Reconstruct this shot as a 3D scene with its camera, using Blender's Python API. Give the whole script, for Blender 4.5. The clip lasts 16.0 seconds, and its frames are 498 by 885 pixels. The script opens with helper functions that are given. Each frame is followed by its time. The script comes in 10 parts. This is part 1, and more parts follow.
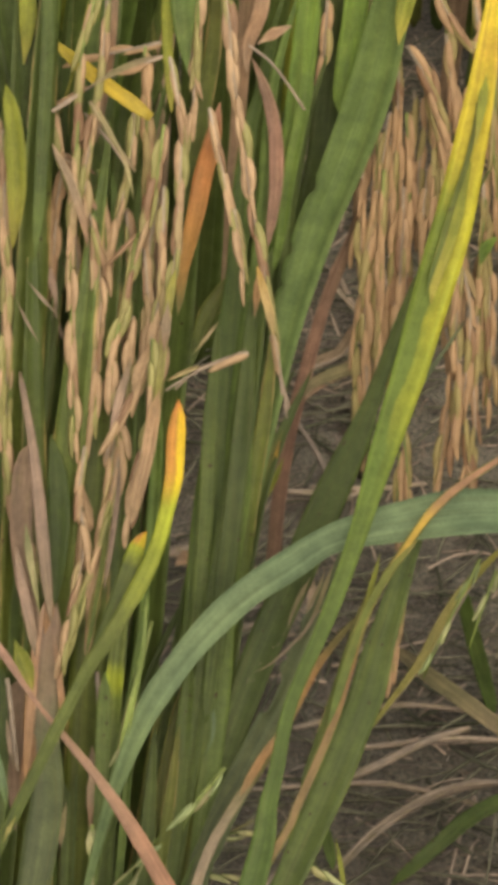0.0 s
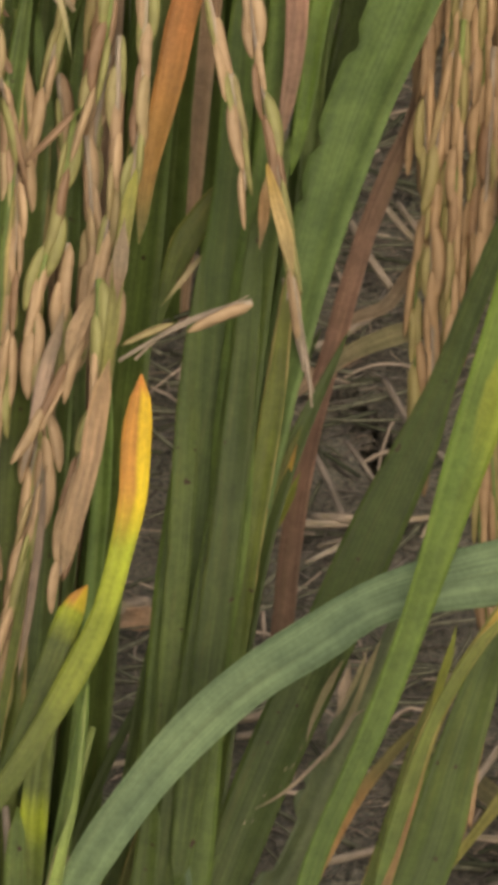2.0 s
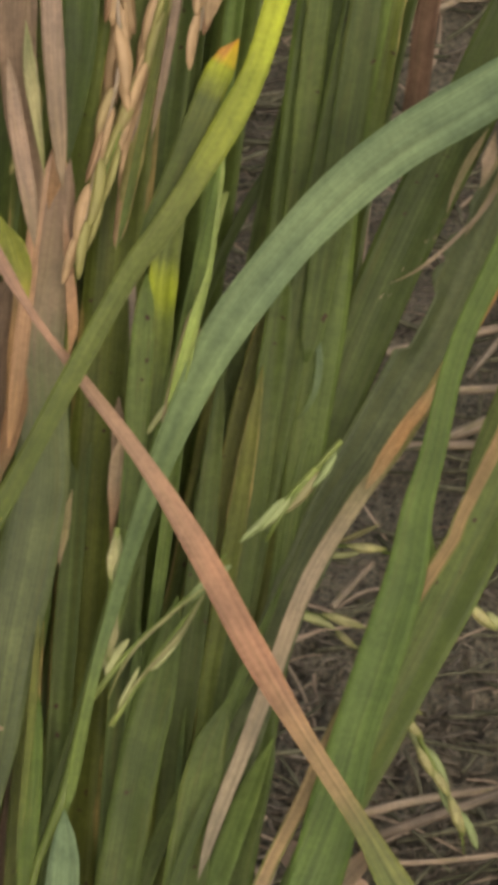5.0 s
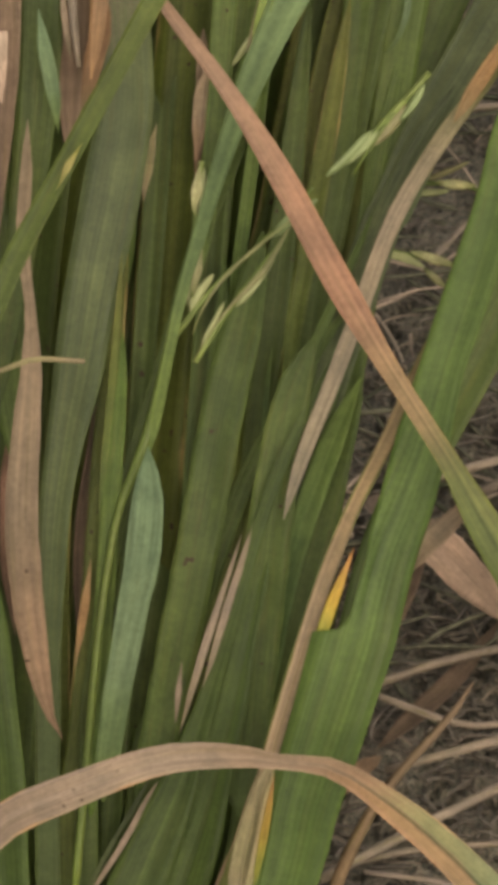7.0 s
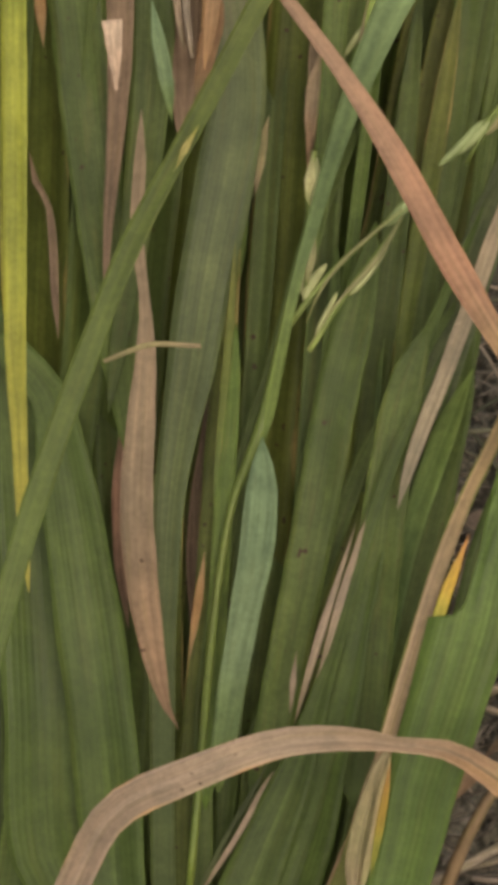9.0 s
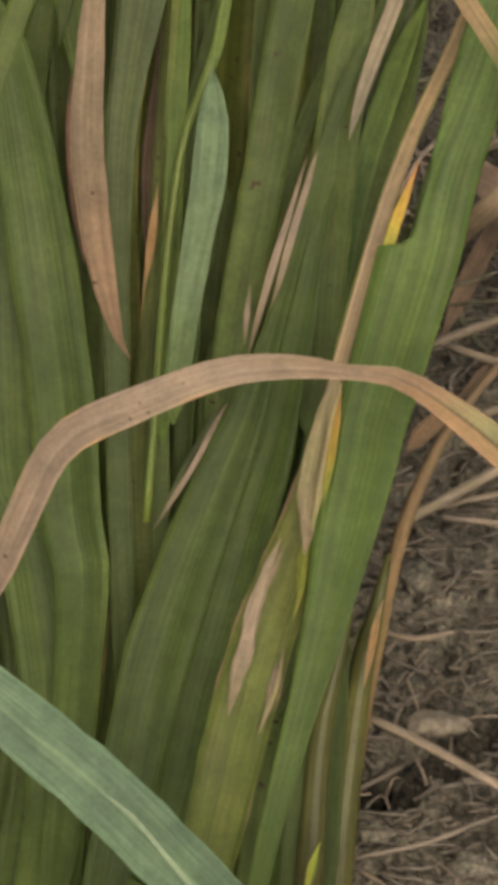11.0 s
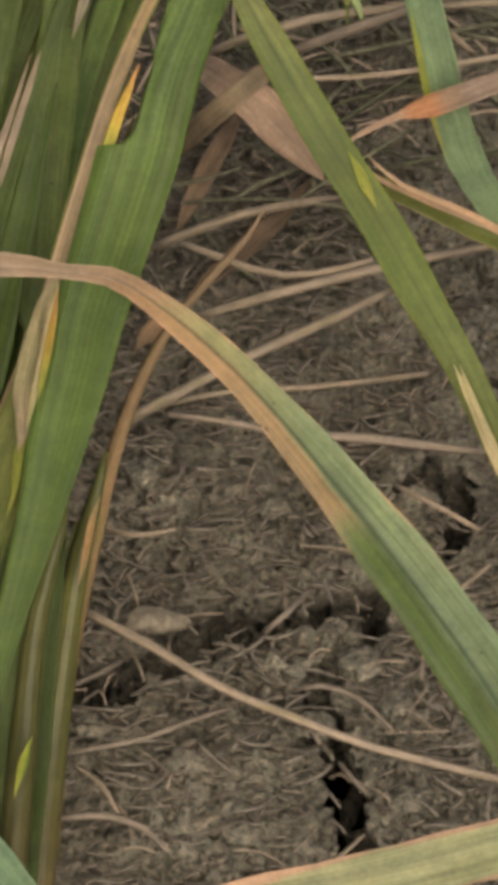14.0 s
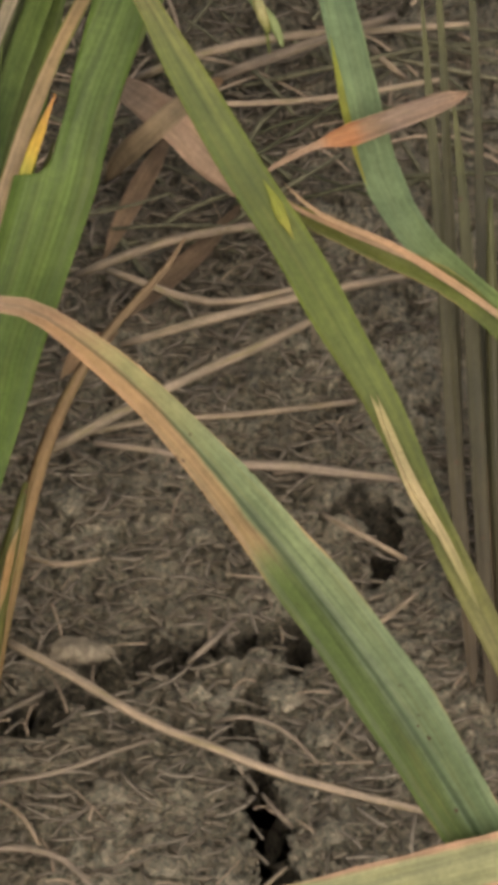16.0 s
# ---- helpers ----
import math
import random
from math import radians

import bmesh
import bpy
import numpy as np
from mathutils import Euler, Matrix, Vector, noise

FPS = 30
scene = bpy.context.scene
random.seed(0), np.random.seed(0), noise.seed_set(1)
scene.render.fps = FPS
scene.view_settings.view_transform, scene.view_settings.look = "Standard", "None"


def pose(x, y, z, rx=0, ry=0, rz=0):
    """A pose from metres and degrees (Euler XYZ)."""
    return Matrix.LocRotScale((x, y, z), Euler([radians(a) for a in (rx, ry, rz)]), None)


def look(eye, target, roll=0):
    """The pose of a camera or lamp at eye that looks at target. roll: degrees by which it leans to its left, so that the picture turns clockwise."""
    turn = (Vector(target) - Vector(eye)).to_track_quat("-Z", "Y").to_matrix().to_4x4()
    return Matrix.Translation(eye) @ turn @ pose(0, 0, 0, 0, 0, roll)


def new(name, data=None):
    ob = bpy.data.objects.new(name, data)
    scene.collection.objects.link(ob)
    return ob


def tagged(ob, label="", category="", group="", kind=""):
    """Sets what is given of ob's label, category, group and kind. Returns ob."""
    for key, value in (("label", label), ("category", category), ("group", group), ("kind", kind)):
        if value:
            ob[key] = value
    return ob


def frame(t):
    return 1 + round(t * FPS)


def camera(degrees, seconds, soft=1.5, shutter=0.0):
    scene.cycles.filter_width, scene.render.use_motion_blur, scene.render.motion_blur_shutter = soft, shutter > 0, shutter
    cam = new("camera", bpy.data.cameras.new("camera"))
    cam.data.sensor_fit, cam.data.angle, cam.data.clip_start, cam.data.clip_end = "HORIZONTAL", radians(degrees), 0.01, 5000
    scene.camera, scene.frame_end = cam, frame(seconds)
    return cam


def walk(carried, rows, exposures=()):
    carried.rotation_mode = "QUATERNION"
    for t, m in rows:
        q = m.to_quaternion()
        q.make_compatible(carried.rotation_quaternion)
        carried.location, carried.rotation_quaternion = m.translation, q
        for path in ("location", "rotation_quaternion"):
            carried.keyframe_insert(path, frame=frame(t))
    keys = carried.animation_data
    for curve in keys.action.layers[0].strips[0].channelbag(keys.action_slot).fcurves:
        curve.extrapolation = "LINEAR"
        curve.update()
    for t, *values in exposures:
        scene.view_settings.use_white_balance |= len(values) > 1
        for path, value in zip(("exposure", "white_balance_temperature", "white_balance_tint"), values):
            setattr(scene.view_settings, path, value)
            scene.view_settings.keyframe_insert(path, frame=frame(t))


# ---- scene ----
cam = camera(4.0, 16.0, soft=6.5)
walk(cam, [
    (0, pose(0.0373, -0.4792, 1.0566, 55.201, 0, 1.082) @ pose(0, 0, 0, 0, 0, -2.379)),
    (0.5, pose(0.0392, -0.4819, 1.0556, 55.434, 0, 1.048) @ pose(0, 0, 0, 0, 0, -2.521)),
    (1, pose(0.0370, -0.4818, 1.0526, 55.598, 0, 0.941) @ pose(0, 0, 0, 0, 0, -2.492)),
    (1.5, pose(0.0232, -0.3336, 0.9537, 55.539, 0, 0.406) @ pose(0, 0, 0, 0, 0, -1.805)),
    (2, pose(0.0159, -0.0267, 0.7384, 55.402, 0, 0.143) @ pose(0, 0, 0, 0, 0, -1.305)),
    (2.5, pose(0.0110, 0.0132, 0.7106, 55.000, 0, -0.000) @ pose(0, 0, 0, 0, 0, -0.895)),
    (3, pose(-0.0032, 0.0181, 0.7125, 54.437, 0, -0.952) @ pose(0, 0, 0, 0, 0, 0.546)),
    (3.5, pose(-0.0171, 0.0212, 0.7155, 53.635, 0, -1.990) @ pose(0, 0, 0, 0, 0, 1.892)),
    (4, pose(-0.0110, 0.0175, 0.7082, 53.462, 0, -1.571) @ pose(0, 0, 0, 0, 0, 1.539)),
    (4.2, pose(-0.0139, 0.0152, 0.7041, 53.209, 0, -1.775) @ pose(0, 0, 0, 0, 0, 1.628)),
    (4.5, pose(-0.0157, 0.0153, 0.7059, 52.556, 0, -1.842) @ pose(0, 0, 0, 0, 0, 1.534)),
    (5, pose(-0.0242, 0.0086, 0.7037, 51.562, 0, -1.590) @ pose(0, 0, 0, 0, 0, 1.180)),
    (5.2, pose(-0.0251, 0.0087, 0.7022, 51.291, 0, -1.354) @ pose(0, 0, 0, 0, 0, 0.953)),
    (7.3, pose(-0.0168, 0.0083, 0.6811, 49.659, 0, 0.034) @ pose(0, 0, 0, 0, 0, 0.161)),
    (7.5, pose(-0.0193, 0.0051, 0.6832, 49.900, 0, 0.124) @ pose(0, 0, 0, 0, 0, 0.028)),
    (8, pose(-0.0254, -0.0031, 0.6708, 51.435, 0, -0.078) @ pose(0, 0, 0, 0, 0, 0.020)),
    (8.5, pose(-0.0254, -0.0031, 0.6708, 51.412, 0, 0.176) @ pose(0, 0, 0, 0, 0, 0.020)),
    (9, pose(-0.0280, -0.0090, 0.6646, 51.199, 0, 0.118) @ pose(0, 0, 0, 0, 0, -0.121)),
    (9.2, pose(-0.0309, -0.0121, 0.6543, 51.536, 0, -0.061) @ pose(0, 0, 0, 0, 0, 0.074)),
    (11.3, pose(-0.0014, -0.0184, 0.6538, 48.763, 0, 1.654) @ pose(0, 0, 0, 0, 0, -1.625)),
    (11.5, pose(0.0006, -0.0210, 0.6549, 48.636, 0, 1.408) @ pose(0, 0, 0, 0, 0, -1.341)),
    (12, pose(0.0032, -0.0217, 0.6546, 48.360, 0, 1.114) @ pose(0, 0, 0, 0, 0, -0.985)),
    (12.5, pose(0.0024, -0.0190, 0.6555, 47.929, 0, 0.475) @ pose(0, 0, 0, 0, 0, -0.115)),
    (13, pose(0.0048, -0.0175, 0.6560, 47.760, 0, -0.085) @ pose(0, 0, 0, 0, 0, 0.443)),
    (13.5, pose(0.0083, -0.0156, 0.6574, 47.871, 0, -0.150) @ pose(0, 0, 0, 0, 0, 0.629)),
    (14, pose(0.0085, -0.0170, 0.6587, 48.054, 0, -0.277) @ pose(0, 0, 0, 0, 0, 0.834)),
    (14.5, pose(0.0094, -0.0152, 0.6574, 48.073, 0, -0.372) @ pose(0, 0, 0, 0, 0, 0.773)),
    (15, pose(0.0089, -0.0155, 0.6582, 48.064, 0, -0.596) @ pose(0, 0, 0, 0, 0, 0.997)),
    (15.5, pose(0.0116, -0.0142, 0.6582, 48.041, 0, -0.560) @ pose(0, 0, 0, 0, 0, 1.040)),
    (16, pose(0.0181, -0.0105, 0.6578, 48.073, 0, -0.320) @ pose(0, 0, 0, 0, 0, 0.816)),
], exposures=[(0, 0.63, 7300, 18), (1, 0.57, 7300, 18), (2.5, 0.4, 7300, 18), (3.5, 0.42, 7300, 18), (4.5, 0.6, 7300, 18), (5.2, 0.58, 7300, 18), (9, 0.54, 7300, 18), (12, 0.7, 7300, 18), (16, 0.68, 7300, 18)])

# ---- light: hazy, soft daylight over an open field ----
sky_world = bpy.data.worlds.new("sky")
scene.world = sky_world
sky_world.use_nodes = True
sky_nodes = sky_world.node_tree.nodes
sky_tex = sky_nodes.new("ShaderNodeTexSky")
sky_tex.sky_type = "NISHITA"
sky_tex.sun_disc = False
sky_tex.sun_elevation = radians(43)
sky_tex.sun_rotation = radians(170)
sky_tex.dust_density = 4.0
haze = sky_nodes.new("ShaderNodeHueSaturation")
haze.inputs["Saturation"].default_value = 0.35
sky_world.node_tree.links.new(sky_tex.outputs[0], haze.inputs["Color"])
sky_world.node_tree.links.new(haze.outputs[0], sky_nodes["Background"].inputs[0])
sky_nodes["Background"].inputs[1].default_value = 0.18
sun = new("sun", bpy.data.lights.new("sun", "SUN"))
sun.data.energy, sun.data.angle, sun.data.color = 0.92, radians(46), (1.0, 0.92, 0.8)
sun.matrix_world = look((0.52, -2.95, 2.8), (0, 0, 0))

# ---- materials ----


def nodes_of(name):
    m = bpy.data.materials.new(name)
    m.use_nodes = True
    return m, m.node_tree.nodes, m.node_tree.links, m.node_tree.nodes["Principled BSDF"]


def add(nodes, kind, **values):
    n = nodes.new(kind)
    for key, value in values.items():
        n.inputs[key.replace("_", " ")].default_value = value
    return n


def math_node(nodes, links, op, a, b=0.0, clamp=False):
    n = nodes.new("ShaderNodeMath")
    n.operation, n.use_clamp = op, clamp
    for i, v in enumerate((a, b)):
        if isinstance(v, (int, float)):
            n.inputs[i].default_value = v
        else:
            links.new(v, n.inputs[i])
    return n.outputs[0]


def mix_colour(nodes, links, factor, a, b, blend="MIX"):
    n = nodes.new("ShaderNodeMix")
    n.data_type, n.blend_type = "RGBA", blend
    for i, v in ((0, factor), (6, a), (7, b)):
        if isinstance(v, (int, float)):
            n.inputs[i].default_value = v
        elif isinstance(v, tuple):
            n.inputs[i].default_value = (*v, 1)
        else:
            links.new(v, n.inputs[i])
    return n.outputs[2]


def ramp(nodes, links, factor, stops, mode="EASE"):
    n = nodes.new("ShaderNodeValToRGB")
    n.color_ramp.interpolation = mode
    e = n.color_ramp.elements
    while len(e) < len(stops):
        e.new(0.5)
    for el, (p, c) in zip(e, stops):
        el.position, el.color = p, (*c, 1)
    links.new(factor, n.inputs[0])
    return n.outputs[0]


def leaf_material(name, stops, edge=None, edge_from=0.36, vein=0.2, spots=0.0, jitter=0.12, rough=0.45, through_light=0.45,
                  midrib=0.5, half=(), blotch=None, wear=0.2):
    """A grass blade: colours along its length, fine lengthwise veins, a midrib, worn edges, specks."""
    m, nodes, links, bsdf = nodes_of(name)
    uv = nodes.new("ShaderNodeUVMap")
    sep = nodes.new("ShaderNodeSeparateXYZ")
    links.new(uv.outputs[0], sep.inputs[0])
    u, v = sep.outputs[0], sep.outputs[1]
    place = nodes.new("ShaderNodeTexCoord").outputs["Object"]
    rnd = nodes.new("ShaderNodeObjectInfo").outputs["Random"]
    cloud = add(nodes, "ShaderNodeTexNoise", Scale=70.0, Detail=3.0)
    links.new(place, cloud.inputs["Vector"])
    # veins, stretched along the blade
    stretch = nodes.new("ShaderNodeCombineXYZ")
    links.new(math_node(nodes, links, "MULTIPLY", u, 7.0), stretch.inputs[0])
    links.new(math_node(nodes, links, "MULTIPLY", v, 26.0), stretch.inputs[1])
    links.new(math_node(nodes, links, "MULTIPLY", rnd, 40.0), stretch.inputs[2])
    lines = add(nodes, "ShaderNodeTexNoise", Scale=1.0, Detail=3.0, Roughness=0.6)
    links.new(stretch.outputs[0], lines.inputs["Vector"])
    shifted = math_node(nodes, links, "ADD", u, math_node(nodes, links, "MULTIPLY",
                        math_node(nodes, links, "SUBTRACT", math_node(nodes, links, "ADD", cloud.outputs[0], lines.outputs[0]), 1.0), jitter), True)
    colour = ramp(nodes, links, shifted, stops)
    for tint, amount, start, stop in half:
        # one half of the blade, on one side of the midrib, along a stretch of its length
        frayed = math_node(nodes, links, "ADD", v, math_node(nodes, links, "MULTIPLY", math_node(nodes, links, "SUBTRACT", cloud.outputs[0], 0.5), 0.7))
        side = ramp(nodes, links, frayed, [(0.44, (0, 0, 0)), (0.58, (1, 1, 1))])
        rise = ramp(nodes, links, shifted, [(max(0.0, start - 0.03), (0, 0, 0)), (start + 0.03, (1, 1, 1)), (min(0.98, stop - 0.03), (1, 1, 1)), (min(1.0, stop + 0.03), (0, 0, 0) if stop < 1 else (1, 1, 1))])
        part_of = math_node(nodes, links, "MULTIPLY", math_node(nodes, links, "MULTIPLY", side, rise), amount)
        colour = mix_colour(nodes, links, part_of, colour, tint)
    if blotch:
        patch = add(nodes, "ShaderNodeTexNoise", Scale=blotch[1], Detail=2.0)
        links.new(place, patch.inputs["Vector"])
        mask = ramp(nodes, links, patch.outputs[0], [(blotch[2], (0, 0, 0)), (blotch[2] + 0.08, (1, 1, 1))])
        colour = mix_colour(nodes, links, mask, colour, blotch[0])
    across = math_node(nodes, links, "ABSOLUTE", math_node(nodes, links, "SUBTRACT", v, 0.5))
    if edge:
        worn = math_node(nodes, links, "ADD", across, math_node(nodes, links, "MULTIPLY",
                         math_node(nodes, links, "SUBTRACT", cloud.outputs[0], 0.5), 0.5))
        mask = ramp(nodes, links, worn, [(edge_from, (0, 0, 0)), (edge_from + 0.1, (1, 1, 1))])
        colour = mix_colour(nodes, links, mask, colour, edge)
    tone = ramp(nodes, links, lines.outputs[0], [(0.3, (1 - 0.7 * vein,) * 3), (0.7, (1 + 0.7 * vein,) * 3)])
    colour = mix_colour(nodes, links, 1.0, colour, tone, "MULTIPLY")
    # broad lengthwise bands and regular fine ribs
    banded = nodes.new("ShaderNodeCombineXYZ")
    links.new(math_node(nodes, links, "MULTIPLY", u, 2.2), banded.inputs[0])
    links.new(math_node(nodes, links, "MULTIPLY", v, 5.0), banded.inputs[1])
    links.new(math_node(nodes, links, "MULTIPLY", rnd, 57.0), banded.inputs[2])
    bands = add(nodes, "ShaderNodeTexNoise", Scale=1.0, Detail=2.0)
    links.new(banded.outputs[0], bands.inputs["Vector"])
    band = ramp(nodes, links, bands.outputs[0], [(0.34, (0.86, 0.87, 0.88)), (0.66, (1.14, 1.13, 1.12))])
    colour = mix_colour(nodes, links, 1.0, colour, band, "MULTIPLY")
    ribs = math_node(nodes, links, "SINE", math_node(nodes, links, "MULTIPLY", v, 75.0))
    rib_tone = ramp(nodes, links, math_node(nodes, links, "ADD", math_node(nodes, links, "MULTIPLY", ribs, 0.5), 0.5), [(0.0, (0.98, 0.98, 0.98)), (1.0, (1.02, 1.02, 1.02))])
    colour = mix_colour(nodes, links, 1.0, colour, rib_tone, "MULTIPLY")
    # pale bluish rims: sky highlights on the blade edges, painted into the colour
    edge_glint = ramp(nodes, links, across, [(0.42, (0, 0, 0)), (0.48, (0.45 if through_light > 0.1 else 0.0,) * 3)])
    colour = mix_colour(nodes, links, edge_glint, colour, (1.55, 1.5, 1.6), "MULTIPLY")
    speck = add(nodes, "ShaderNodeTexNoise", Scale=1600.0, Detail=2.0)
    links.new(place, speck.inputs["Vector"])
    grit = ramp(nodes, links, speck.outputs[0], [(0.3, (0.92, 0.92, 0.92)), (0.7, (1.08, 1.08, 1.08))])
    colour = mix_colour(nodes, links, 1.0, colour, grit, "MULTIPLY")
    mottle = ramp(nodes, links, cloud.outputs[0], [(0.3, (0.87, 0.88, 0.87)), (0.7, (1.13, 1.1, 1.07))])
    colour = mix_colour(nodes, links, 1.0, colour, mottle, "MULTIPLY")
    # long dull streaks and uneven patches
    drawn = nodes.new("ShaderNodeCombineXYZ")
    links.new(math_node(nodes, links, "MULTIPLY", u, 9.0), drawn.inputs[0])
    links.new(math_node(nodes, links, "MULTIPLY", v, 6.0), drawn.inputs[1])
    links.new(math_node(nodes, links, "MULTIPLY", rnd, 90.0), drawn.inputs[2])
    streak = add(nodes, "ShaderNodeTexNoise", Scale=1.0, Detail=4.0, Roughness=0.65)
    links.new(drawn.outputs[0], streak.inputs["Vector"])
    dull = ramp(nodes, links, streak.outputs[0], [(0.5, (0, 0, 0)), (0.68, (wear, wear, wear))])
    colour = mix_colour(nodes, links, dull, colour, (0.14, 0.125, 0.035))
    patchy = add(nodes, "ShaderNodeTexNoise", Scale=260.0, Detail=3.0)
    links.new(place, patchy.inputs["Vector"])
    uneven = ramp(nodes, links, patchy.outputs[0], [(0.32, (0.88, 0.89, 0.89)), (0.68, (1.12, 1.11, 1.1))])
    colour = mix_colour(nodes, links, 1.0, colour, uneven, "MULTIPLY")
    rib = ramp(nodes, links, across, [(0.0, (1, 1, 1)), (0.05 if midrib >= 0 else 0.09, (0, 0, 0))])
    # below zero: a dark line paints the shade in the groove of the fold
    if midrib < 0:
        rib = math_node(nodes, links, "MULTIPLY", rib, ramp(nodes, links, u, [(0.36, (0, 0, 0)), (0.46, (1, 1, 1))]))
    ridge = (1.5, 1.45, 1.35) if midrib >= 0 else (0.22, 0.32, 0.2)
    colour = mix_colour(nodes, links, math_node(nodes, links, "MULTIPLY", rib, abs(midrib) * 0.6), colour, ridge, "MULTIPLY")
    vary = math_node(nodes, links, "ADD", math_node(nodes, links, "MULTIPLY", rnd, 0.4), 0.8)
    grey = nodes.new("ShaderNodeCombineXYZ")
    for i in range(3):
        links.new(vary, grey.inputs[i])
    colour = mix_colour(nodes, links, 1.0, colour, grey.outputs[0], "MULTIPLY")
    if spots:
        dots = add(nodes, "ShaderNodeTexNoise", Scale=700.0, Detail=1.0)
        links.new(place, dots.inputs["Vector"])
        mask = ramp(nodes, links, dots.outputs[0], [(0.74 - spots * 0.06, (0, 0, 0)), (0.8 - spots * 0.06, (1, 1, 1))])
        colour = mix_colour(nodes, links, mask, colour, (0.05, 0.03, 0.015))
    links.new(colour, bsdf.inputs["Base Color"])
    bsdf.inputs["Roughness"].default_value = rough
    bsdf.inputs["Specular IOR Level"].default_value = 0.2
    bump = add(nodes, "ShaderNodeBump", Strength=0.2, Distance=0.0003)
    links.new(math_node(nodes, links, "ADD", lines.outputs[0], math_node(nodes, links, "MULTIPLY", ribs, 0.35)), bump.inputs["Height"])
    links.new(bump.outputs[0], bsdf.inputs["Normal"])
    glow = nodes.new("ShaderNodeBsdfTranslucent")
    links.new(colour, glow.inputs[0])
    both = nodes.new("ShaderNodeMixShader")
    both.inputs[0].default_value = through_light
    links.new(bsdf.outputs[0], both.inputs[1])
    links.new(glow.outputs[0], both.inputs[2])
    links.new(both.outputs[0], nodes["Material Output"].inputs[0])
    return m


DEEP, MID, FRESH = (0.062, 0.092, 0.023), (0.072, 0.109, 0.025), (0.082, 0.135, 0.026)
LIME, YELLOW, ORANGE = (0.3, 0.36, 0.03), (0.68, 0.5, 0.03), (0.62, 0.26, 0.06)
STRAW, PINK, BROWN = (0.33, 0.24, 0.15), (0.34, 0.21, 0.145), (0.21, 0.14, 0.09)
GREYGREEN = (0.108, 0.168, 0.085)

deep_green = leaf_material("deep_green_blade", [(0, DEEP), (0.5, (0.068, 0.099, 0.024)), (1, DEEP)], spots=0.25)
sage_green = leaf_material("sage_blade", [(0, (0.1, 0.125, 0.058)), (0.5, (0.088, 0.114, 0.048)), (1, (0.08, 0.104, 0.038))], wear=0.15, midrib=0.3)
mid_green = leaf_material("mid_green_blade", [(0, MID), (0.5, DEEP), (1, MID)], spots=0.2)
fresh_green = leaf_material("fresh_green_blade", [(0, FRESH), (0.6, MID), (1, FRESH)])
olive_green = leaf_material("olive_blade", [(0, (0.105, 0.115, 0.025)), (0.5, (0.09, 0.115, 0.022)), (1, MID)], edge=(0.25, 0.2, 0.07), edge_from=0.44, spots=0.3)
grey_green = leaf_material("grey_green_blade", [(0, GREYGREEN), (0.6, (0.112, 0.166, 0.08)), (0.8, (0.092, 0.14, 0.052)), (1, (0.085, 0.125, 0.03))], vein=0.2, rough=0.6, midrib=0.15, wear=0.08)
straw_tan = leaf_material("dry_straw_blade", [(0, STRAW), (0.5, (0.34, 0.221, 0.128)), (1, STRAW)], vein=0.25, rough=0.7, midrib=0.0, edge=BROWN, edge_from=0.47)
pink_dry = leaf_material("pink_dry_blade", [(0, (0.26, 0.2, 0.125)), (0.5, (0.25, 0.193, 0.122)), (0.85, (0.25, 0.17, 0.1)), (1, (0.2, 0.13, 0.075))], vein=0.18, rough=0.65, midrib=0.1, spots=0.15)
brown_dry = leaf_material("brown_dry_blade", [(0, BROWN), (0.5, (0.25, 0.15, 0.1)), (1, BROWN)], vein=0.3, rough=0.75, midrib=0.0)
yellow_top = leaf_material("yellowing_blade", [(0, (0.52, 0.34, 0.05)), (0.06, (0.44, 0.37, 0.035)), (0.17, (0.34, 0.34, 0.03)), (0.25, (0.21, 0.25, 0.028)), (0.33, (0.09, 0.14, 0.022)), (0.45, (0.066, 0.108, 0.022)), (0.6, (0.058, 0.099, 0.02)), (0.75, (0.056, 0.095, 0.02)), (1, (0.054, 0.088, 0.02))],
                           jitter=0.16, vein=0.26, wear=0.12, midrib=-0.5, half=[((0.09, 0.15, 0.025), 0.85, 0.14, 0.34)])
yellow_tip = leaf_material("yellow_tipped_blade", [(0, ORANGE), (0.02, (0.594, 0.414, 0.027)), (0.1, (0.558, 0.45, 0.027)), (0.14, LIME), (0.23, (0.18, 0.22, 0.03)), (0.3, (0.1, 0.13, 0.03)), (0.6, (0.07, 0.1, 0.02)), (1, MID)],
                           jitter=0.03, vein=0.2, half=[((0.45, 0.18, 0.054), 0.75, -0.1, 0.11)], midrib=0.2)
orange_top = leaf_material("orange_tipped_blade", [(0, PINK), (0.13, (0.29, 0.17, 0.095)), (0.2, (0.36, 0.26, 0.045)), (0.27, (0.28, 0.2, 0.055)), (0.32, (0.28, 0.15, 0.065)), (0.45, (0.21, 0.145, 0.066)), (0.7, (0.24, 0.172, 0.08)), (0.85, (0.274, 0.205, 0.122)), (1, (0.304, 0.228, 0.129))],
                           jitter=0.06, edge=(0.106, 0.122, 0.0304), edge_from=0.38, vein=0.22, wear=0.4)
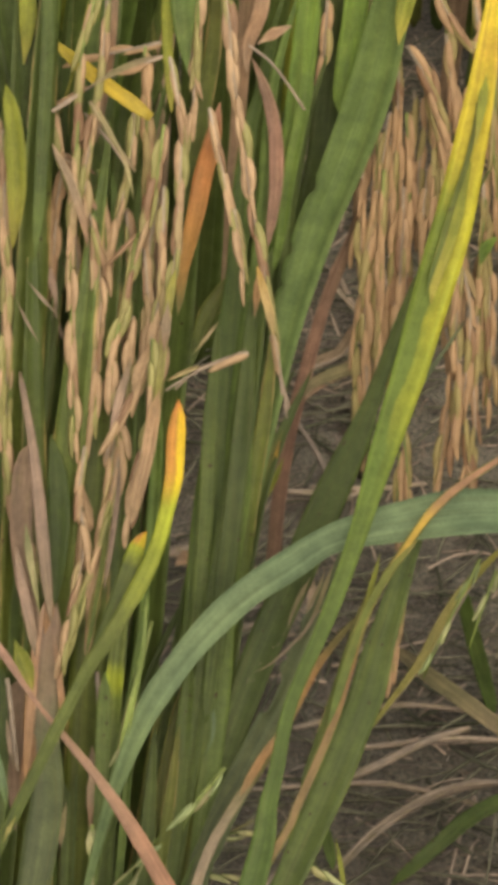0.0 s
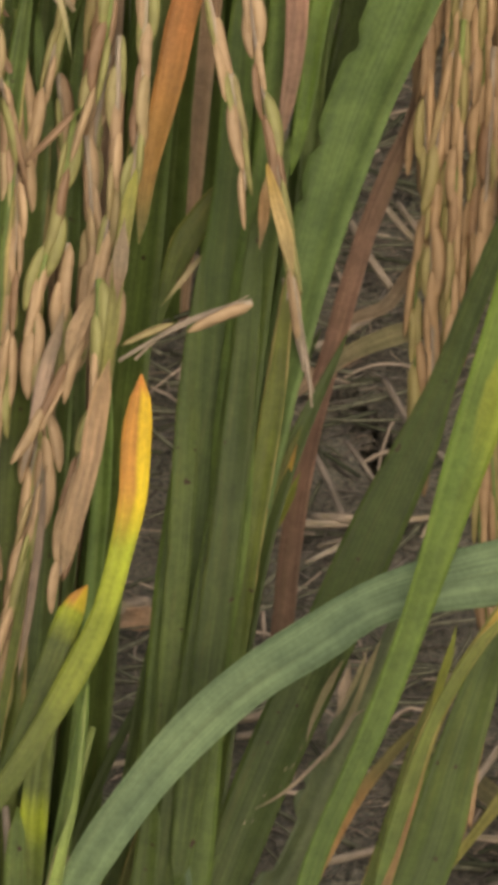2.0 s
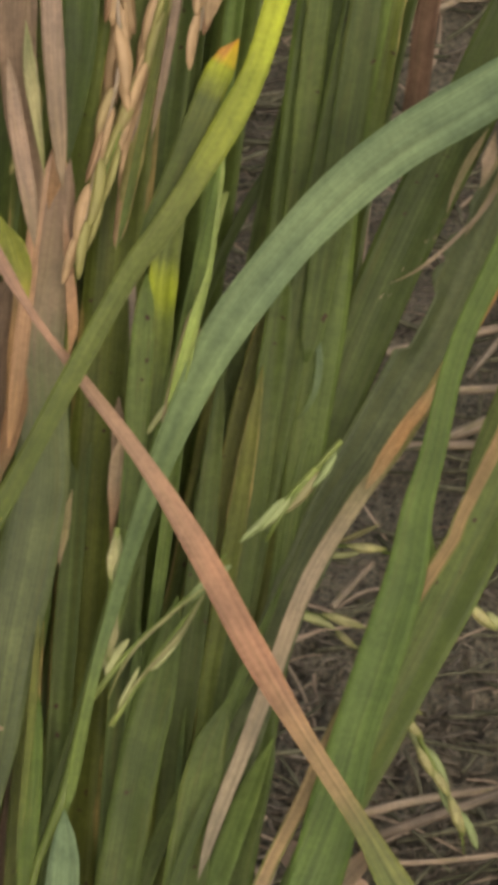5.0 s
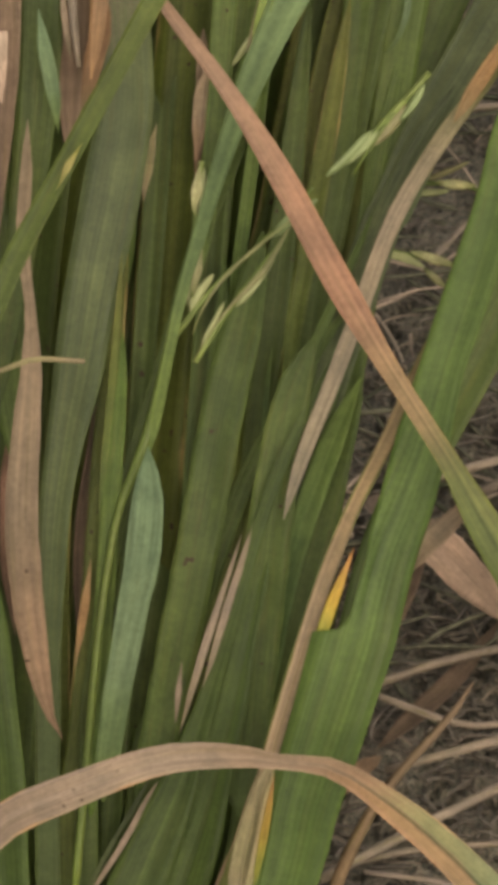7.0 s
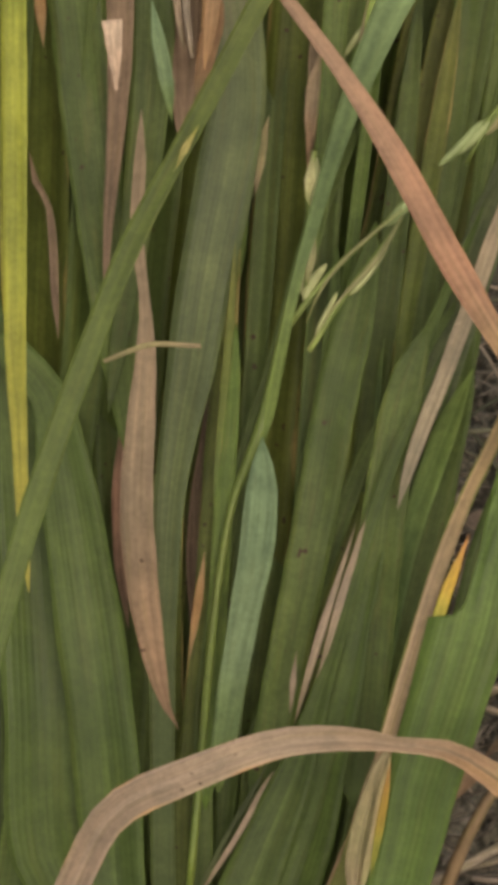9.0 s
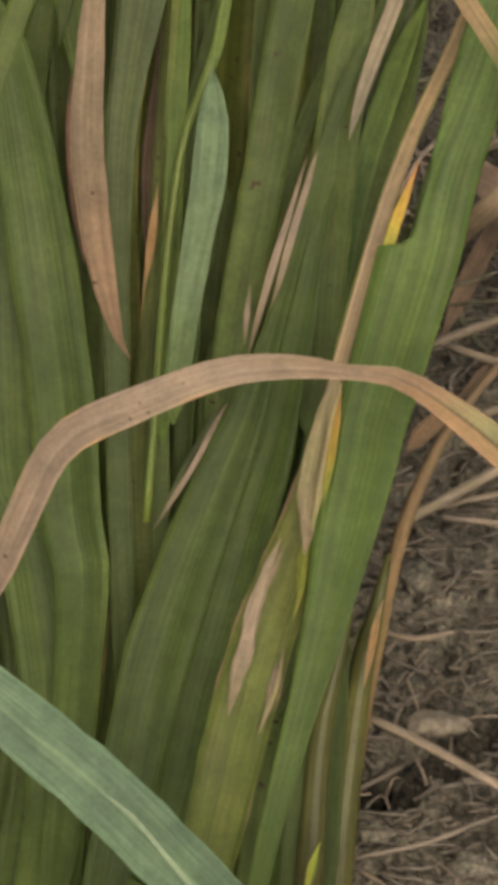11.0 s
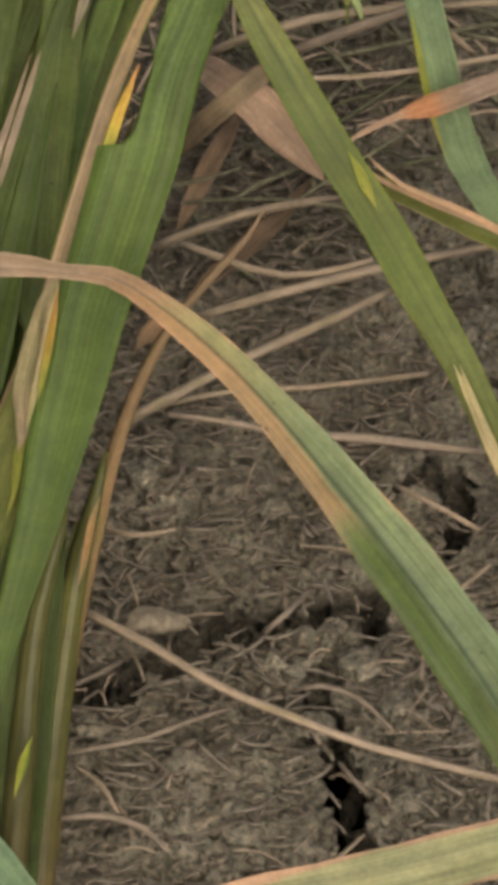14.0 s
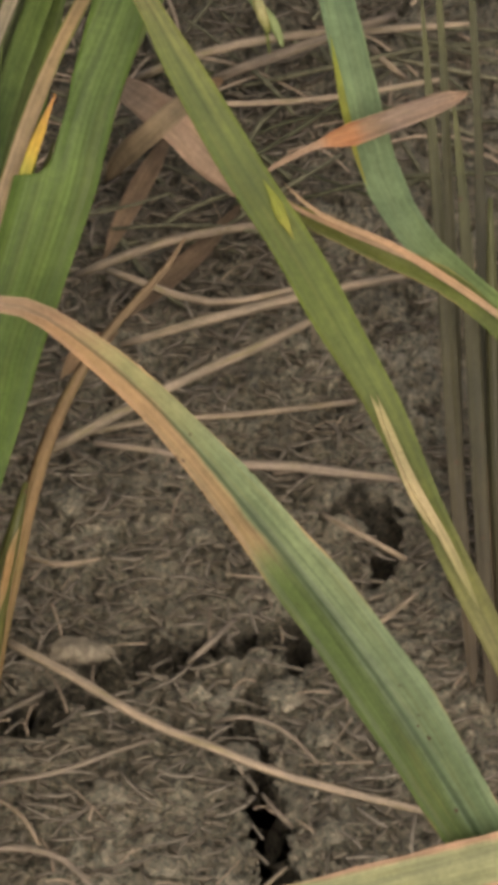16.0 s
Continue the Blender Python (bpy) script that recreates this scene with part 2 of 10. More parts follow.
pink_to_green = leaf_material("half_dead_blade", [(0, PINK), (0.2, (0.32, 0.205, 0.125)), (0.36, (0.35, 0.19, 0.108)), (0.44, (0.302, 0.21, 0.101)), (0.5, (0.15, 0.17, 0.05)), (0.6, (0.105, 0.142, 0.034)), (0.64, (0.12, 0.156, 0.033)), (0.68, (0.108, 0.15, 0.03)), (0.8, (0.115, 0.148, 0.036)), (1, (0.18, 0.17, 0.066))],
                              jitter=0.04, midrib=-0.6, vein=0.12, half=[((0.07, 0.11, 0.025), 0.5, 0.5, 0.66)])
# last half tint: the greener lower side, with its shade painted in
arch_dead = leaf_material("arched_half_dead_blade", [(0, (0.19, 0.14, 0.09)), (0.13, (0.21, 0.16, 0.11)), (0.28, (0.27, 0.21, 0.145)), (0.36, (0.265, 0.195, 0.125)), (0.43, (0.29, 0.187, 0.108)), (0.5, (0.2, 0.2, 0.09)), (0.6, (0.145, 0.19, 0.095)), (1, (0.1, 0.15, 0.075))],
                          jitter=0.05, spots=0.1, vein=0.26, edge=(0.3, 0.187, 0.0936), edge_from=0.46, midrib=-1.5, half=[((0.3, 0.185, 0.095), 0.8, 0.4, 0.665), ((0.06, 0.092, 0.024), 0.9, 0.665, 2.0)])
lime_leaf = leaf_material("lime_blade", [(0, (0.221, 0.255, 0.034)), (0.5, (0.204, 0.23, 0.034)), (1, (0.289, 0.272, 0.051))], midrib=0.2)
bleached = leaf_material("bleached_streak", [(0, (0.2, 0.165, 0.1)), (0.5, (0.26, 0.205, 0.14)), (1, (0.18, 0.15, 0.085))], midrib=0.0, vein=0.35)
yellow_blade = leaf_material("yellow_blade", [(0, (0.5, 0.42, 0.05)), (0.5, (0.55, 0.42, 0.04)), (1, (0.5, 0.4, 0.06))], midrib=0.1)
orange_blade = leaf_material("orange_blade", [(0, (0.36, 0.2, 0.12)), (0.3, (0.48, 0.22, 0.07)), (0.7, (0.4, 0.22, 0.06)), (1, (0.2, 0.19, 0.06))], midrib=0.1)
rusty = leaf_material("rusty_blade", [(0, (0.25, 0.18, 0.12)), (0.3, (0.24, 0.165, 0.11)), (0.37, (0.27, 0.13, 0.06)), (0.45, (0.27, 0.125, 0.055)), (0.53, (0.2, 0.13, 0.08)), (0.65, (0.185, 0.135, 0.1)), (1, (0.21, 0.145, 0.1))], midrib=0.1, vein=0.35)
streaked = leaf_material("brown_streaked_blade", [(0, (0.3, 0.23, 0.13)), (0.12, (0.24, 0.19, 0.09)), (0.24, (0.12, 0.135, 0.03)), (0.6, (0.09, 0.118, 0.024)), (1, (0.078, 0.105, 0.02))],
                         edge=(0.24, 0.17, 0.09), edge_from=0.47, jitter=0.2, midrib=0.2, wear=0.22)
pale_green = leaf_material("pale_green_blade", [(0, (0.112, 0.184, 0.106)), (1, (0.102, 0.17, 0.092))], vein=0.24, rough=0.6, midrib=1.4, wear=0.08)
pink_edged = leaf_material("pink_edged_blade", [(0, PINK), (0.1, (0.24, 0.245, 0.125)), (1, (0.2, 0.22, 0.115))], edge=(0.33, 0.22, 0.135), edge_from=0.33, vein=0.2, midrib=0.3)
lime_patch = leaf_material("lime_patched_sheath", [(0, (0.085, 0.111, 0.034)), (0.32, (0.1, 0.13, 0.03)), (0.41, (0.26, 0.32, 0.0255)), (0.48, (0.11, 0.15, 0.03)), (0.64, (0.085, 0.119, 0.034)), (1, DEEP)], jitter=0.06, midrib=0.1)
amber_strip = leaf_material("amber_leaf_strip", [(0, (0.36, 0.18, 0.06)), (0.4, (0.34, 0.23, 0.035)), (0.75, (0.24, 0.24, 0.035)), (1, (0.08, 0.12, 0.02))], jitter=0.1, midrib=0.0)
pink_tip_green = leaf_material("pink_tipped_blade", [(0, (0.4, 0.28, 0.2)), (0.05, (0.35, 0.25, 0.17)), (0.11, (0.27, 0.21, 0.13)), (0.15, (0.16, 0.16, 0.085)), (0.2, (0.09, 0.118, 0.046)), (0.7, (0.074, 0.106, 0.034)), (1, DEEP)], jitter=0.12,
                               midrib=0.2)
orange_green = leaf_material("orange_streaked_blade", [(0, (0.128, 0.128, 0.04)), (0.2, (0.28, 0.165, 0.06)), (0.35, (0.16, 0.16, 0.056)), (0.6, (0.256, 0.208, 0.136)), (1, (0.24, 0.208, 0.136))], jitter=0.12, vein=0.3)
stem_green = leaf_material("green_stem", [(0, (0.14, 0.18, 0.05)), (0.4, (0.1, 0.14, 0.032)), (1, (0.08, 0.115, 0.022))], vein=0.2, midrib=0.0, through_light=0.05)
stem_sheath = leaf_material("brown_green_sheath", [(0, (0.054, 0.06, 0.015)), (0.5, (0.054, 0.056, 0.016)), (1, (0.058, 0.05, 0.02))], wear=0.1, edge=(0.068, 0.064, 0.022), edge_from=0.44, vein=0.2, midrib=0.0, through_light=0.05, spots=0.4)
stem_straw = leaf_material("straw_stem", [(0, (0.255, 0.212, 0.152)), (0.5, (0.21, 0.17, 0.122)), (1, (0.26, 0.208, 0.147))], vein=0.25, midrib=0.0, through_light=0.05, rough=0.7, wear=0.5)
stem_brown = leaf_material("brown_stem", [(0, (0.18, 0.15, 0.115)), (1, (0.15, 0.125, 0.095))], vein=0.3, midrib=0.0, through_light=0.05, rough=0.75)

teal_green = leaf_material("blue_green_blade", [(0, (0.1, 0.152, 0.035)), (0.5, (0.084, 0.134, 0.042)), (1, (0.076, 0.118, 0.036))], vein=0.18, rough=0.6, midrib=0.2, wear=0.12)
light_green = leaf_material("light_green_blade", [(0, (0.12, 0.2, 0.03)), (0.6, (0.1, 0.165, 0.028)), (1, (0.09, 0.15, 0.025))], wear=0.2)
stem_dark = leaf_material("dark_brown_stem", [(0, (0.17, 0.12, 0.07)), (0.6, (0.15, 0.1, 0.045)), (1, (0.12, 0.1, 0.04))], vein=0.3, midrib=0.0, through_light=0.05, rough=0.75, wear=0.5)
olive_straw = leaf_material("olive_straw_blade", [(0, (0.26, 0.22, 0.12)), (0.5, (0.22, 0.2, 0.1)), (1, (0.25, 0.2, 0.12))], vein=0.25, midrib=0.3, rough=0.7)
apricot = leaf_material("apricot_edge", [(0, (0.26, 0.19, 0.09)), (0.5, (0.3, 0.18, 0.075)), (1, (0.24, 0.17, 0.08))], vein=0.25, midrib=0.0)
dull_brown = leaf_material("dull_brown_scrap", [(0, (0.18, 0.13, 0.085)), (1, (0.16, 0.115, 0.075))], vein=0.3, midrib=0.0, rough=0.8)
straw_gold = leaf_material("golden_sheath", [(0, (0.4, 0.27, 0.07)), (0.5, (0.36, 0.27, 0.11)), (1, (0.3, 0.23, 0.1))], vein=0.25, midrib=0.1)
lime_straw = leaf_material("lime_straw_sheath", [(0, (0.24, 0.24, 0.05)), (0.45, (0.25, 0.23, 0.075)), (1, (0.2, 0.2, 0.05))], vein=0.25, midrib=0.2, jitter=0.1)
tan_sheath = leaf_material("tan_sheath", [(0, (0.31, 0.21, 0.105)), (0.5, (0.36, 0.25, 0.14)), (1, (0.31, 0.22, 0.12))], vein=0.3, midrib=0.2, jitter=0.1)
rusty_patch = leaf_material("rusty_patch", [(0, (0.28, 0.16, 0.075)), (0.6, (0.26, 0.15, 0.07)), (1, (0.15, 0.12, 0.05))], vein=0.3, midrib=0.0)
# stems standing in shade: the shade is put into this very dark colour
stem_shaded = leaf_material("shaded_stem", [(0, (0.055, 0.06, 0.024)), (0.4, (0.03, 0.03, 0.014)), (1, (0.036, 0.028, 0.016))], wear=0.0, vein=0.2, midrib=0.0, through_light=0.05, spots=0.4)
cream_streak = leaf_material("cream_streak", [(0, (0.34, 0.3, 0.14)), (0.5, (0.36, 0.3, 0.16)), (1, (0.2, 0.2, 0.08))], vein=0.2, midrib=0.0)
peach_margin = leaf_material("peach_margin", [(0, (0.38, 0.27, 0.18)), (0.4, (0.37, 0.23, 0.13)), (1, (0.34, 0.2, 0.09))], vein=0.25, midrib=0.0, jitter=0.1)
husk_cream = leaf_material("cream_green_husk", [(0, (0.22, 0.24, 0.1)), (0.5, (0.34, 0.33, 0.16)), (1, (0.2, 0.22, 0.08))], vein=0.3, midrib=0.0)
mint_midrib = leaf_material("mint_midrib", [(0, (0.2, 0.27, 0.17)), (1, (0.18, 0.25, 0.15))], vein=0.15, midrib=0.0)
brown_stalk = leaf_material("brown_stalk", [(0, (0.15, 0.11, 0.07)), (0.5, (0.19, 0.135, 0.09)), (1, (0.14, 0.105, 0.06))], vein=0.3, midrib=0.0, through_light=0.1)
pale_dry = leaf_material("pale_dry_blade", [(0, (0.5, 0.39, 0.28)), (1, (0.44, 0.32, 0.225))], vein=0.2, midrib=0.1, rough=0.7, wear=0.15)
# deep green made darker: shade of low and inner leaves put into the colour
shaded_green = leaf_material("shaded_green_blade", [(0, (0.052, 0.082, 0.018)), (1, (0.048, 0.076, 0.017))], wear=0.1)


def grain_material(name, ripe, green, amount):
    m, nodes, links, bsdf = nodes_of(name)
    rnd = nodes.new("ShaderNodeObjectInfo").outputs["Random"]
    place = nodes.new("ShaderNodeTexCoord").outputs["Object"]
    fine = add(nodes, "ShaderNodeTexNoise", Scale=900.0, Detail=3.0)
    links.new(place, fine.inputs["Vector"])
    wide = add(nodes, "ShaderNodeTexNoise", Scale=240.0, Detail=2.0)
    links.new(place, wide.inputs["Vector"])
    tint = ramp(nodes, links, rnd, [(0, green), (amount * 0.6, green), (amount, ripe), (0.66, tuple(1.2 * v for v in ripe)), (0.82, ripe), (1, (ripe[0] * 0.6, ripe[1] * 0.52, ripe[2] * 0.5))])
    tone = ramp(nodes, links, wide.outputs[0], [(0.3, (0.78, 0.74, 0.7)), (0.7, (1.1, 1.06, 1.02))])
    colour = mix_colour(nodes, links, 1.0, tint, tone, "MULTIPLY")
    links.new(colour, bsdf.inputs["Base Color"])
    bsdf.inputs["Roughness"].default_value = 0.6
    bsdf.inputs["Specular IOR Level"].default_value = 0.3
    bump = add(nodes, "ShaderNodeBump", Strength=0.5, Distance=0.0003)
    links.new(fine.outputs[0], bump.inputs["Height"])
    links.new(bump.outputs[0], bsdf.inputs["Normal"])
    return m


grain_ripe = grain_material("ripe_husk", (0.265, 0.19, 0.103), (0.18, 0.18, 0.06), 0.42)
grain_gold = grain_material("golden_husk", (0.275, 0.186, 0.094), (0.22, 0.19, 0.07), 0.36)
grain_green = grain_material("green_husk", (0.22, 0.25, 0.11), (0.14, 0.19, 0.075), 0.6)


def soil_material():
    m, nodes, links, bsdf = nodes_of("field_soil")
    place = nodes.new("ShaderNodeTexCoord").outputs["Object"]
    wide = add(nodes, "ShaderNodeTexNoise", Scale=60.0, Detail=5.0)
    fine = add(nodes, "ShaderNodeTexNoise", Scale=1000.0, Detail=4.0, Roughness=0.7)
    crumbs = nodes.new("ShaderNodeTexVoronoi")
    crumbs.inputs["Scale"].default_value = 900.0
    for n in (wide, fine, crumbs):
        links.new(place, n.inputs["Vector"])
    base = ramp(nodes, links, wide.outputs[0], [(0.32, (0.1, 0.086, 0.058)), (0.5, (0.144, 0.125, 0.086)), (0.68, (0.192, 0.169, 0.12))])
    tone = ramp(nodes, links, fine.outputs[0], [(0.35, (0.15, 0.14, 0.12)), (0.45, (0.75, 0.85, 0.84)), (0.56, (1.15, 1.15, 1.15)), (0.68, (1.9, 1.9, 1.85))])
    colour = mix_colour(nodes, links, 1.0, base, tone, "MULTIPLY")
    links.new(colour, bsdf.inputs["Base Color"])
    bsdf.inputs["Roughness"].default_value = 0.85
    high = math_node(nodes, links, "ADD", fine.outputs[0], math_node(nodes, links, "MULTIPLY", crumbs.outputs["Distance"], 0.5))
    bump = add(nodes, "ShaderNodeBump", Strength=1.0, Distance=0.0012)
    links.new(high, bump.inputs["Height"])
    links.new(bump.outputs[0], bsdf.inputs["Normal"])
    return m


def crumb_material(name, dark, pale, green=0.0):
    """Loose bits of soil, root and stubble, each of its own tone."""
    m, nodes, links, bsdf = nodes_of(name)
    isle = nodes.new("ShaderNodeNewGeometry").outputs["Random Per Island"]
    place = nodes.new("ShaderNodeTexCoord").outputs["Object"]
    fine = add(nodes, "ShaderNodeTexNoise", Scale=900.0, Detail=2.0)
    links.new(place, fine.inputs["Vector"])
    mid = tuple((a + c) / 2 for a, c in zip(dark, pale))
    colour = ramp(nodes, links, isle, [(0.0, dark), (0.4, mid), (0.9, mid), (1.0, pale)])
    tone = ramp(nodes, links, fine.outputs[0], [(0.35, (0.75, 0.75, 0.73)), (0.65, (1.25, 1.25, 1.22))])
    links.new(mix_colour(nodes, links, 1.0, colour, tone, "MULTIPLY"), bsdf.inputs["Base Color"])
    bsdf.inputs["Roughness"].default_value = 0.85
    bsdf.inputs["Specular IOR Level"].default_value = 0.2
    return m


soil = soil_material()
clod_soil = crumb_material("clod_soil", (0.13, 0.112, 0.082), (0.19, 0.165, 0.12))
# litter whose dark tones also stand in for the plants' shade further back
grass_bits = crumb_material("grass_bits", (0.05, 0.055, 0.03), (0.16, 0.15, 0.1))
crumb_soil = crumb_material("mud_crumb", (0.08, 0.068, 0.049), (0.135, 0.116, 0.086))
crumb_grey = crumb_material("soil_crumb", (0.08, 0.069, 0.052), (0.185, 0.162, 0.127))

# ---- building helpers ----
TOWARDS = Vector((0, -0.72, 0.69))


def spline(points, count):
    """Evenly spaced rows of (place, width) on a smooth line through the points."""
    p = np.array(points, float)
    p = np.vstack([2 * p[0] - p[1], p, 2 * p[-1] - p[-2]])
    fine = []
    for i in range(1, len(p) - 2):
        for s in np.linspace(0, 1, 16, endpoint=False):
            a, b, c, d = p[i - 1:i + 3]
            fine.append(0.5 * (2 * b + (c - a) * s + (2 * a - 5 * b + 4 * c - d) * s * s + (3 * b - a - 3 * c + d) * s ** 3))
    fine.append(p[-2])
    fine = np.array(fine)
    run = np.r_[0, np.cumsum(np.linalg.norm(np.diff(fine[:, :3], axis=0), axis=1))]
    at = np.linspace(0, run[-1], count)
    return np.stack([np.interp(at, run, fine[:, k]) for k in range(4)], 1), run[-1]


def mesh_of(name, verts, faces, material, uvs=None, smooth=True):
    me = bpy.data.meshes.new(name)
    me.from_pydata(verts, [], faces)
    if smooth:
        me.polygons.foreach_set("use_smooth", [True] * len(me.polygons))
    if uvs is not None:
        layer = me.uv_layers.new(name="UVMap")
        loops = np.empty(len(me.loops), int)
        me.loops.foreach_get("vertex_index", loops)
        layer.data.foreach_set("uv", np.array(uvs, float)[loops].ravel())
    me.materials.append(material)
    me.update()
    return me


def plant(name, x, y, label, group="rice plants in the field", category="rice plant"):
    return tagged(pose_empty(name, x, y), label, category, group)


def pose_empty(name, x, y):
    ob = new(name)
    ob.location = (x, y, 0)
    ob.empty_display_size = 0.02
    return ob


def child(name, me, parent, label=""):
    ob = new(name, me)
    ob.parent = parent
    return tagged(ob, label)


def blade_mesh(material, pts, origin=(0, 0, 0), fold=None, twist=0.0, turn=0.0, bites=(), ragged=0.03, seed=0, across=7, cut_off=False):
    """A grass blade: a folded ribbon with two faces. pts: rows of x, y, z and width. twist: degrees along it; bites: (from, to, side, depth)."""
    rnd = random.Random(seed * 7 + len(pts) * 131 + int(abs(pts[0][0]) * 1e4))
    total = sum((Vector(a[:3]) - Vector(b[:3])).length for a, b in zip(pts, pts[1:]))
    count = int(min(420 if bites else 160, max(14, total / (0.0011 if bites else 0.003))))
    rows, length = spline(pts, count)
    place = rows[:, :3] - np.array(origin)
    tangent = np.gradient(place, axis=0)
    tangent /= np.linalg.norm(tangent, axis=1)[:, None] + 1e-12
    verts, uvs, faces = [], [], []
    wander = [rnd.uniform(0, 6) for _ in range(3)]
    fold = rnd.uniform(0.14, 0.42) if fold is None else fold
    for i in range(count):
        u = i / (count - 1)
        t = Vector(tangent[i])
        side = t.cross(TOWARDS).normalized()
        q = Matrix.Rotation(radians(turn + twist * (u - 0.5) + 5 * math.sin(u * 7 + wander[0])), 3, t)
        side = q @ side
        normal = side.cross(t)
        if normal.dot(TOWARDS) < 0 and abs(turn) < 90:
            normal = -normal
        w = max(rows[i, 3], 0.0002) / 2
        w *= 1.0 if cut_off else min(1.0, math.sqrt((min(u, 1 - u) * length + 0.00005) / 0.004))
        cut = {-1: 1.0, 1: 1.0}
        for lo, hi, s, depth, *lead in bites:
            if lo < u < hi:
                start = (u - lo) / ((hi - lo) * lead[0]) if lead else (u - lo) * length / 0.0016
                end = max(0.0, (hi - u) * length / (0.004 if lead else 0.0014))
                edge = min(1.0, start, math.sqrt(max(0.0, 1 - (1 - min(end, 1.0)) ** 2)))
                cut[s] = min(cut[s], 1 - depth * edge)
        for layer in (0, 1):
            for k in range(across):
                v = -1 + 2 * k / (across - 1)
                s = -1 if v < 0 else 1
                e = v * cut[s] * (1 + ragged * math.sin(u * 61 + wander[1] * s) * abs(v))
                lift = fold * abs(v) * w + 0.05 * w * math.sin(u * 23 + v * 2 + wander[2]) - layer * (0.00022 if abs(v) < 0.99 else 0.00008)
                c = Vector(place[i]) + side * (e * w) + normal * lift
                verts.append(c[:])
                uvs.append((u, (e + 1) / 2))
    ring = 2 * across
    for i in range(count - 1):
        a, b = i * ring, (i + 1) * ring
        for k in range(across - 1):
            faces.append((a + k, a + k + 1, b + k + 1, b + k))
            faces.append((a + across + k, b + across + k, b + across + k + 1, a + across + k + 1))
        faces.append((a, b, b + across, a + across))
        faces.append((a + across - 1, a + 2 * across - 1, b + 2 * across - 1, b + across - 1))
    for a in (0, (count - 1) * ring):
        for k in range(across - 1):
            faces.append((a + k, a + across + k, a + across + k + 1, a + k + 1))
    return mesh_of("blade", verts, faces, material, uvs)


LOOKS = {grey_green: "grey-green arching blade", yellow_top: "long blade yellowing towards its tip", yellow_tip: "blade with a bright yellow tip", pink_dry: "withered pinkish blade",
         straw_tan: "dry straw-coloured blade", orange_top: "narrow orange and straw-coloured blade", pink_to_green: "half-dead blade, pink-brown towards the tip",
         arch_dead: "arching blade, withered brown at the tip", streaked: "green blade with brown streaks", pale_green: "pale blue-green blade", pink_edged: "grey-green blade with pink edges",
         lime_leaf: "lime-yellow blade", rusty: "rust-brown folded blade", orange_blade: "orange blade", yellow_blade: "yellow blade", pink_tip_green: "sheath leaf with a pink dry tip"}


def blade(parent, material, pts, label="", name="leaf", **shape):
    return child(name, blade_mesh(material, pts, parent.location, **shape), parent, label or LOOKS.get(material, ""))


def tube_mesh(material, pts, origin=(0, 0, 0), sides=7, nodes_every=0.0):
    total = sum((Vector(a[:3]) - Vector(b[:3])).length for a, b in zip(pts, pts[1:]))
    count = int(min(70, max(8, total / 0.004)))
    rows, length = spline(pts, count)
    place = rows[:, :3] - np.array(origin)
    tangent = np.gradient(place, axis=0)
    verts, uvs, faces = [], [], []
    for i in range(count):
        t = Vector(tangent[i]).normalized()
        side = t.cross(TOWARDS).normalized()
        up = side.cross(t)
        r = max(rows[i, 3], 0.00015) / 2
        if nodes_every:
            d = (i / (count - 1) * length) % nodes_every
            r *= 1.25 if d < 0.004 else 1.0
        for k in range(sides):
            a = 2 * math.pi * k / sides
            verts.append((Vector(place[i]) + side * (r * math.cos(a)) + up * (r * math.sin(a)))[:])
            uvs.append((i / (count - 1), k / sides))
    for i in range(count - 1):
        for k in range(sides):
            j = (k + 1) % sides
            faces.append((i * sides + k, i * sides + j, (i + 1) * sides + j, (i + 1) * sides + k))
    faces.append(tuple(range(sides - 1, -1, -1)))
    faces.append(tuple((count - 1) * sides + k for k in range(sides)))
    return mesh_of("tube", verts, faces, material, uvs)


def tube(parent, material, name, pts, label="", **shape):
    return child(name, tube_mesh(material, pts, parent.location, **shape), parent, label)


def grain_mesh(material, length=0.0082, width=0.0027, beak=0.25):
    """A rice spikelet: a keeled husk with two ribs and a short beak, its stalk end at the origin, along +z."""
    verts, faces = [], []
    rings, sides = 8, 8
    for i in range(rings + 1):
        s = i / rings
        r = width / 2 * (math.sin(math.pi * min(1, s * 0.97 + 0.03)) ** 0.4) * (1.0 - beak * s)
        if i in (0, rings):
            r = width * 0.06
        for k in range(sides):
            a = 2 * math.pi * k / sides
            ridge = 1.0 + (0.1 if k % 4 == 0 else -0.05)
            verts.append((r * ridge * math.cos(a) + 0.0004 * math.sin(math.pi * s), r * 0.72 * ridge * math.sin(a), s * length))
    for i in range(rings):
        for k in range(sides):
            j = (k + 1) % sides
            faces.append((i * sides + k, i * sides + j, (i + 1) * sides + j, (i + 1) * sides + k))
    faces.append(tuple(range(sides - 1, -1, -1)))
    faces.append(tuple(rings * sides + k for k in range(sides)))
    return mesh_of("grain", verts, faces, material)


GRAINS = {id(m): [grain_mesh(m, ln, w, b) for ln, w, b in ((0.0088, 0.00195, 0.15), (0.0082, 0.0017, 0.2), (0.0094, 0.00185, 0.2))]
          for m in (grain_ripe, grain_gold, grain_green)}


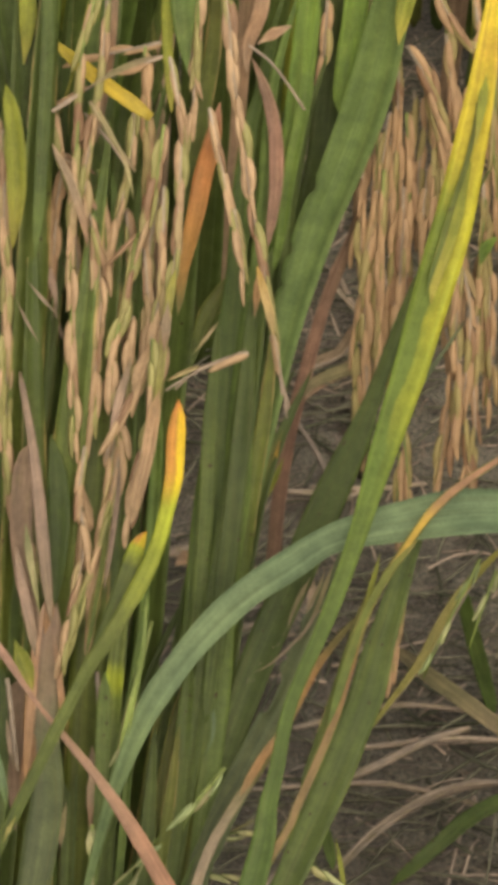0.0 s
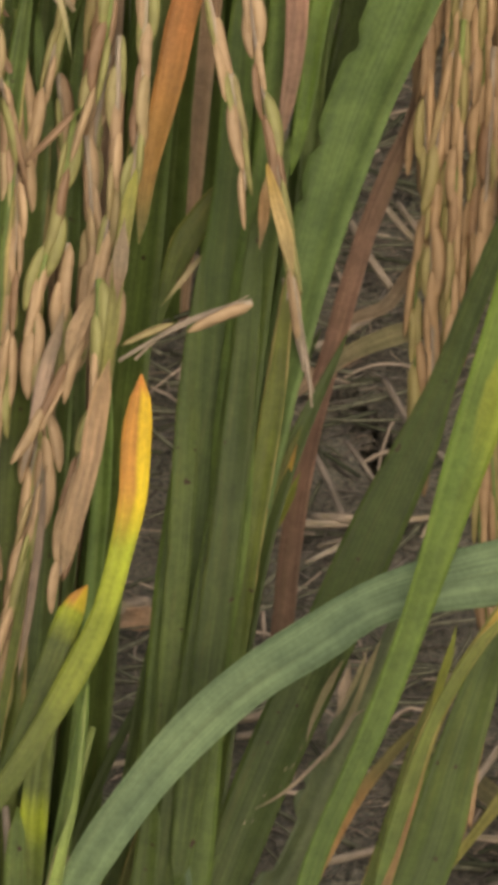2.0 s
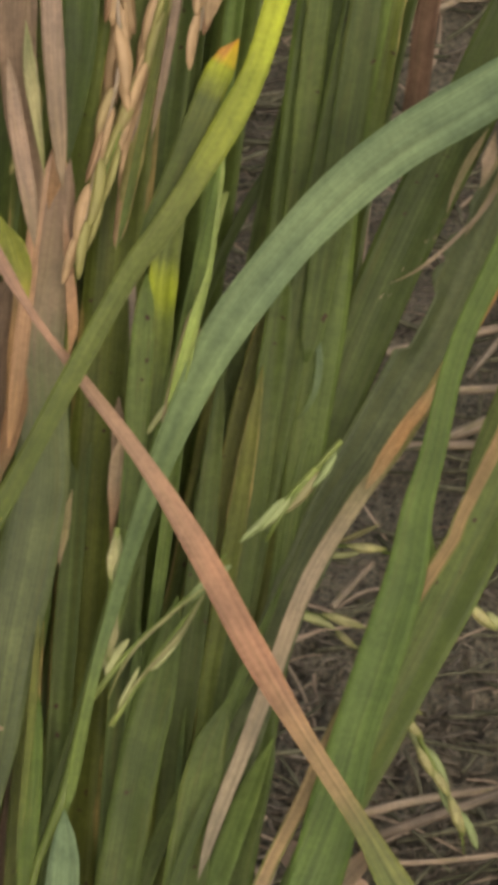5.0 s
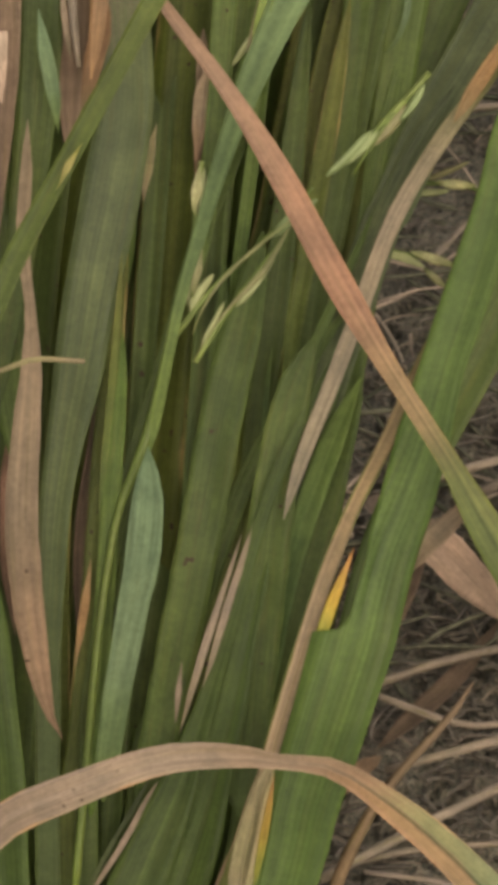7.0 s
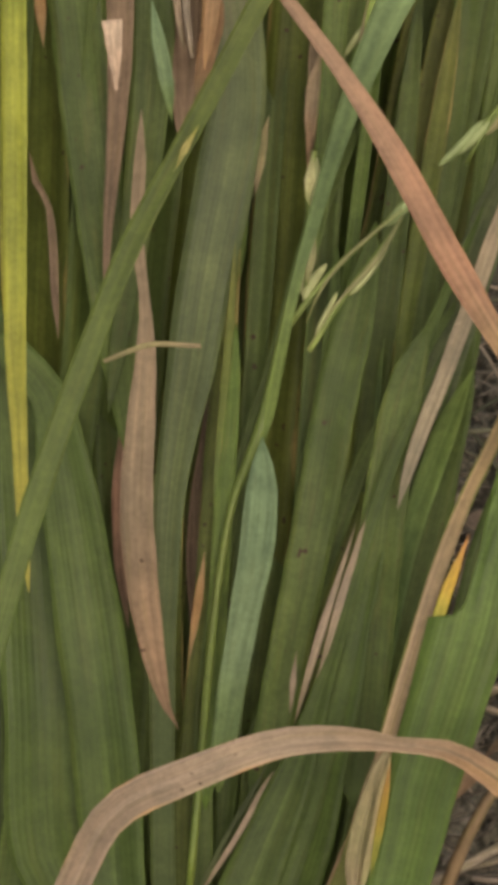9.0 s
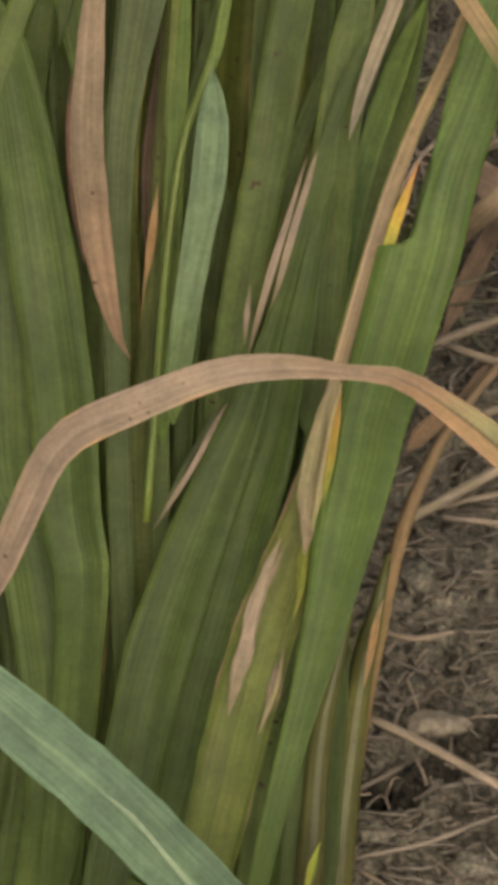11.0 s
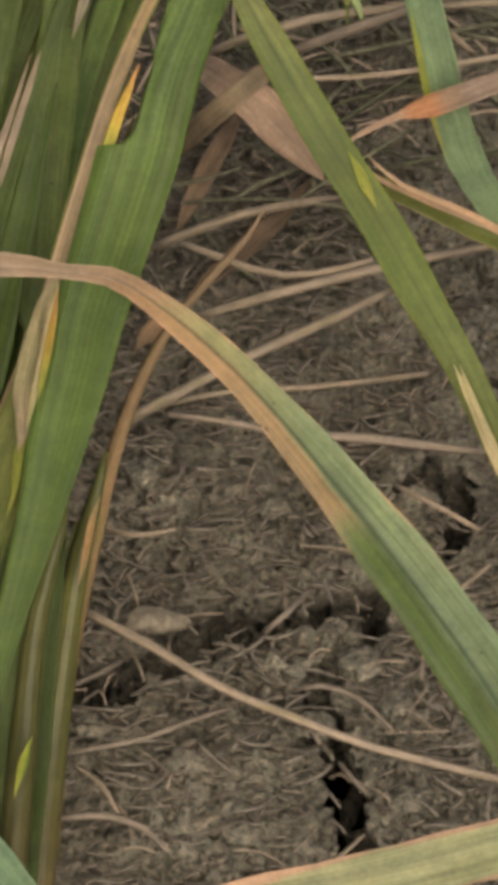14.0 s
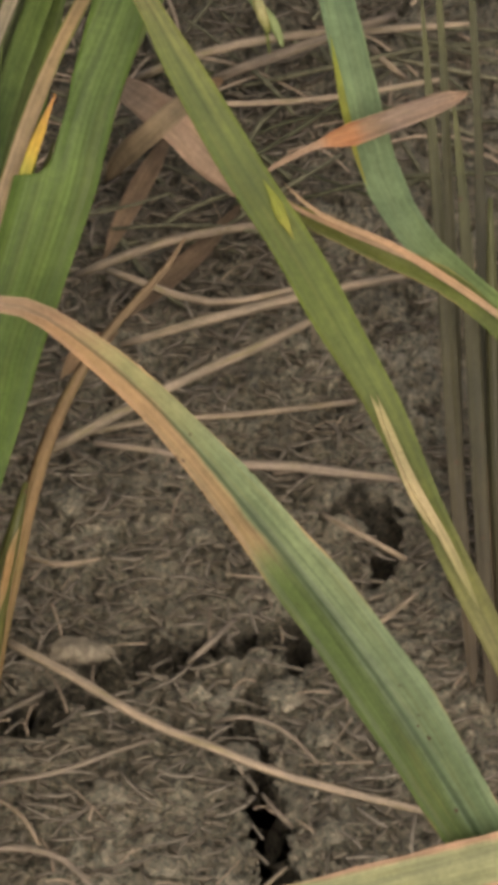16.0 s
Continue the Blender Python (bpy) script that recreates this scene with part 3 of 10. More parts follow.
def panicle_branch(parent, husk, pts, seed=1, gap=0.0032, splay=2.0, size=1.0, sides=2, label=""):
    """A drooping panicle branch with husks set along it by turns, from its top to its hanging end."""
    rnd = random.Random(seed * 31 + int(abs(pts[0][0]) * 1e5))
    stalk = tube(parent, stem_green if husk is grain_green or seed % 3 == 0 else stem_straw, "panicle",
                 [(*p[:3], 0.0009 - 0.0005 * i / (len(pts) - 1)) for i, p in enumerate(pts)], label, sides=5)
    rows, length = spline(pts, 60)
    n = max(2, int(length / gap))
    for i in range(n):
        s = (i + rnd.uniform(-0.4, 0.4)) / n
        f = min(max(s, 0), 0.985) * 59
        a = int(f)
        here = Vector(rows[a, :3]).lerp(Vector(rows[min(a + 1, 59), :3]), f - a)
        t = (Vector(rows[min(a + 2, 59), :3]) - Vector(rows[max(a - 1, 0), :3])).normalized()
        side = t.cross(TOWARDS).normalized()
        up = side.cross(t)
        turn = (1 if i % 2 else -1) * side + rnd.uniform(-0.7, 0.7) * up if sides == 2 else side * rnd.uniform(-1, 1) + up * rnd.uniform(-1, 1)
        way = (t + turn.normalized() * math.tan(radians(rnd.uniform(0.3, 1.2) * splay))).normalized()
        g = new("grain", rnd.choice(GRAINS[id(husk)]))
        g.parent = stalk
        z = way.to_track_quat("Z", "Y").to_matrix().to_4x4() @ Matrix.Rotation(rnd.uniform(0, 6.28), 4, "Z")
        k = size * rnd.uniform(0.8, 1.1) * (0.78 if husk is grain_green else 1.0)
        g.matrix_basis = Matrix.Translation(here - parent.location + turn.normalized() * 0.00045) @ z @ Matrix.Diagonal((k, k, k * rnd.uniform(0.95, 1.08), 1))
    return stalk


def straw(material, pts, label="dry fallen rice straw lying on the bare soil", group="fallen straws on the soil"):
    first = Vector(pts[0][:3])
    ob = new("straw", tube_mesh(material, pts, first, sides=6))
    ob.location = first
    return tagged(ob, label, "straw", group)


def dry_leaf(material, pts, label="withered brown rice leaf lying over the soil", **shape):
    first = Vector(pts[0][:3])
    ob = new("fallen_leaf", blade_mesh(material, pts, first, **shape))
    ob.location = first
    return tagged(ob, label, "dry leaf", "fallen dry leaves on the soil")


# ---- ground ----
CRACKS = [
    [(-0.0163, 0.667, 0.006), (-0.0096, 0.6687, 0.0068), (-0.0051, 0.6704, 0.006), (-0.0029, 0.6727, 0.003)],
    [(-0.0029, 0.6727, 0.003), (0.0023, 0.6755, 0.0042), (0.0042, 0.6805, 0.005), (0.0083, 0.6811, 0.006), (0.0129, 0.6795, 0.0056), (0.0159, 0.6818, 0.0036), (0.0182, 0.6846, 0.0012)],
    [(0.0159, 0.6818, 0.003), (0.0213, 0.6841, 0.0032), (0.0266, 0.6864, 0.004), (0.032, 0.687, 0.002)],
    [(0.0293, 0.6848, 0.002), (0.0277, 0.6798, 0.003), (0.0258, 0.6759, 0.003), (0.0224, 0.6714, 0.0026), (0.0212, 0.666, 0.0028), (0.0223, 0.6606, 0.0028), (0.0242, 0.6553, 0.0028),
     (0.025, 0.649, 0.0033), (0.0256, 0.6438, 0.0034), (0.0263, 0.6375, 0.0032), (0.0259, 0.6314, 0.0025), (0.0248, 0.6232, 0.0019)],
    [(0.0337, 0.7075, 0.0022), (0.0369, 0.7099, 0.0044), (0.0399, 0.7087, 0.004), (0.0414, 0.703, 0.0022), (0.0405, 0.6962, 0.0015)],
    [(0.0312, 1.0597, 0.004), (0.0367, 1.0419, 0.005), (0.0401, 1.0195, 0.003)],
]


def crack_lines():
    for line in CRACKS:
        for (x0, y0, w0), (x1, y1, w1) in zip(line, line[1:]):
            yield x0, y0, w0, x1, y1, w1


def axis(lo, hi, step, reach, growth=1.06):
    inner = list(np.arange(lo, hi + step / 2, step))
    out, s = [], step
    for _ in range(400):
        s *= growth if s < 0.02 else 1.4
        out.append((out[-1] if out else 0) + s)
        if out[-1] > reach:
            break
    return np.array([lo - v for v in reversed(out)] + inner + [hi + v for v in out])


def build_ground():
    """One sheet of cracked, crumbly mud that reaches the horizon, finely modelled where the plants stand."""
    xs, ys = axis(-0.025, 0.05, 0.00033, 400.0, 1.07), axis(0.622, 0.74, 0.00038, 400.0, 1.012)
    gx, gy = np.meshgrid(xs, ys)
    near = np.clip(1 - (np.maximum(np.abs(gx) - 0.3, 0) + np.maximum(np.abs(gy - 0.9) - 0.9, 0)) * 2, 0, 1)
    z = np.zeros_like(gx)
    rng = np.random.default_rng(5)
    for scale, height in ((22, 0.001), (55, 0.0007), (130, 0.0005), (420, 0.0002), (1100, 0.00012)):
        for _ in range(5):
            a, p = rng.uniform(0, math.pi), rng.uniform(0, 6.28, 2)
            k = scale * rng.uniform(0.7, 1.4)
            b = a + rng.uniform(0.9, 2.2)
            z += height * np.sin(k * (gx * math.cos(a) + gy * math.sin(a)) + p[0]) * np.sin(k * (gx * math.cos(b) + gy * math.sin(b)) + p[1])
    lumps = np.zeros_like(z)

    def around(cx, cy, r):
        i0, i1 = np.searchsorted(xs, (cx - r, cx + r))
        j0, j1 = np.searchsorted(ys, (cy - r, cy + r))
        box = (slice(j0, j1), slice(i0, i1))
        return box, ((gx[box] - cx) ** 2 + (gy[box] - cy) ** 2) / r ** 2

    for _ in range(15000):
        r = rng.uniform(0.0005, 0.0012) * (2.0 if rng.random() < 0.05 else 1)
        box, d = around(rng.uniform(-0.04, 0.07), rng.uniform(0.6, 0.95), r)
        lumps[box] = np.maximum(lumps[box], 1.1 * r * np.clip(1 - d, 0, 1) ** 0.5 * rng.uniform(0.3, 1))
    z += lumps
    # small holes between the crumbs
    for _ in range(3600):
        r = rng.uniform(0.0005, 0.0012)
        box, d = around(rng.uniform(-0.035, 0.065), rng.uniform(0.61, 0.85), r)
        z[box] -= 3.2 * r * np.clip(1 - d, 0, 1) ** 0.6
    wob = 0.00028 * (np.sin(gx * 900 + 3 * np.sin(gy * 500)) + np.sin(gy * 780 + 2.5 * np.sin(gx * 610)) + 0.8 * np.sin(gx * 2300 + 2 * np.sin(gy * 1900)))
    gap = np.full_like(z, 1.0)
    for x0, y0, w0, x1, y1, w1 in crack_lines():
        dx, dy = x1 - x0, y1 - y0
        s = np.clip(((gx - x0) * dx + (gy - y0) * dy) / (dx * dx + dy * dy), 0, 1)
        gap = np.minimum(gap, np.hypot(gx + wob - x0 - s * dx, gy + wob * 0.7 - y0 - s * dy) - (w0 + (w1 - w0) * s) * 0.5 - 0.0006)
    z = np.minimum(z, np.clip(gap * 22.0, -0.024, 0.05))
    # the walls of the cracks are hollowed out below their lips
    deep = np.clip(-z / 0.01, 0, 1) * (gap < 0.0012)
    sy, sx = np.gradient(gap, ys, xs)
    gx, gy = gx + 0.007 * deep * sx, gy + 0.007 * deep * sy
    z *= near
    z -= 0.0015
    verts = np.stack([gx, gy, z], -1).reshape(-1, 3)
    nx, ny = len(xs), len(ys)
    q = (np.arange(ny - 1)[:, None] * nx + np.arange(nx - 1)).ravel()
    me = mesh_of("ground", verts.tolist(), np.stack([q, q + 1, q + 1 + nx, q + nx], 1).tolist(), soil)
    ob = new("ground", me)
    return tagged(ob, "cracked grey-brown paddy mud with crumbs and root fibres", "soil", kind="structure")


build_ground()


# ---- rice plants: bases of the hills ----
front = plant("rice_plant", -0.024, 0.632, "clump of green rice leaves and stems with drooping half-ripe panicles")
right = plant("rice_plant", 0.075, 0.625, "rice clump with arching leaves browning towards their tips")
left = plant("rice_plant", -0.066, 0.64, "rice clump with broad dark green leaves beside the front clump")
behind = plant("rice_plant", 0.045, 0.88, "rice clump with hanging golden panicles and yellowing leaves")

# ---- front clump: the large leaves ----
# grey-green arching leaf
blade(front, grey_green, [(0.1003, 0.7243, 0.188, 0.0059), (0.0842, 0.7297, 0.1934, 0.0088), (0.0657, 0.7326, 0.1949, 0.0094), (0.0513, 0.733, 0.1937, 0.0094), (0.0322, 0.7319, 0.1901, 0.0064), (0.0218, 0.7291, 0.1851, 0.0066), (0.0107, 0.7254, 0.179, 0.0064), (0.0003, 0.7201, 0.1703, 0.0057), (-0.0077, 0.7145, 0.1613, 0.0053), (-0.0135, 0.7083, 0.1519, 0.0038), (-0.0183, 0.7014, 0.1416, 0.0024), (-0.0217, 0.695, 0.1323, 0.0016), (-0.0244, 0.6892, 0.1243, 0.0014), (-0.0275, 0.6812, 0.11, 0.0014)], fold=0.1)
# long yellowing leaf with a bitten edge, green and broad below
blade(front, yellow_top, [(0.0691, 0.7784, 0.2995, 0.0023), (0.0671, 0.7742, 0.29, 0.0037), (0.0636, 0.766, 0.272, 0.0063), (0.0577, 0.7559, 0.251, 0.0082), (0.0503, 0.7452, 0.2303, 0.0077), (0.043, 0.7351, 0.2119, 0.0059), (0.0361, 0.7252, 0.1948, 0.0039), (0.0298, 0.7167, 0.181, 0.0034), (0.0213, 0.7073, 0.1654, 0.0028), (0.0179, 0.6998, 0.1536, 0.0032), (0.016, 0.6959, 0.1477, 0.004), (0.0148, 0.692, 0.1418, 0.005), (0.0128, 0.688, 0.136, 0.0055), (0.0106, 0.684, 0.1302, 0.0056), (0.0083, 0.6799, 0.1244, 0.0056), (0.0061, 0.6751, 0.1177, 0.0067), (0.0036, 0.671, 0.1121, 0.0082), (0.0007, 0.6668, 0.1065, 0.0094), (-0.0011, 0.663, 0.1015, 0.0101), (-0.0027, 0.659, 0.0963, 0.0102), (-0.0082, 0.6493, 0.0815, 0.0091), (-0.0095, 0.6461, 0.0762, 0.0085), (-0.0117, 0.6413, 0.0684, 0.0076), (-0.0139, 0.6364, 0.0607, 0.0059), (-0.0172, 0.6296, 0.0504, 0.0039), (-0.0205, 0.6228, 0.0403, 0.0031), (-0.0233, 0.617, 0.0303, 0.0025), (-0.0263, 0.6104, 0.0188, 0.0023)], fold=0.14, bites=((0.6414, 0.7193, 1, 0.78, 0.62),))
# leaf with an orange and yellow tip, leaning to the left
blade(front, yellow_tip, [(0.0006, 0.7228, 0.2324, 0.0009), (0.0004, 0.7213, 0.2298, 0.0028), (-0.0003, 0.7183, 0.2245, 0.0038), (-0.0009, 0.7148, 0.2187, 0.0036), (-0.0025, 0.7114, 0.2129, 0.003), (-0.0048, 0.7074, 0.2065, 0.0032), (-0.0081, 0.7038, 0.2008, 0.0035), (-0.0124, 0.6999, 0.1948, 0.0032), (-0.0164, 0.6966, 0.1896, 0.003), (-0.0211, 0.693, 0.1838, 0.0027), (-0.0369, 0.6766, 0.1596, 0.0025), (-0.0436, 0.6691, 0.1492, 0.0027), (-0.049, 0.6611, 0.1383, 0.0029), (-0.0541, 0.6525, 0.1271, 0.003), (-0.0578, 0.645, 0.1175, 0.0029), (-0.0619, 0.6354, 0.1053, 0.0028)], fold=0.12)
blade(front, yellow_tip, [(-0.0069, 0.7108, 0.2082, 0.0005), (-0.0077, 0.7103, 0.2074, 0.003), (-0.0099, 0.7079, 0.2036, 0.0035), (-0.0125, 0.7046, 0.1984, 0.0032), (-0.0155, 0.7009, 0.1927, 0.0026), (-0.0191, 0.6969, 0.1864, 0.0016)], fold=0.1)
# straw-coloured leaf with orange top
blade(front, orange_top, [(0.0811, 0.7371, 0.2148, 0.0011), (0.0659, 0.734, 0.2069, 0.0015), (0.0537, 0.7303, 0.1992, 0.002), (0.0458, 0.7255, 0.1906, 0.002), (0.0378, 0.719, 0.1797, 0.0018), (0.03, 0.7072, 0.1602, 0.0019), (0.0218, 0.6978, 0.1454, 0.0019), (0.0204, 0.6958, 0.1424, 0.0021), (0.0135, 0.6899, 0.1335, 0.002), (0.0072, 0.6839, 0.1248, 0.002), (0.0019, 0.6773, 0.1156, 0.002), (-0.0026, 0.6719, 0.1083, 0.0019), (-0.0064, 0.6658, 0.1003, 0.0022), (-0.0098, 0.6589, 0.0915, 0.0024), (-0.0126, 0.6536, 0.0831, 0.0024), (-0.0133, 0.6497, 0.0766, 0.0036), (-0.0148, 0.6464, 0.0712, 0.0035), (-0.016, 0.6436, 0.0667, 0.0025)], fold=0.1)
blade(front, streaked, [(-0.0111, 0.6589, 0.0843, 0.0007), (-0.0131, 0.6553, 0.0783, 0.0028), (-0.0152, 0.6501, 0.0698, 0.0052), (-0.0182, 0.6452, 0.0619, 0.0068), (-0.0217, 0.6401, 0.0542, 0.0078), (-0.0247, 0.6346, 0.0459, 0.0081), (-0.0276, 0.6282, 0.0364, 0.0078), (-0.0307, 0.6215, 0.0252, 0.0071), (-0.0326, 0.6164, 0.0163, 0.0064)], fold=0.1)
# orange-streaked narrow leaf
blade(front, orange_green, [(0.0369, 0.728, 0.1732, 0.001), (0.0328, 0.7261, 0.1698, 0.0014), (0.0265, 0.7221, 0.163, 0.0018), (0.0196, 0.7158, 0.1526, 0.0021), (0.0141, 0.7112, 0.1454, 0.002), (0.0081, 0.7067, 0.1385, 0.0021), (0.0025, 0.7013, 0.1305, 0.0021), (-0.0017, 0.6947, 0.1211, 0.0021), (-0.0052, 0.6893, 0.1135, 0.002), (-0.0088, 0.6838, 0.106, 0.0017), (-0.0109, 0.6795, 0.1003, 0.0006)])
# pink and brown sheath leaf that turns green below
blade(front, pink_tip_green, [(-0.0273, 0.7373, 0.1797, 0.0004), (-0.0279, 0.7354, 0.1767, 0.0026), (-0.0287, 0.7319, 0.1713, 0.0041), (-0.0298, 0.727, 0.1635, 0.0057), (-0.0314, 0.7205, 0.1532, 0.0068), (-0.0307, 0.7123, 0.1406, 0.007), (-0.0322, 0.7067, 0.1324, 0.0073), (-0.0345, 0.7003, 0.1232, 0.007), (-0.0366, 0.6929, 0.1129, 0.0061), (-0.0384, 0.687, 0.105, 0.0047), (-0.0398, 0.6793, 0.0948, 0.0036), (-0.0404, 0.666, 0.072, 0.0032), (-0.0398, 0.648, 0.035, 0.003), (-0.037, 0.637, 0.0, 0.003)], fold=0.1)
# hanging dead leaf, pointed at both ends
blade(front, pink_dry, [(-0.0427, 0.7051, 0.1434, 0.0003), (-0.0429, 0.7015, 0.138, 0.0015), (-0.0433, 0.6968, 0.1311, 0.0016), (-0.0424, 0.692, 0.1242, 0.0013), (-0.0422, 0.6879, 0.1185, 0.0025), (-0.0429, 0.6825, 0.1111, 0.0036), (-0.0434, 0.6763, 0.1027, 0.0042), (-0.0425, 0.6699, 0.0943, 0.0039), (-0.0411, 0.6648, 0.0876, 0.0027), (-0.0399, 0.6619, 0.0836, 0.0013), (-0.0382, 0.6603, 0.0807, 0.0003)], fold=0.12)

# front clump: standing blades
blade(front, teal_green, [(0.0736, 0.8362, 0.3359, 0.0006), (0.0614, 0.8258, 0.3164, 0.0036), (0.053, 0.8149, 0.292, 0.0047), (0.0478, 0.8082, 0.2769, 0.0083), (0.0424, 0.7998, 0.2585, 0.0093), (0.0359, 0.7927, 0.2435, 0.0093), (0.0295, 0.7864, 0.2308, 0.0086), (0.0243, 0.7798, 0.2181, 0.0074), (0.0202, 0.7729, 0.2056, 0.0065), (0.0154, 0.7639, 0.19, 0.0058), (0.0113, 0.7547, 0.1747, 0.0048), (0.0078, 0.7481, 0.1642, 0.0048), (0.0058, 0.7415, 0.1537, 0.0043), (-0.0041, 0.7077, 0.1025, 0.0039), (-0.0141, 0.6738, 0.0512, 0.0035), (-0.024, 0.64, 0, 0.003)], bites=((0.2826, 0.2925, 1, 0.25), (0.3180, 0.3257, 1, 0.30), (0.3373, 0.3441, 1, 0.25),))
blade(front, fresh_green, [(0.0229, 0.8081, 0.2675, 0.0006), (0.0156, 0.7953, 0.248, 0.0035), (0.0123, 0.7819, 0.2236, 0.0047), (0.0105, 0.775, 0.2111, 0.0064), (0.0086, 0.7675, 0.198, 0.0072), (0.0062, 0.7598, 0.1849, 0.0076), (0.0035, 0.75, 0.169, 0.0078), (0.0014, 0.7407, 0.1543, 0.0078), (-0.0011, 0.7314, 0.1396, 0.0081), (-0.0042, 0.7222, 0.1257, 0.0079), (-0.0074, 0.7127, 0.1119, 0.0075), (-0.0106, 0.7014, 0.0963, 0.0076), (-0.0149, 0.6908, 0.0823, 0.0071), (-0.0244, 0.6604, 0.0411, 0.0061), (-0.0338, 0.6301, 0, 0.005)])
blade(front, fresh_green, [(0.0287, 0.8103, 0.2796, 0.0006), (0.0214, 0.7977, 0.2599, 0.0021), (0.0181, 0.7846, 0.2354, 0.0028), (0.0162, 0.7773, 0.2215, 0.0043), (0.0142, 0.7704, 0.209, 0.0056), (0.0123, 0.7636, 0.1972, 0.0057), (0.0109, 0.7559, 0.1843, 0.0057), (0.0083, 0.7483, 0.172, 0.0057), (0.0067, 0.7406, 0.1599, 0.0057), (0.0052, 0.7329, 0.1476, 0.0055), (0.0032, 0.7251, 0.1354, 0.005), (0.0011, 0.717, 0.1234, 0.0043), (-0.0067, 0.6891, 0.0823, 0.0039), (-0.0144, 0.6613, 0.0411, 0.0035), (-0.0222, 0.6334, 0, 0.003)])
blade(front, mid_green, [(0.0202, 0.7806, 0.2311, 0.0014), (0.0156, 0.7711, 0.2135, 0.0043), (0.0132, 0.764, 0.201, 0.005), (0.0109, 0.7567, 0.1886, 0.0047), (0.0078, 0.7492, 0.1763, 0.0043), (-0.0054, 0.7121, 0.1175, 0.0039), (-0.0185, 0.6749, 0.0588, 0.0035), (-0.0317, 0.6377, 0, 0.003)])
blade(front, deep_green, [(0.0334, 0.8078, 0.2627, 0.0006), (0.0258, 0.7948, 0.2433, 0.0021), (0.0221, 0.7814, 0.219, 0.0029), (0.0201, 0.7745, 0.2064, 0.0043), (0.0181, 0.7691, 0.197, 0.0046), (0.0158, 0.7637, 0.1877, 0.0043), (0.0134, 0.7581, 0.1784, 0.0036), (0.0106, 0.7516, 0.1679, 0.0032), (-0.0027, 0.7148, 0.1119, 0.0029), (-0.0161, 0.678, 0.056, 0.0025), (-0.0295, 0.6413, 0, 0.0022)])
blade(front, mid_green, [(0.0671, 0.7926, 0.2415, 0.0006), (0.0522, 0.7805, 0.2239, 0.0027), (0.0409, 0.768, 0.2015, 0.0036), (0.0368, 0.7634, 0.1933, 0.0057), (0.0326, 0.7591, 0.1858, 0.0069), (0.0277, 0.7539, 0.1771, 0.0075), (0.0228, 0.7487, 0.1684, 0.0075), (0.0172, 0.7425, 0.1585, 0.0075), (0.0123, 0.7368, 0.1492, 0.0072), (0.0081, 0.7314, 0.1406, 0.0069), (0.0039, 0.7254, 0.1315, 0.0065), (-0.0003, 0.7194, 0.1224, 0.0061), (-0.0038, 0.7132, 0.1134, 0.0055), (-0.0212, 0.6734, 0.0567, 0.0047), (-0.0385, 0.6336, 0, 0.0038)])
blade(front, sage_green, [(0.0604, 0.7749, 0.2145, 0.0006), (0.0454, 0.762, 0.1975, 0.0016), (0.0341, 0.7487, 0.1756, 0.0021), (0.0299, 0.7438, 0.1676, 0.004), (0.025, 0.7385, 0.159, 0.006), (0.0208, 0.7336, 0.1509, 0.0066), (0.0166, 0.7294, 0.1441, 0.0066), (0.0117, 0.7247, 0.1368, 0.0062), (0.0068, 0.7199, 0.1295, 0.0058), (0.0025, 0.7146, 0.1217, 0.0055), (-0.001, 0.7097, 0.1145, 0.005), (-0.0225, 0.6703, 0.0573, 0.0043), (-0.044, 0.6309, 0, 0.0035)], bites=((0.2606, 0.2755, 1, 0.35), (0.2982, 0.3356, 1, 0.45), (0.2850, 0.2925, 1, 0.40),))
blade(front, deep_green, [(0.0508, 0.747, 0.184, 0.0021), (0.048, 0.7438, 0.1785, 0.0031), (0.0453, 0.7404, 0.1729, 0.0043), (0.0405, 0.7333, 0.1613, 0.0064), (0.0371, 0.7277, 0.152, 0.0074), (0.0316, 0.7209, 0.141, 0.0076), (0.026, 0.7142, 0.1307, 0.0072), (0.0197, 0.707, 0.1198, 0.0064), (0.0031, 0.6879, 0.0931, 0.0056), (-0.0011, 0.6793, 0.0818, 0.0054), (-0.0053, 0.6703, 0.0688, 0.005), (-0.0125, 0.6646, 0.0597, 0.0047), (-0.0171, 0.6552, 0.0448, 0.0048), (-0.0213, 0.6471, 0.0326, 0.0043)])
blade(front, deep_green, [(0.0278, 0.7753, 0.2033, 0.0006), (0.0171, 0.7616, 0.1851, 0.0033), (0.0101, 0.7473, 0.1621, 0.0044), (0.0072, 0.7415, 0.1528, 0.0065), (0.0044, 0.7349, 0.1423, 0.008), (0.0016, 0.7277, 0.1313, 0.0087), (-0.0013, 0.7195, 0.1191, 0.0087), (-0.0041, 0.7111, 0.1071, 0.0088), (-0.0077, 0.7025, 0.0953, 0.0088), (-0.0113, 0.6938, 0.0836, 0.008), (-0.015, 0.6847, 0.072, 0.0072), (-0.0178, 0.6748, 0.0567, 0.0072), (-0.0266, 0.6355, 0, 0.0051)])
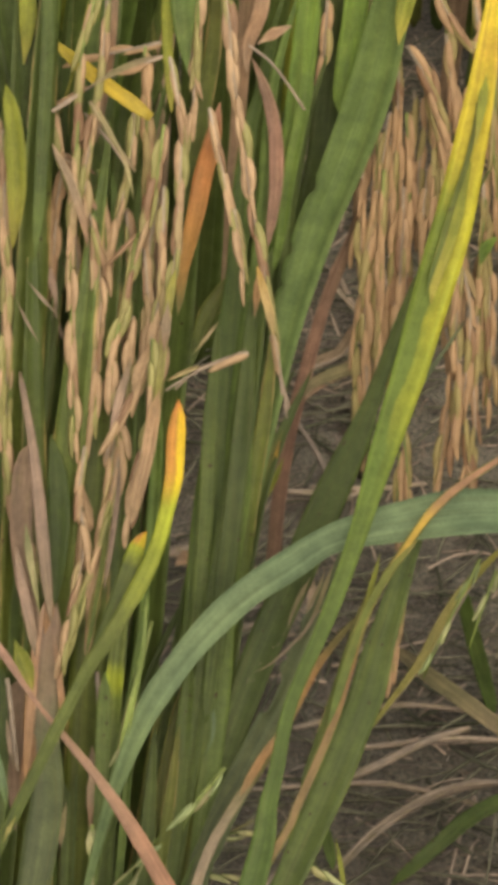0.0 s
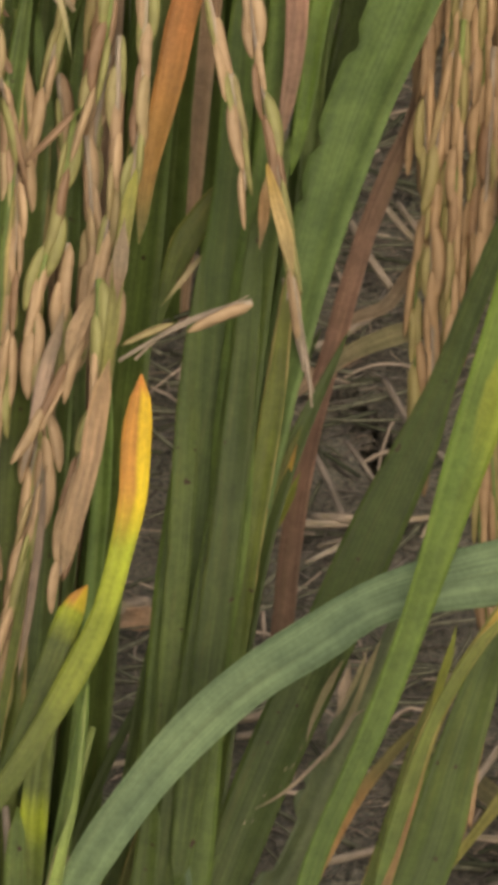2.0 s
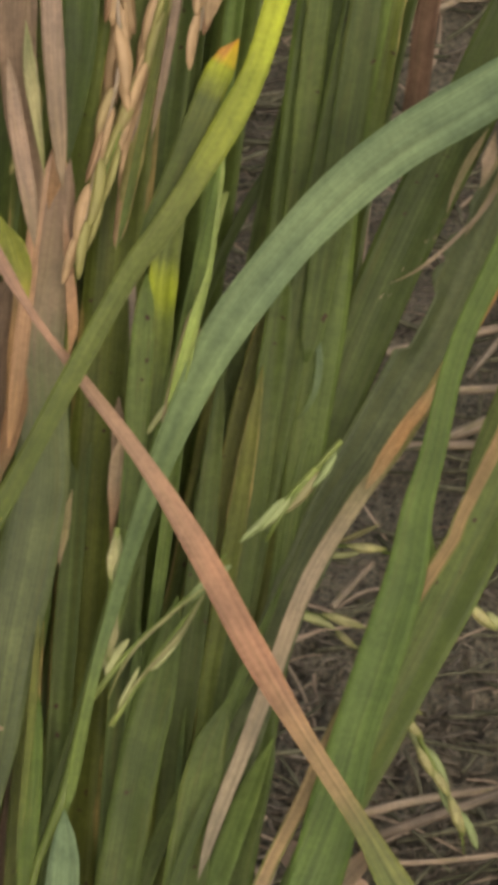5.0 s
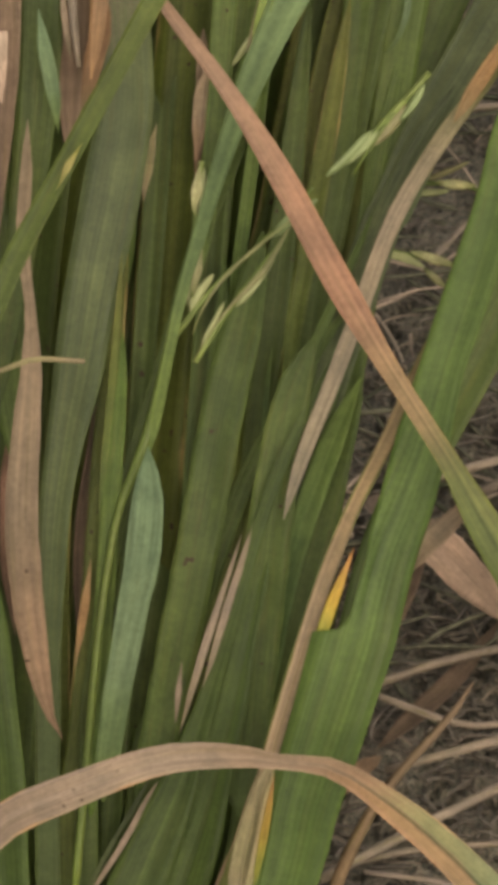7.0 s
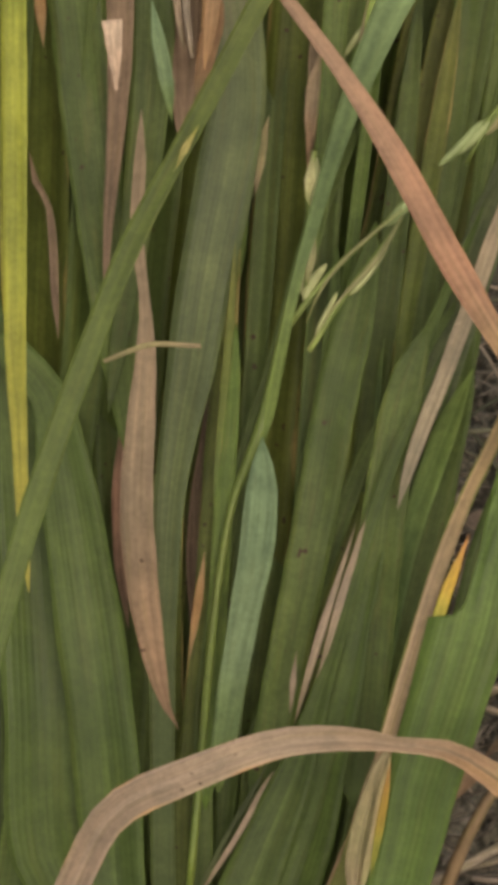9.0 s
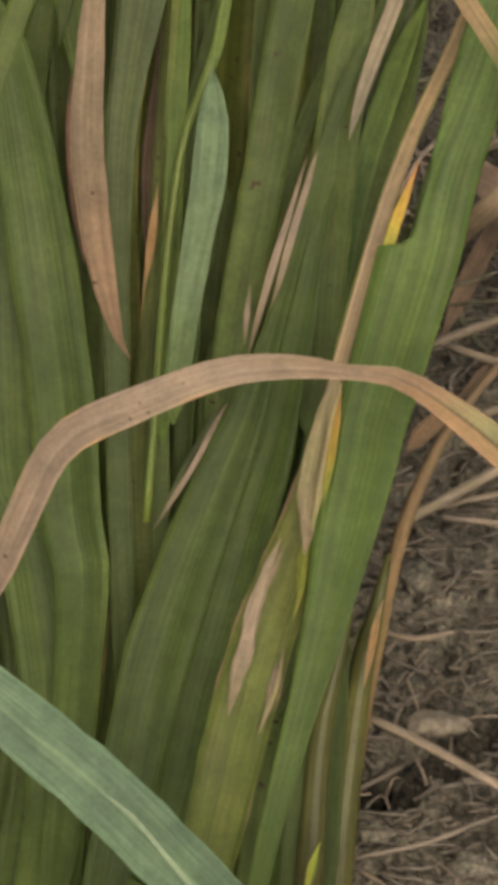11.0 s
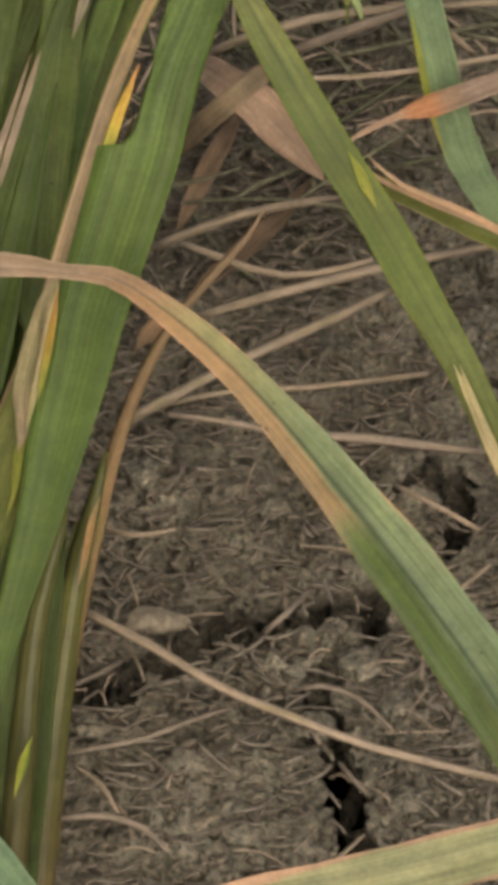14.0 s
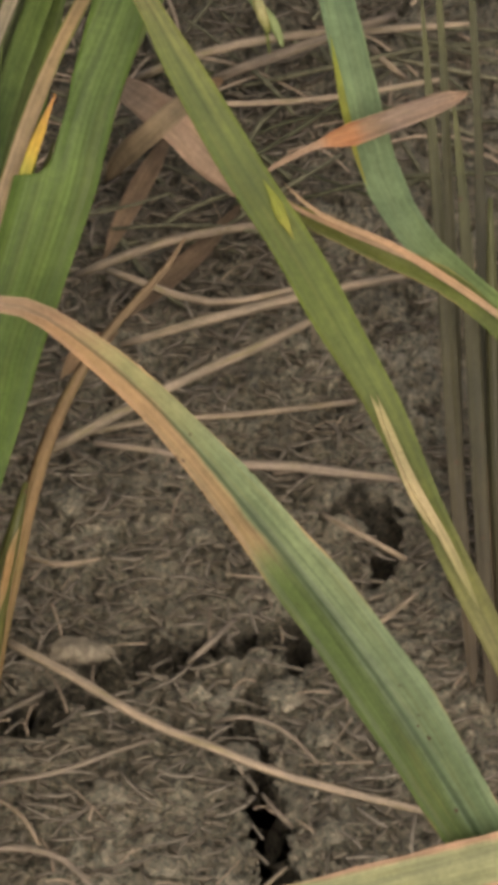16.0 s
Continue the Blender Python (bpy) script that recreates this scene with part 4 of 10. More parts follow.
blade(front, olive_green, [(0.0212, 0.7666, 0.1939, 0.0006), (0.0108, 0.7525, 0.1757, 0.0022), (0.0042, 0.738, 0.1527, 0.0029), (0.0014, 0.7317, 0.1429, 0.0051), (-0.0014, 0.7237, 0.1307, 0.0058), (-0.0042, 0.7155, 0.1186, 0.0061), (-0.0071, 0.7071, 0.1067, 0.0061), (-0.0099, 0.6985, 0.0949, 0.0058), (-0.0186, 0.6934, 0.0883, 0.0057), (-0.0215, 0.6846, 0.0769, 0.0057), (-0.0243, 0.6762, 0.0651, 0.0055), (-0.0279, 0.6662, 0.0489, 0.005), (-0.0328, 0.6343, 0, 0.0035)])
blade(front, deep_green, [(0.013, 0.7654, 0.1882, 0.0006), (0.0038, 0.751, 0.1699, 0.0033), (-0.0015, 0.736, 0.1469, 0.0044), (-0.0043, 0.7281, 0.1346, 0.0058), (-0.0071, 0.72, 0.1225, 0.0065), (-0.0107, 0.7116, 0.1105, 0.0066), (-0.0143, 0.7031, 0.0986, 0.0066), (-0.0179, 0.694, 0.0865, 0.0066), (-0.0215, 0.6879, 0.0787, 0.0065), (-0.025, 0.6773, 0.0641, 0.0062), (-0.0295, 0.6543, 0.0321, 0.0053), (-0.034, 0.6312, 0, 0.0043)])
blade(front, deep_green, [(0.0164, 0.7643, 0.1846, 0.0006), (0.0076, 0.7499, 0.1663, 0.0048), (0.0026, 0.7349, 0.1432, 0.0064), (0.0005, 0.7286, 0.1336, 0.0072), (-0.0023, 0.7206, 0.1216, 0.0075), (-0.0051, 0.7124, 0.1098, 0.0075), (-0.0086, 0.7032, 0.097, 0.0075), (-0.0115, 0.6945, 0.0854, 0.0075), (-0.0136, 0.6857, 0.074, 0.0072), (-0.0157, 0.6775, 0.062, 0.0069), (-0.0171, 0.6698, 0.0495, 0.0065), (-0.0231, 0.6364, 0, 0.0046)])
blade(front, olive_green, [(0.0051, 0.7461, 0.1609, 0.0006), (-0.0037, 0.7308, 0.1431, 0.0027), (-0.0088, 0.715, 0.1206, 0.0036), (-0.0109, 0.7085, 0.1112, 0.0057), (-0.0137, 0.7009, 0.1007, 0.0066), (-0.0165, 0.6932, 0.0904, 0.0066), (-0.0193, 0.6853, 0.0801, 0.0064), (-0.0222, 0.677, 0.0692, 0.006), (-0.0243, 0.6706, 0.0586, 0.0058), (-0.0312, 0.6338, 0, 0.004)])
blade(front, mid_green, [(0.0099, 0.7379, 0.1497, 0.0006), (0.0023, 0.7223, 0.132, 0.0016), (-0.0016, 0.7061, 0.1095, 0.0021), (-0.003, 0.7002, 0.1013, 0.0043), (-0.0058, 0.6938, 0.0927, 0.0053), (-0.0086, 0.6873, 0.0841, 0.0056), (-0.0114, 0.6807, 0.0756, 0.0054), (-0.0135, 0.6746, 0.0667, 0.0047), (-0.0203, 0.6524, 0.0333, 0.004), (-0.0271, 0.6303, 0, 0.0033)])
blade(front, deep_green, [(-0.0092, 0.7583, 0.1719, 0.0006), (-0.016, 0.7433, 0.1537, 0.0032), (-0.0188, 0.7277, 0.1306, 0.0043), (-0.0202, 0.72, 0.1193, 0.0057), (-0.0216, 0.7122, 0.1081, 0.0062), (-0.0237, 0.7037, 0.0965, 0.0062), (-0.0259, 0.695, 0.0849, 0.0062), (-0.028, 0.6862, 0.0735, 0.0058), (-0.0294, 0.6775, 0.0609, 0.0055), (-0.0308, 0.6686, 0.0465, 0.0051), (-0.0309, 0.6367, 0, 0.0035)])
blade(front, deep_green, [(-0.0183, 0.7596, 0.1766, 0.0006), (-0.0238, 0.7446, 0.1582, 0.0032), (-0.0253, 0.7291, 0.1349, 0.0043), (-0.026, 0.7219, 0.1242, 0.005), (-0.0274, 0.7141, 0.113, 0.005), (-0.0295, 0.7062, 0.1019, 0.005), (-0.0316, 0.6976, 0.0903, 0.0047), (-0.0337, 0.6884, 0.0783, 0.0043), (-0.0359, 0.6591, 0.0392, 0.0037), (-0.0381, 0.6298, 0, 0.003)])
blade(front, mid_green, [(-0.0117, 0.7221, 0.1438, 0.0014), (-0.0146, 0.7186, 0.1385, 0.0024), (-0.017, 0.7146, 0.1326, 0.0028), (-0.0195, 0.7106, 0.1268, 0.0024), (-0.0223, 0.7065, 0.121, 0.002), (-0.0244, 0.7024, 0.1152, 0.0017), (-0.0265, 0.6978, 0.1089, 0.0017), (-0.0293, 0.6927, 0.102, 0.0018), (-0.0314, 0.6875, 0.0952, 0.002), (-0.0332, 0.6819, 0.0879, 0.0023), (-0.0342, 0.6758, 0.08, 0.0026), (-0.0353, 0.6689, 0.0699, 0.0026), (-0.0352, 0.6473, 0.0349, 0.0022), (-0.0351, 0.6256, 0, 0.0018)])
blade(front, grey_green, [(-0.0278, 0.6854, 0.1072, 0.0011), (-0.0278, 0.6821, 0.1027, 0.0037), (-0.0283, 0.6778, 0.0971, 0.0044), (-0.0297, 0.6731, 0.0909, 0.0039), (-0.0312, 0.6678, 0.0843, 0.0035), (-0.0325, 0.6631, 0.0772, 0.0032), (-0.0333, 0.6594, 0.071, 0.0028)])
blade(front, olive_green, [(-0.0241, 0.7368, 0.1565, 0.0006), (-0.03, 0.7212, 0.1385, 0.0018), (-0.0319, 0.705, 0.1158, 0.0024), (-0.0323, 0.7008, 0.11, 0.0026), (-0.0333, 0.6966, 0.1042, 0.0024), (-0.0339, 0.6915, 0.0974, 0.0023), (-0.0346, 0.6868, 0.0911, 0.0024), (-0.035, 0.6816, 0.0843, 0.0028), (-0.0357, 0.6759, 0.077, 0.0033), (-0.0367, 0.6699, 0.0679, 0.0033), (-0.0378, 0.6634, 0.0574, 0.0033), (-0.0358, 0.6297, 0, 0.0023)])
blade(front, fresh_green, [(-0.03, 0.7139, 0.1268, 0.0006), (-0.0304, 0.7099, 0.121, 0.0018), (-0.0315, 0.707, 0.1169, 0.0024), (-0.0326, 0.7032, 0.1117, 0.0024), (-0.0376, 0.665, 0.0558, 0.0021), (-0.0427, 0.6268, 0, 0.0017)])
blade(front, bleached, [(-0.0145, 0.6806, 0.0994, 0.0003), (-0.0163, 0.677, 0.0946, 0.0008), (-0.0183, 0.6731, 0.0896, 0.001), (-0.0198, 0.6698, 0.0854, 0.0007), (-0.021, 0.6676, 0.0827, 0.0002)], name='dry_streak', fold=0.02)
blade(front, bleached, [(-0.0161, 0.6795, 0.098, 0.0002), (-0.018, 0.6759, 0.0932, 0.0006), (-0.0203, 0.6715, 0.0876, 0.001), (-0.0222, 0.6676, 0.0827, 0.0008), (-0.0238, 0.6644, 0.0779, 0.0002)], name='dry_streak', fold=0.02)
blade(front, bleached, [(-0.0235, 0.6723, 0.0831, 0.0004), (-0.0239, 0.6701, 0.0803, 0.0008), (-0.0243, 0.6678, 0.0768, 0.0006)])
blade(front, pink_dry, [(-0.0211, 0.7199, 0.1463, 0.0014), (-0.0212, 0.7161, 0.1404, 0.0017), (-0.0216, 0.7122, 0.1345, 0.0013), (-0.0221, 0.7094, 0.1304, 0.0004)])
blade(front, shaded_green, [(0.0001, 0.7084, 0.1259, 0.0006), (-0.0094, 0.6922, 0.1091, 0.0021), (-0.0151, 0.6753, 0.0875, 0.0028), (-0.0173, 0.6688, 0.0791, 0.004), (-0.0199, 0.6632, 0.0698, 0.0051), (-0.0221, 0.6594, 0.0637, 0.0071), (-0.0246, 0.6555, 0.0576, 0.008), (-0.0268, 0.6516, 0.0515, 0.0086), (-0.029, 0.6476, 0.0455, 0.0087), (-0.0311, 0.6436, 0.0395, 0.0089), (-0.0329, 0.6395, 0.0335, 0.0093), (-0.0351, 0.6346, 0.0263, 0.0093), (-0.0371, 0.6297, 0.018, 0.0089), (-0.0391, 0.6241, 0.0084, 0.0079)])
blade(front, mid_green, [(-0.0007, 0.7086, 0.1152, 0.0006), (-0.0141, 0.6941, 0.0985, 0.0021), (-0.0238, 0.6789, 0.077, 0.0029), (-0.0275, 0.6732, 0.0688, 0.0043), (-0.0298, 0.6679, 0.0602, 0.0022), (-0.0313, 0.6655, 0.0565, 0.0006), (-0.0422, 0.6307, 0, 0.0004)])
blade(front, bleached, [(-0.0264, 0.6602, 0.0738, 0.0004), (-0.028, 0.6588, 0.0716, 0.0006), (-0.0305, 0.6562, 0.0675, 0.0007), (-0.0334, 0.6537, 0.0636, 0.0006), (-0.0358, 0.6517, 0.0605, 0.0002)])
blade(front, shaded_green, [(0.0009, 0.6993, 0.1223, 0.0006), (-0.0111, 0.6848, 0.105, 0.0016), (-0.0194, 0.6697, 0.0829, 0.0021), (-0.0216, 0.6657, 0.077, 0.0033), (-0.0239, 0.662, 0.0709, 0.0046), (-0.0269, 0.6582, 0.0648, 0.0064), (-0.0297, 0.6543, 0.0587, 0.0073), (-0.0325, 0.6504, 0.0527, 0.008), (-0.035, 0.6464, 0.0467, 0.0083), (-0.0371, 0.6423, 0.0407, 0.008), (-0.0395, 0.6362, 0.0317, 0.0072), (-0.0421, 0.6295, 0.0213, 0.0065), (-0.0445, 0.6229, 0.0097, 0.0061)])
blade(front, olive_green, [(-0.0343, 0.7068, 0.1077, 0.0006), (-0.0388, 0.6927, 0.0887, 0.0022), (-0.0392, 0.6782, 0.0647, 0.0029), (-0.0395, 0.6705, 0.0522, 0.0043), (-0.0401, 0.6631, 0.0404, 0.0045), (-0.0417, 0.655, 0.0281, 0.0044), (-0.0438, 0.6454, 0.0142, 0.0041), (-0.0372, 0.6342, 0, 0.0029)])
blade(front, olive_green, [(-0.0032, 0.6872, 0.0823, 0.0006), (-0.01, 0.6725, 0.0638, 0.0022), (-0.0128, 0.6572, 0.0405, 0.0029), (-0.0138, 0.652, 0.0325, 0.0048), (-0.0152, 0.6459, 0.0234, 0.0055), (-0.0164, 0.6399, 0.0141, 0.0061), (-0.0173, 0.6336, 0.003, 0.0061)])
blade(front, fresh_green, [(-0.0059, 0.6767, 0.066, 0.0006), (-0.0146, 0.6616, 0.0481, 0.0016), (-0.0195, 0.6459, 0.0254, 0.0022), (-0.0211, 0.6409, 0.0182, 0.0036), (-0.023, 0.6365, 0.0104, 0.0041), (-0.0242, 0.632, 0.0026, 0.0036)])
tube(front, stem_dark, "stem", [(0.0135, 0.6827, 0.0702, 0.0003), (0.0107, 0.6803, 0.0665, 0.001), (0.0049, 0.6769, 0.0608, 0.0013), (0.0006, 0.6738, 0.0557, 0.0016), (-0.0033, 0.6695, 0.0487, 0.0019), (-0.0061, 0.6648, 0.0412, 0.0022), (-0.0082, 0.6595, 0.0332, 0.0025), (-0.01, 0.6546, 0.0257, 0.0025), (-0.0121, 0.6479, 0.0159, 0.0032), (-0.0138, 0.641, 0.0042, 0.0044), (-0.0148, 0.6341, -0.0076, 0.0052)], label='brown')
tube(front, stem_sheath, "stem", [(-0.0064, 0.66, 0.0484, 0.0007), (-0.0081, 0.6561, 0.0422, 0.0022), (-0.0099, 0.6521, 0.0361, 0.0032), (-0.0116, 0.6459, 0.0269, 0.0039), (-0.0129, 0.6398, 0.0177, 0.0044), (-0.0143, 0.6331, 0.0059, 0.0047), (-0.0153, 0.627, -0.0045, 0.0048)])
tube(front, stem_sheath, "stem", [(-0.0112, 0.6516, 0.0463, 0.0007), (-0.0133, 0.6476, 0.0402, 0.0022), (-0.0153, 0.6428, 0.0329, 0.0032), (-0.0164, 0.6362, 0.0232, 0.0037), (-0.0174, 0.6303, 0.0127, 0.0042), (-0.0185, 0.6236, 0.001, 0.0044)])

# stalk of the unripe panicle and its empty green husks
tube(front, stem_green, "stem", [(-0.0076, 0.7332, 0.1688, 0.0009), (-0.0111, 0.7264, 0.1578, 0.001), (-0.0125, 0.7233, 0.153, 0.0021), (-0.0146, 0.7194, 0.147, 0.0016), (-0.0182, 0.7134, 0.138, 0.0017), (-0.0206, 0.7081, 0.1303, 0.0014), (-0.0224, 0.704, 0.1244, 0.001), (-0.0242, 0.6998, 0.1185, 0.001), (-0.0259, 0.6952, 0.1121, 0.0013), (-0.0281, 0.6897, 0.1046, 0.0016), (-0.0314, 0.6845, 0.0978, 0.0011), (-0.0331, 0.6789, 0.0905, 0.0011), (-0.0343, 0.6728, 0.0827, 0.0012), (-0.0354, 0.6656, 0.072, 0.0012), (-0.037, 0.6565, 0.0573, 0.0012)])
panicle_branch(front, grain_green, [(-0.0212, 0.7045, 0.1374, 0.0007), (-0.0219, 0.7019, 0.1336, 0.0007), (-0.0221, 0.6974, 0.1271, 0.0007), (-0.0224, 0.6941, 0.1224, 0.0006)], gap=0.008, splay=8)
panicle_branch(front, grain_green, [(-0.0245, 0.692, 0.1196, 0.0006), (-0.0188, 0.6962, 0.1253, 0.0006), (-0.0125, 0.6996, 0.1299, 0.0006), (-0.0075, 0.7029, 0.1346, 0.0004)], gap=0.03, splay=5)
panicle_branch(front, grain_green, [(-0.022, 0.6894, 0.1176, 0.0006), (-0.0181, 0.693, 0.1224, 0.0006), (-0.0139, 0.6964, 0.1271, 0.0006), (-0.0111, 0.6984, 0.13, 0.0004)], gap=0.012, splay=6)
panicle_branch(front, grain_green, [(0.007, 0.7116, 0.1459, 0.0006), (0.0038, 0.7097, 0.1429, 0.0006), (-0.0004, 0.7065, 0.1381, 0.0006), (-0.0025, 0.7045, 0.1352, 0.0004)], gap=0.009, splay=10)
panicle_branch(front, grain_green, [(0.0038, 0.7097, 0.1429, 0.0004), (0.001, 0.7081, 0.1405, 0.0004), (-0.0018, 0.7061, 0.1375, 0.0004)], gap=0.012, splay=6)
panicle_branch(front, grain_green, [(-0.0126, 0.72, 0.1591, 0.0006), (-0.0115, 0.717, 0.1542, 0.0006), (-0.014, 0.7139, 0.1495, 0.0006), (-0.0161, 0.7107, 0.1447, 0.0004)], gap=0.011, splay=8)
panicle_branch(front, grain_green, [(-0.0013, 0.7203, 0.1194, 0.0004), (0.0031, 0.7207, 0.12, 0.0006), (0.009, 0.7213, 0.121, 0.0006), (0.0141, 0.7207, 0.1201, 0.0006)], gap=0.005, splay=13, size=0.85)
panicle_branch(front, grain_green, [(-0.0027, 0.717, 0.1146, 0.0004), (0.0046, 0.7162, 0.1134, 0.0006), (0.0105, 0.7155, 0.1125, 0.0006)], gap=0.005, splay=13, size=0.85)
panicle_branch(front, grain_green, [(0.0142, 0.7138, 0.1068, 0.0006), (0.0154, 0.7117, 0.1038, 0.0006), (0.0176, 0.7091, 0.1003, 0.0006), (0.0198, 0.7058, 0.0959, 0.0006), (0.0222, 0.7034, 0.0926, 0.0006), (0.0239, 0.7001, 0.0883, 0.0006)], gap=0.0045, splay=8, size=0.95)
panicle_branch(front, grain_green, [(0.0199, 0.7198, 0.119, 0.0004), (0.0243, 0.7172, 0.1155, 0.0006), (0.0287, 0.7146, 0.112, 0.0006)], gap=0.004, splay=8, size=0.95)

# front clump: drooping panicles
panicle_branch(front, grain_ripe, [(-0.0125, 0.7932, 0.2964, 0.0007), (-0.0152, 0.7888, 0.2869, 0.0007), (-0.0179, 0.7848, 0.2784, 0.0007), (-0.0193, 0.7781, 0.2646, 0.0007), (-0.0208, 0.7712, 0.2509, 0.0007), (-0.022, 0.763, 0.2353, 0.0007), (-0.0222, 0.755, 0.2207, 0.0007), (-0.0223, 0.7467, 0.2064, 0.0007)], seed=3)
panicle_branch(front, grain_ripe, [(-0.0123, 0.791, 0.2868, 0.0007), (-0.014, 0.785, 0.274, 0.0007), (-0.0169, 0.7783, 0.2603, 0.0007), (-0.0184, 0.774, 0.2519, 0.0007), (-0.0165, 0.7686, 0.2413, 0.0007), (-0.0159, 0.7635, 0.2318, 0.0007), (-0.0173, 0.7566, 0.2194, 0.0007), (-0.0188, 0.7531, 0.2133, 0.0007)], seed=4)
panicle_branch(front, grain_ripe, [(0.0004, 0.7808, 0.2788, 0.0007), (0.0021, 0.7757, 0.2682, 0.0007), (0.0016, 0.7694, 0.2555, 0.0007), (0.0004, 0.7629, 0.243, 0.0007), (-0.0013, 0.7584, 0.2347, 0.0007), (-0.0029, 0.7527, 0.2244, 0.0007), (-0.0051, 0.7469, 0.2142, 0.0007), (-0.009, 0.741, 0.2041, 0.0007), (-0.0112, 0.7343, 0.193, 0.0007)], seed=5)
panicle_branch(front, grain_ripe, [(-0.0014, 0.7772, 0.2645, 0.0007), (-0.0036, 0.7714, 0.253, 0.0007), (-0.0062, 0.7677, 0.2457, 0.0007), (-0.0093, 0.766, 0.2427, 0.0007)], seed=6)
panicle_branch(front, grain_ripe, [(-0.0018, 0.7706, 0.2535, 0.0007), (-0.0025, 0.7646, 0.2419, 0.0007), (-0.0031, 0.7612, 0.2357, 0.0007), (-0.0055, 0.7556, 0.2254, 0.0007), (-0.0085, 0.751, 0.2172, 0.0007), (-0.0135, 0.7463, 0.2092, 0.0007)], seed=7)
panicle_branch(front, grain_ripe, [(0.012, 0.7919, 0.2936, 0.0007), (0.0129, 0.7874, 0.2839, 0.0007), (0.0133, 0.7824, 0.2732, 0.0007), (0.0148, 0.7772, 0.2626, 0.0007), (0.016, 0.7713, 0.2509, 0.0007), (0.0177, 0.7658, 0.2404, 0.0007), (0.0192, 0.7613, 0.232, 0.0007), (0.0203, 0.7564, 0.2232, 0.0007)], seed=8)
panicle_branch(front, grain_ripe, [(0.0066, 0.7953, 0.289, 0.0007), (0.0062, 0.7904, 0.2782, 0.0007), (0.0053, 0.7869, 0.2707, 0.0007)], seed=9)
panicle_branch(front, grain_ripe, [(0.0081, 0.782, 0.2653, 0.0007), (0.0095, 0.7783, 0.2579, 0.0007), (0.011, 0.7745, 0.2504, 0.0007), (0.0122, 0.7707, 0.243, 0.0007)], seed=10)
panicle_branch(front, grain_ripe, [(0.0126, 0.7723, 0.2462, 0.0007), (0.0136, 0.769, 0.2399, 0.0007), (0.0142, 0.7651, 0.2325, 0.0007)], seed=11)
panicle_branch(front, grain_ripe, [(-0.0081, 0.7683, 0.2426, 0.0007), (-0.0103, 0.7627, 0.2322, 0.0007), (-0.013, 0.7581, 0.224, 0.0007), (-0.0139, 0.7535, 0.2157, 0.0007), (-0.0125, 0.7475, 0.2054, 0.0007), (-0.0147, 0.7414, 0.1953, 0.0007), (-0.0186, 0.7352, 0.1853, 0.0007), (-0.0226, 0.7289, 0.1755, 0.0007), (-0.0258, 0.7238, 0.1675, 0.0007)], seed=12)
panicle_branch(front, grain_ripe, [(-0.0202, 0.7461, 0.2052, 0.0007), (-0.0218, 0.7406, 0.1961, 0.0007), (-0.0209, 0.7357, 0.188, 0.0007), (-0.0236, 0.7293, 0.1781, 0.0007), (-0.0258, 0.7236, 0.1691, 0.0007)], seed=13)
panicle_branch(front, grain_ripe, [(-0.0094, 0.7621, 0.2269, 0.0007), (-0.011, 0.7551, 0.2145, 0.0007), (-0.0145, 0.748, 0.2023, 0.0007), (-0.016, 0.7419, 0.1922, 0.0007), (-0.0188, 0.735, 0.1812, 0.0007), (-0.0204, 0.7286, 0.1712, 0.0007)], seed=14)
panicle_branch(front, grain_ripe, [(-0.0362, 0.7675, 0.2469, 0.0007), (-0.0352, 0.762, 0.2364, 0.0007), (-0.036, 0.7551, 0.224, 0.0007), (-0.0371, 0.7481, 0.2117, 0.0007), (-0.0363, 0.7421, 0.2015, 0.0007), (-0.0349, 0.736, 0.1913, 0.0007)], seed=15)
panicle_branch(front, grain_ripe, [(-0.034, 0.7493, 0.2036, 0.0007), (-0.0326, 0.7438, 0.1943, 0.0007), (-0.0317, 0.7388, 0.1862, 0.0007), (-0.0338, 0.7337, 0.1782, 0.0007)], seed=16)
panicle_branch(front, grain_ripe, [(-0.0245, 0.7842, 0.2638, 0.0007), (-0.0231, 0.7795, 0.2541, 0.0007), (-0.0186, 0.7763, 0.2476, 0.0007), (-0.016, 0.7719, 0.239, 0.0007)], seed=17)
panicle_branch(front, grain_ripe, [(0.0148, 0.7488, 0.2257, 0.0007), (0.0101, 0.7483, 0.2248, 0.0007), (0.0041, 0.7473, 0.2228, 0.0007), (-0.0007, 0.7453, 0.2194, 0.0007)], gap=0.011, splay=8)
panicle_branch(front, grain_gold, [(-0.0011, 0.794, 0.2742, 0.0007), (-0.0082, 0.7935, 0.273, 0.0007), (-0.0142, 0.793, 0.2721, 0.0007), (-0.0178, 0.7923, 0.271, 0.0007)], gap=0.005)
panicle_branch(front, grain_gold, [(-0.0012, 0.7919, 0.272, 0.0007), (-0.0095, 0.7907, 0.2696, 0.0007), (-0.0179, 0.7889, 0.2662, 0.0007), (-0.0252, 0.7868, 0.2622, 0.0007)], gap=0.009)

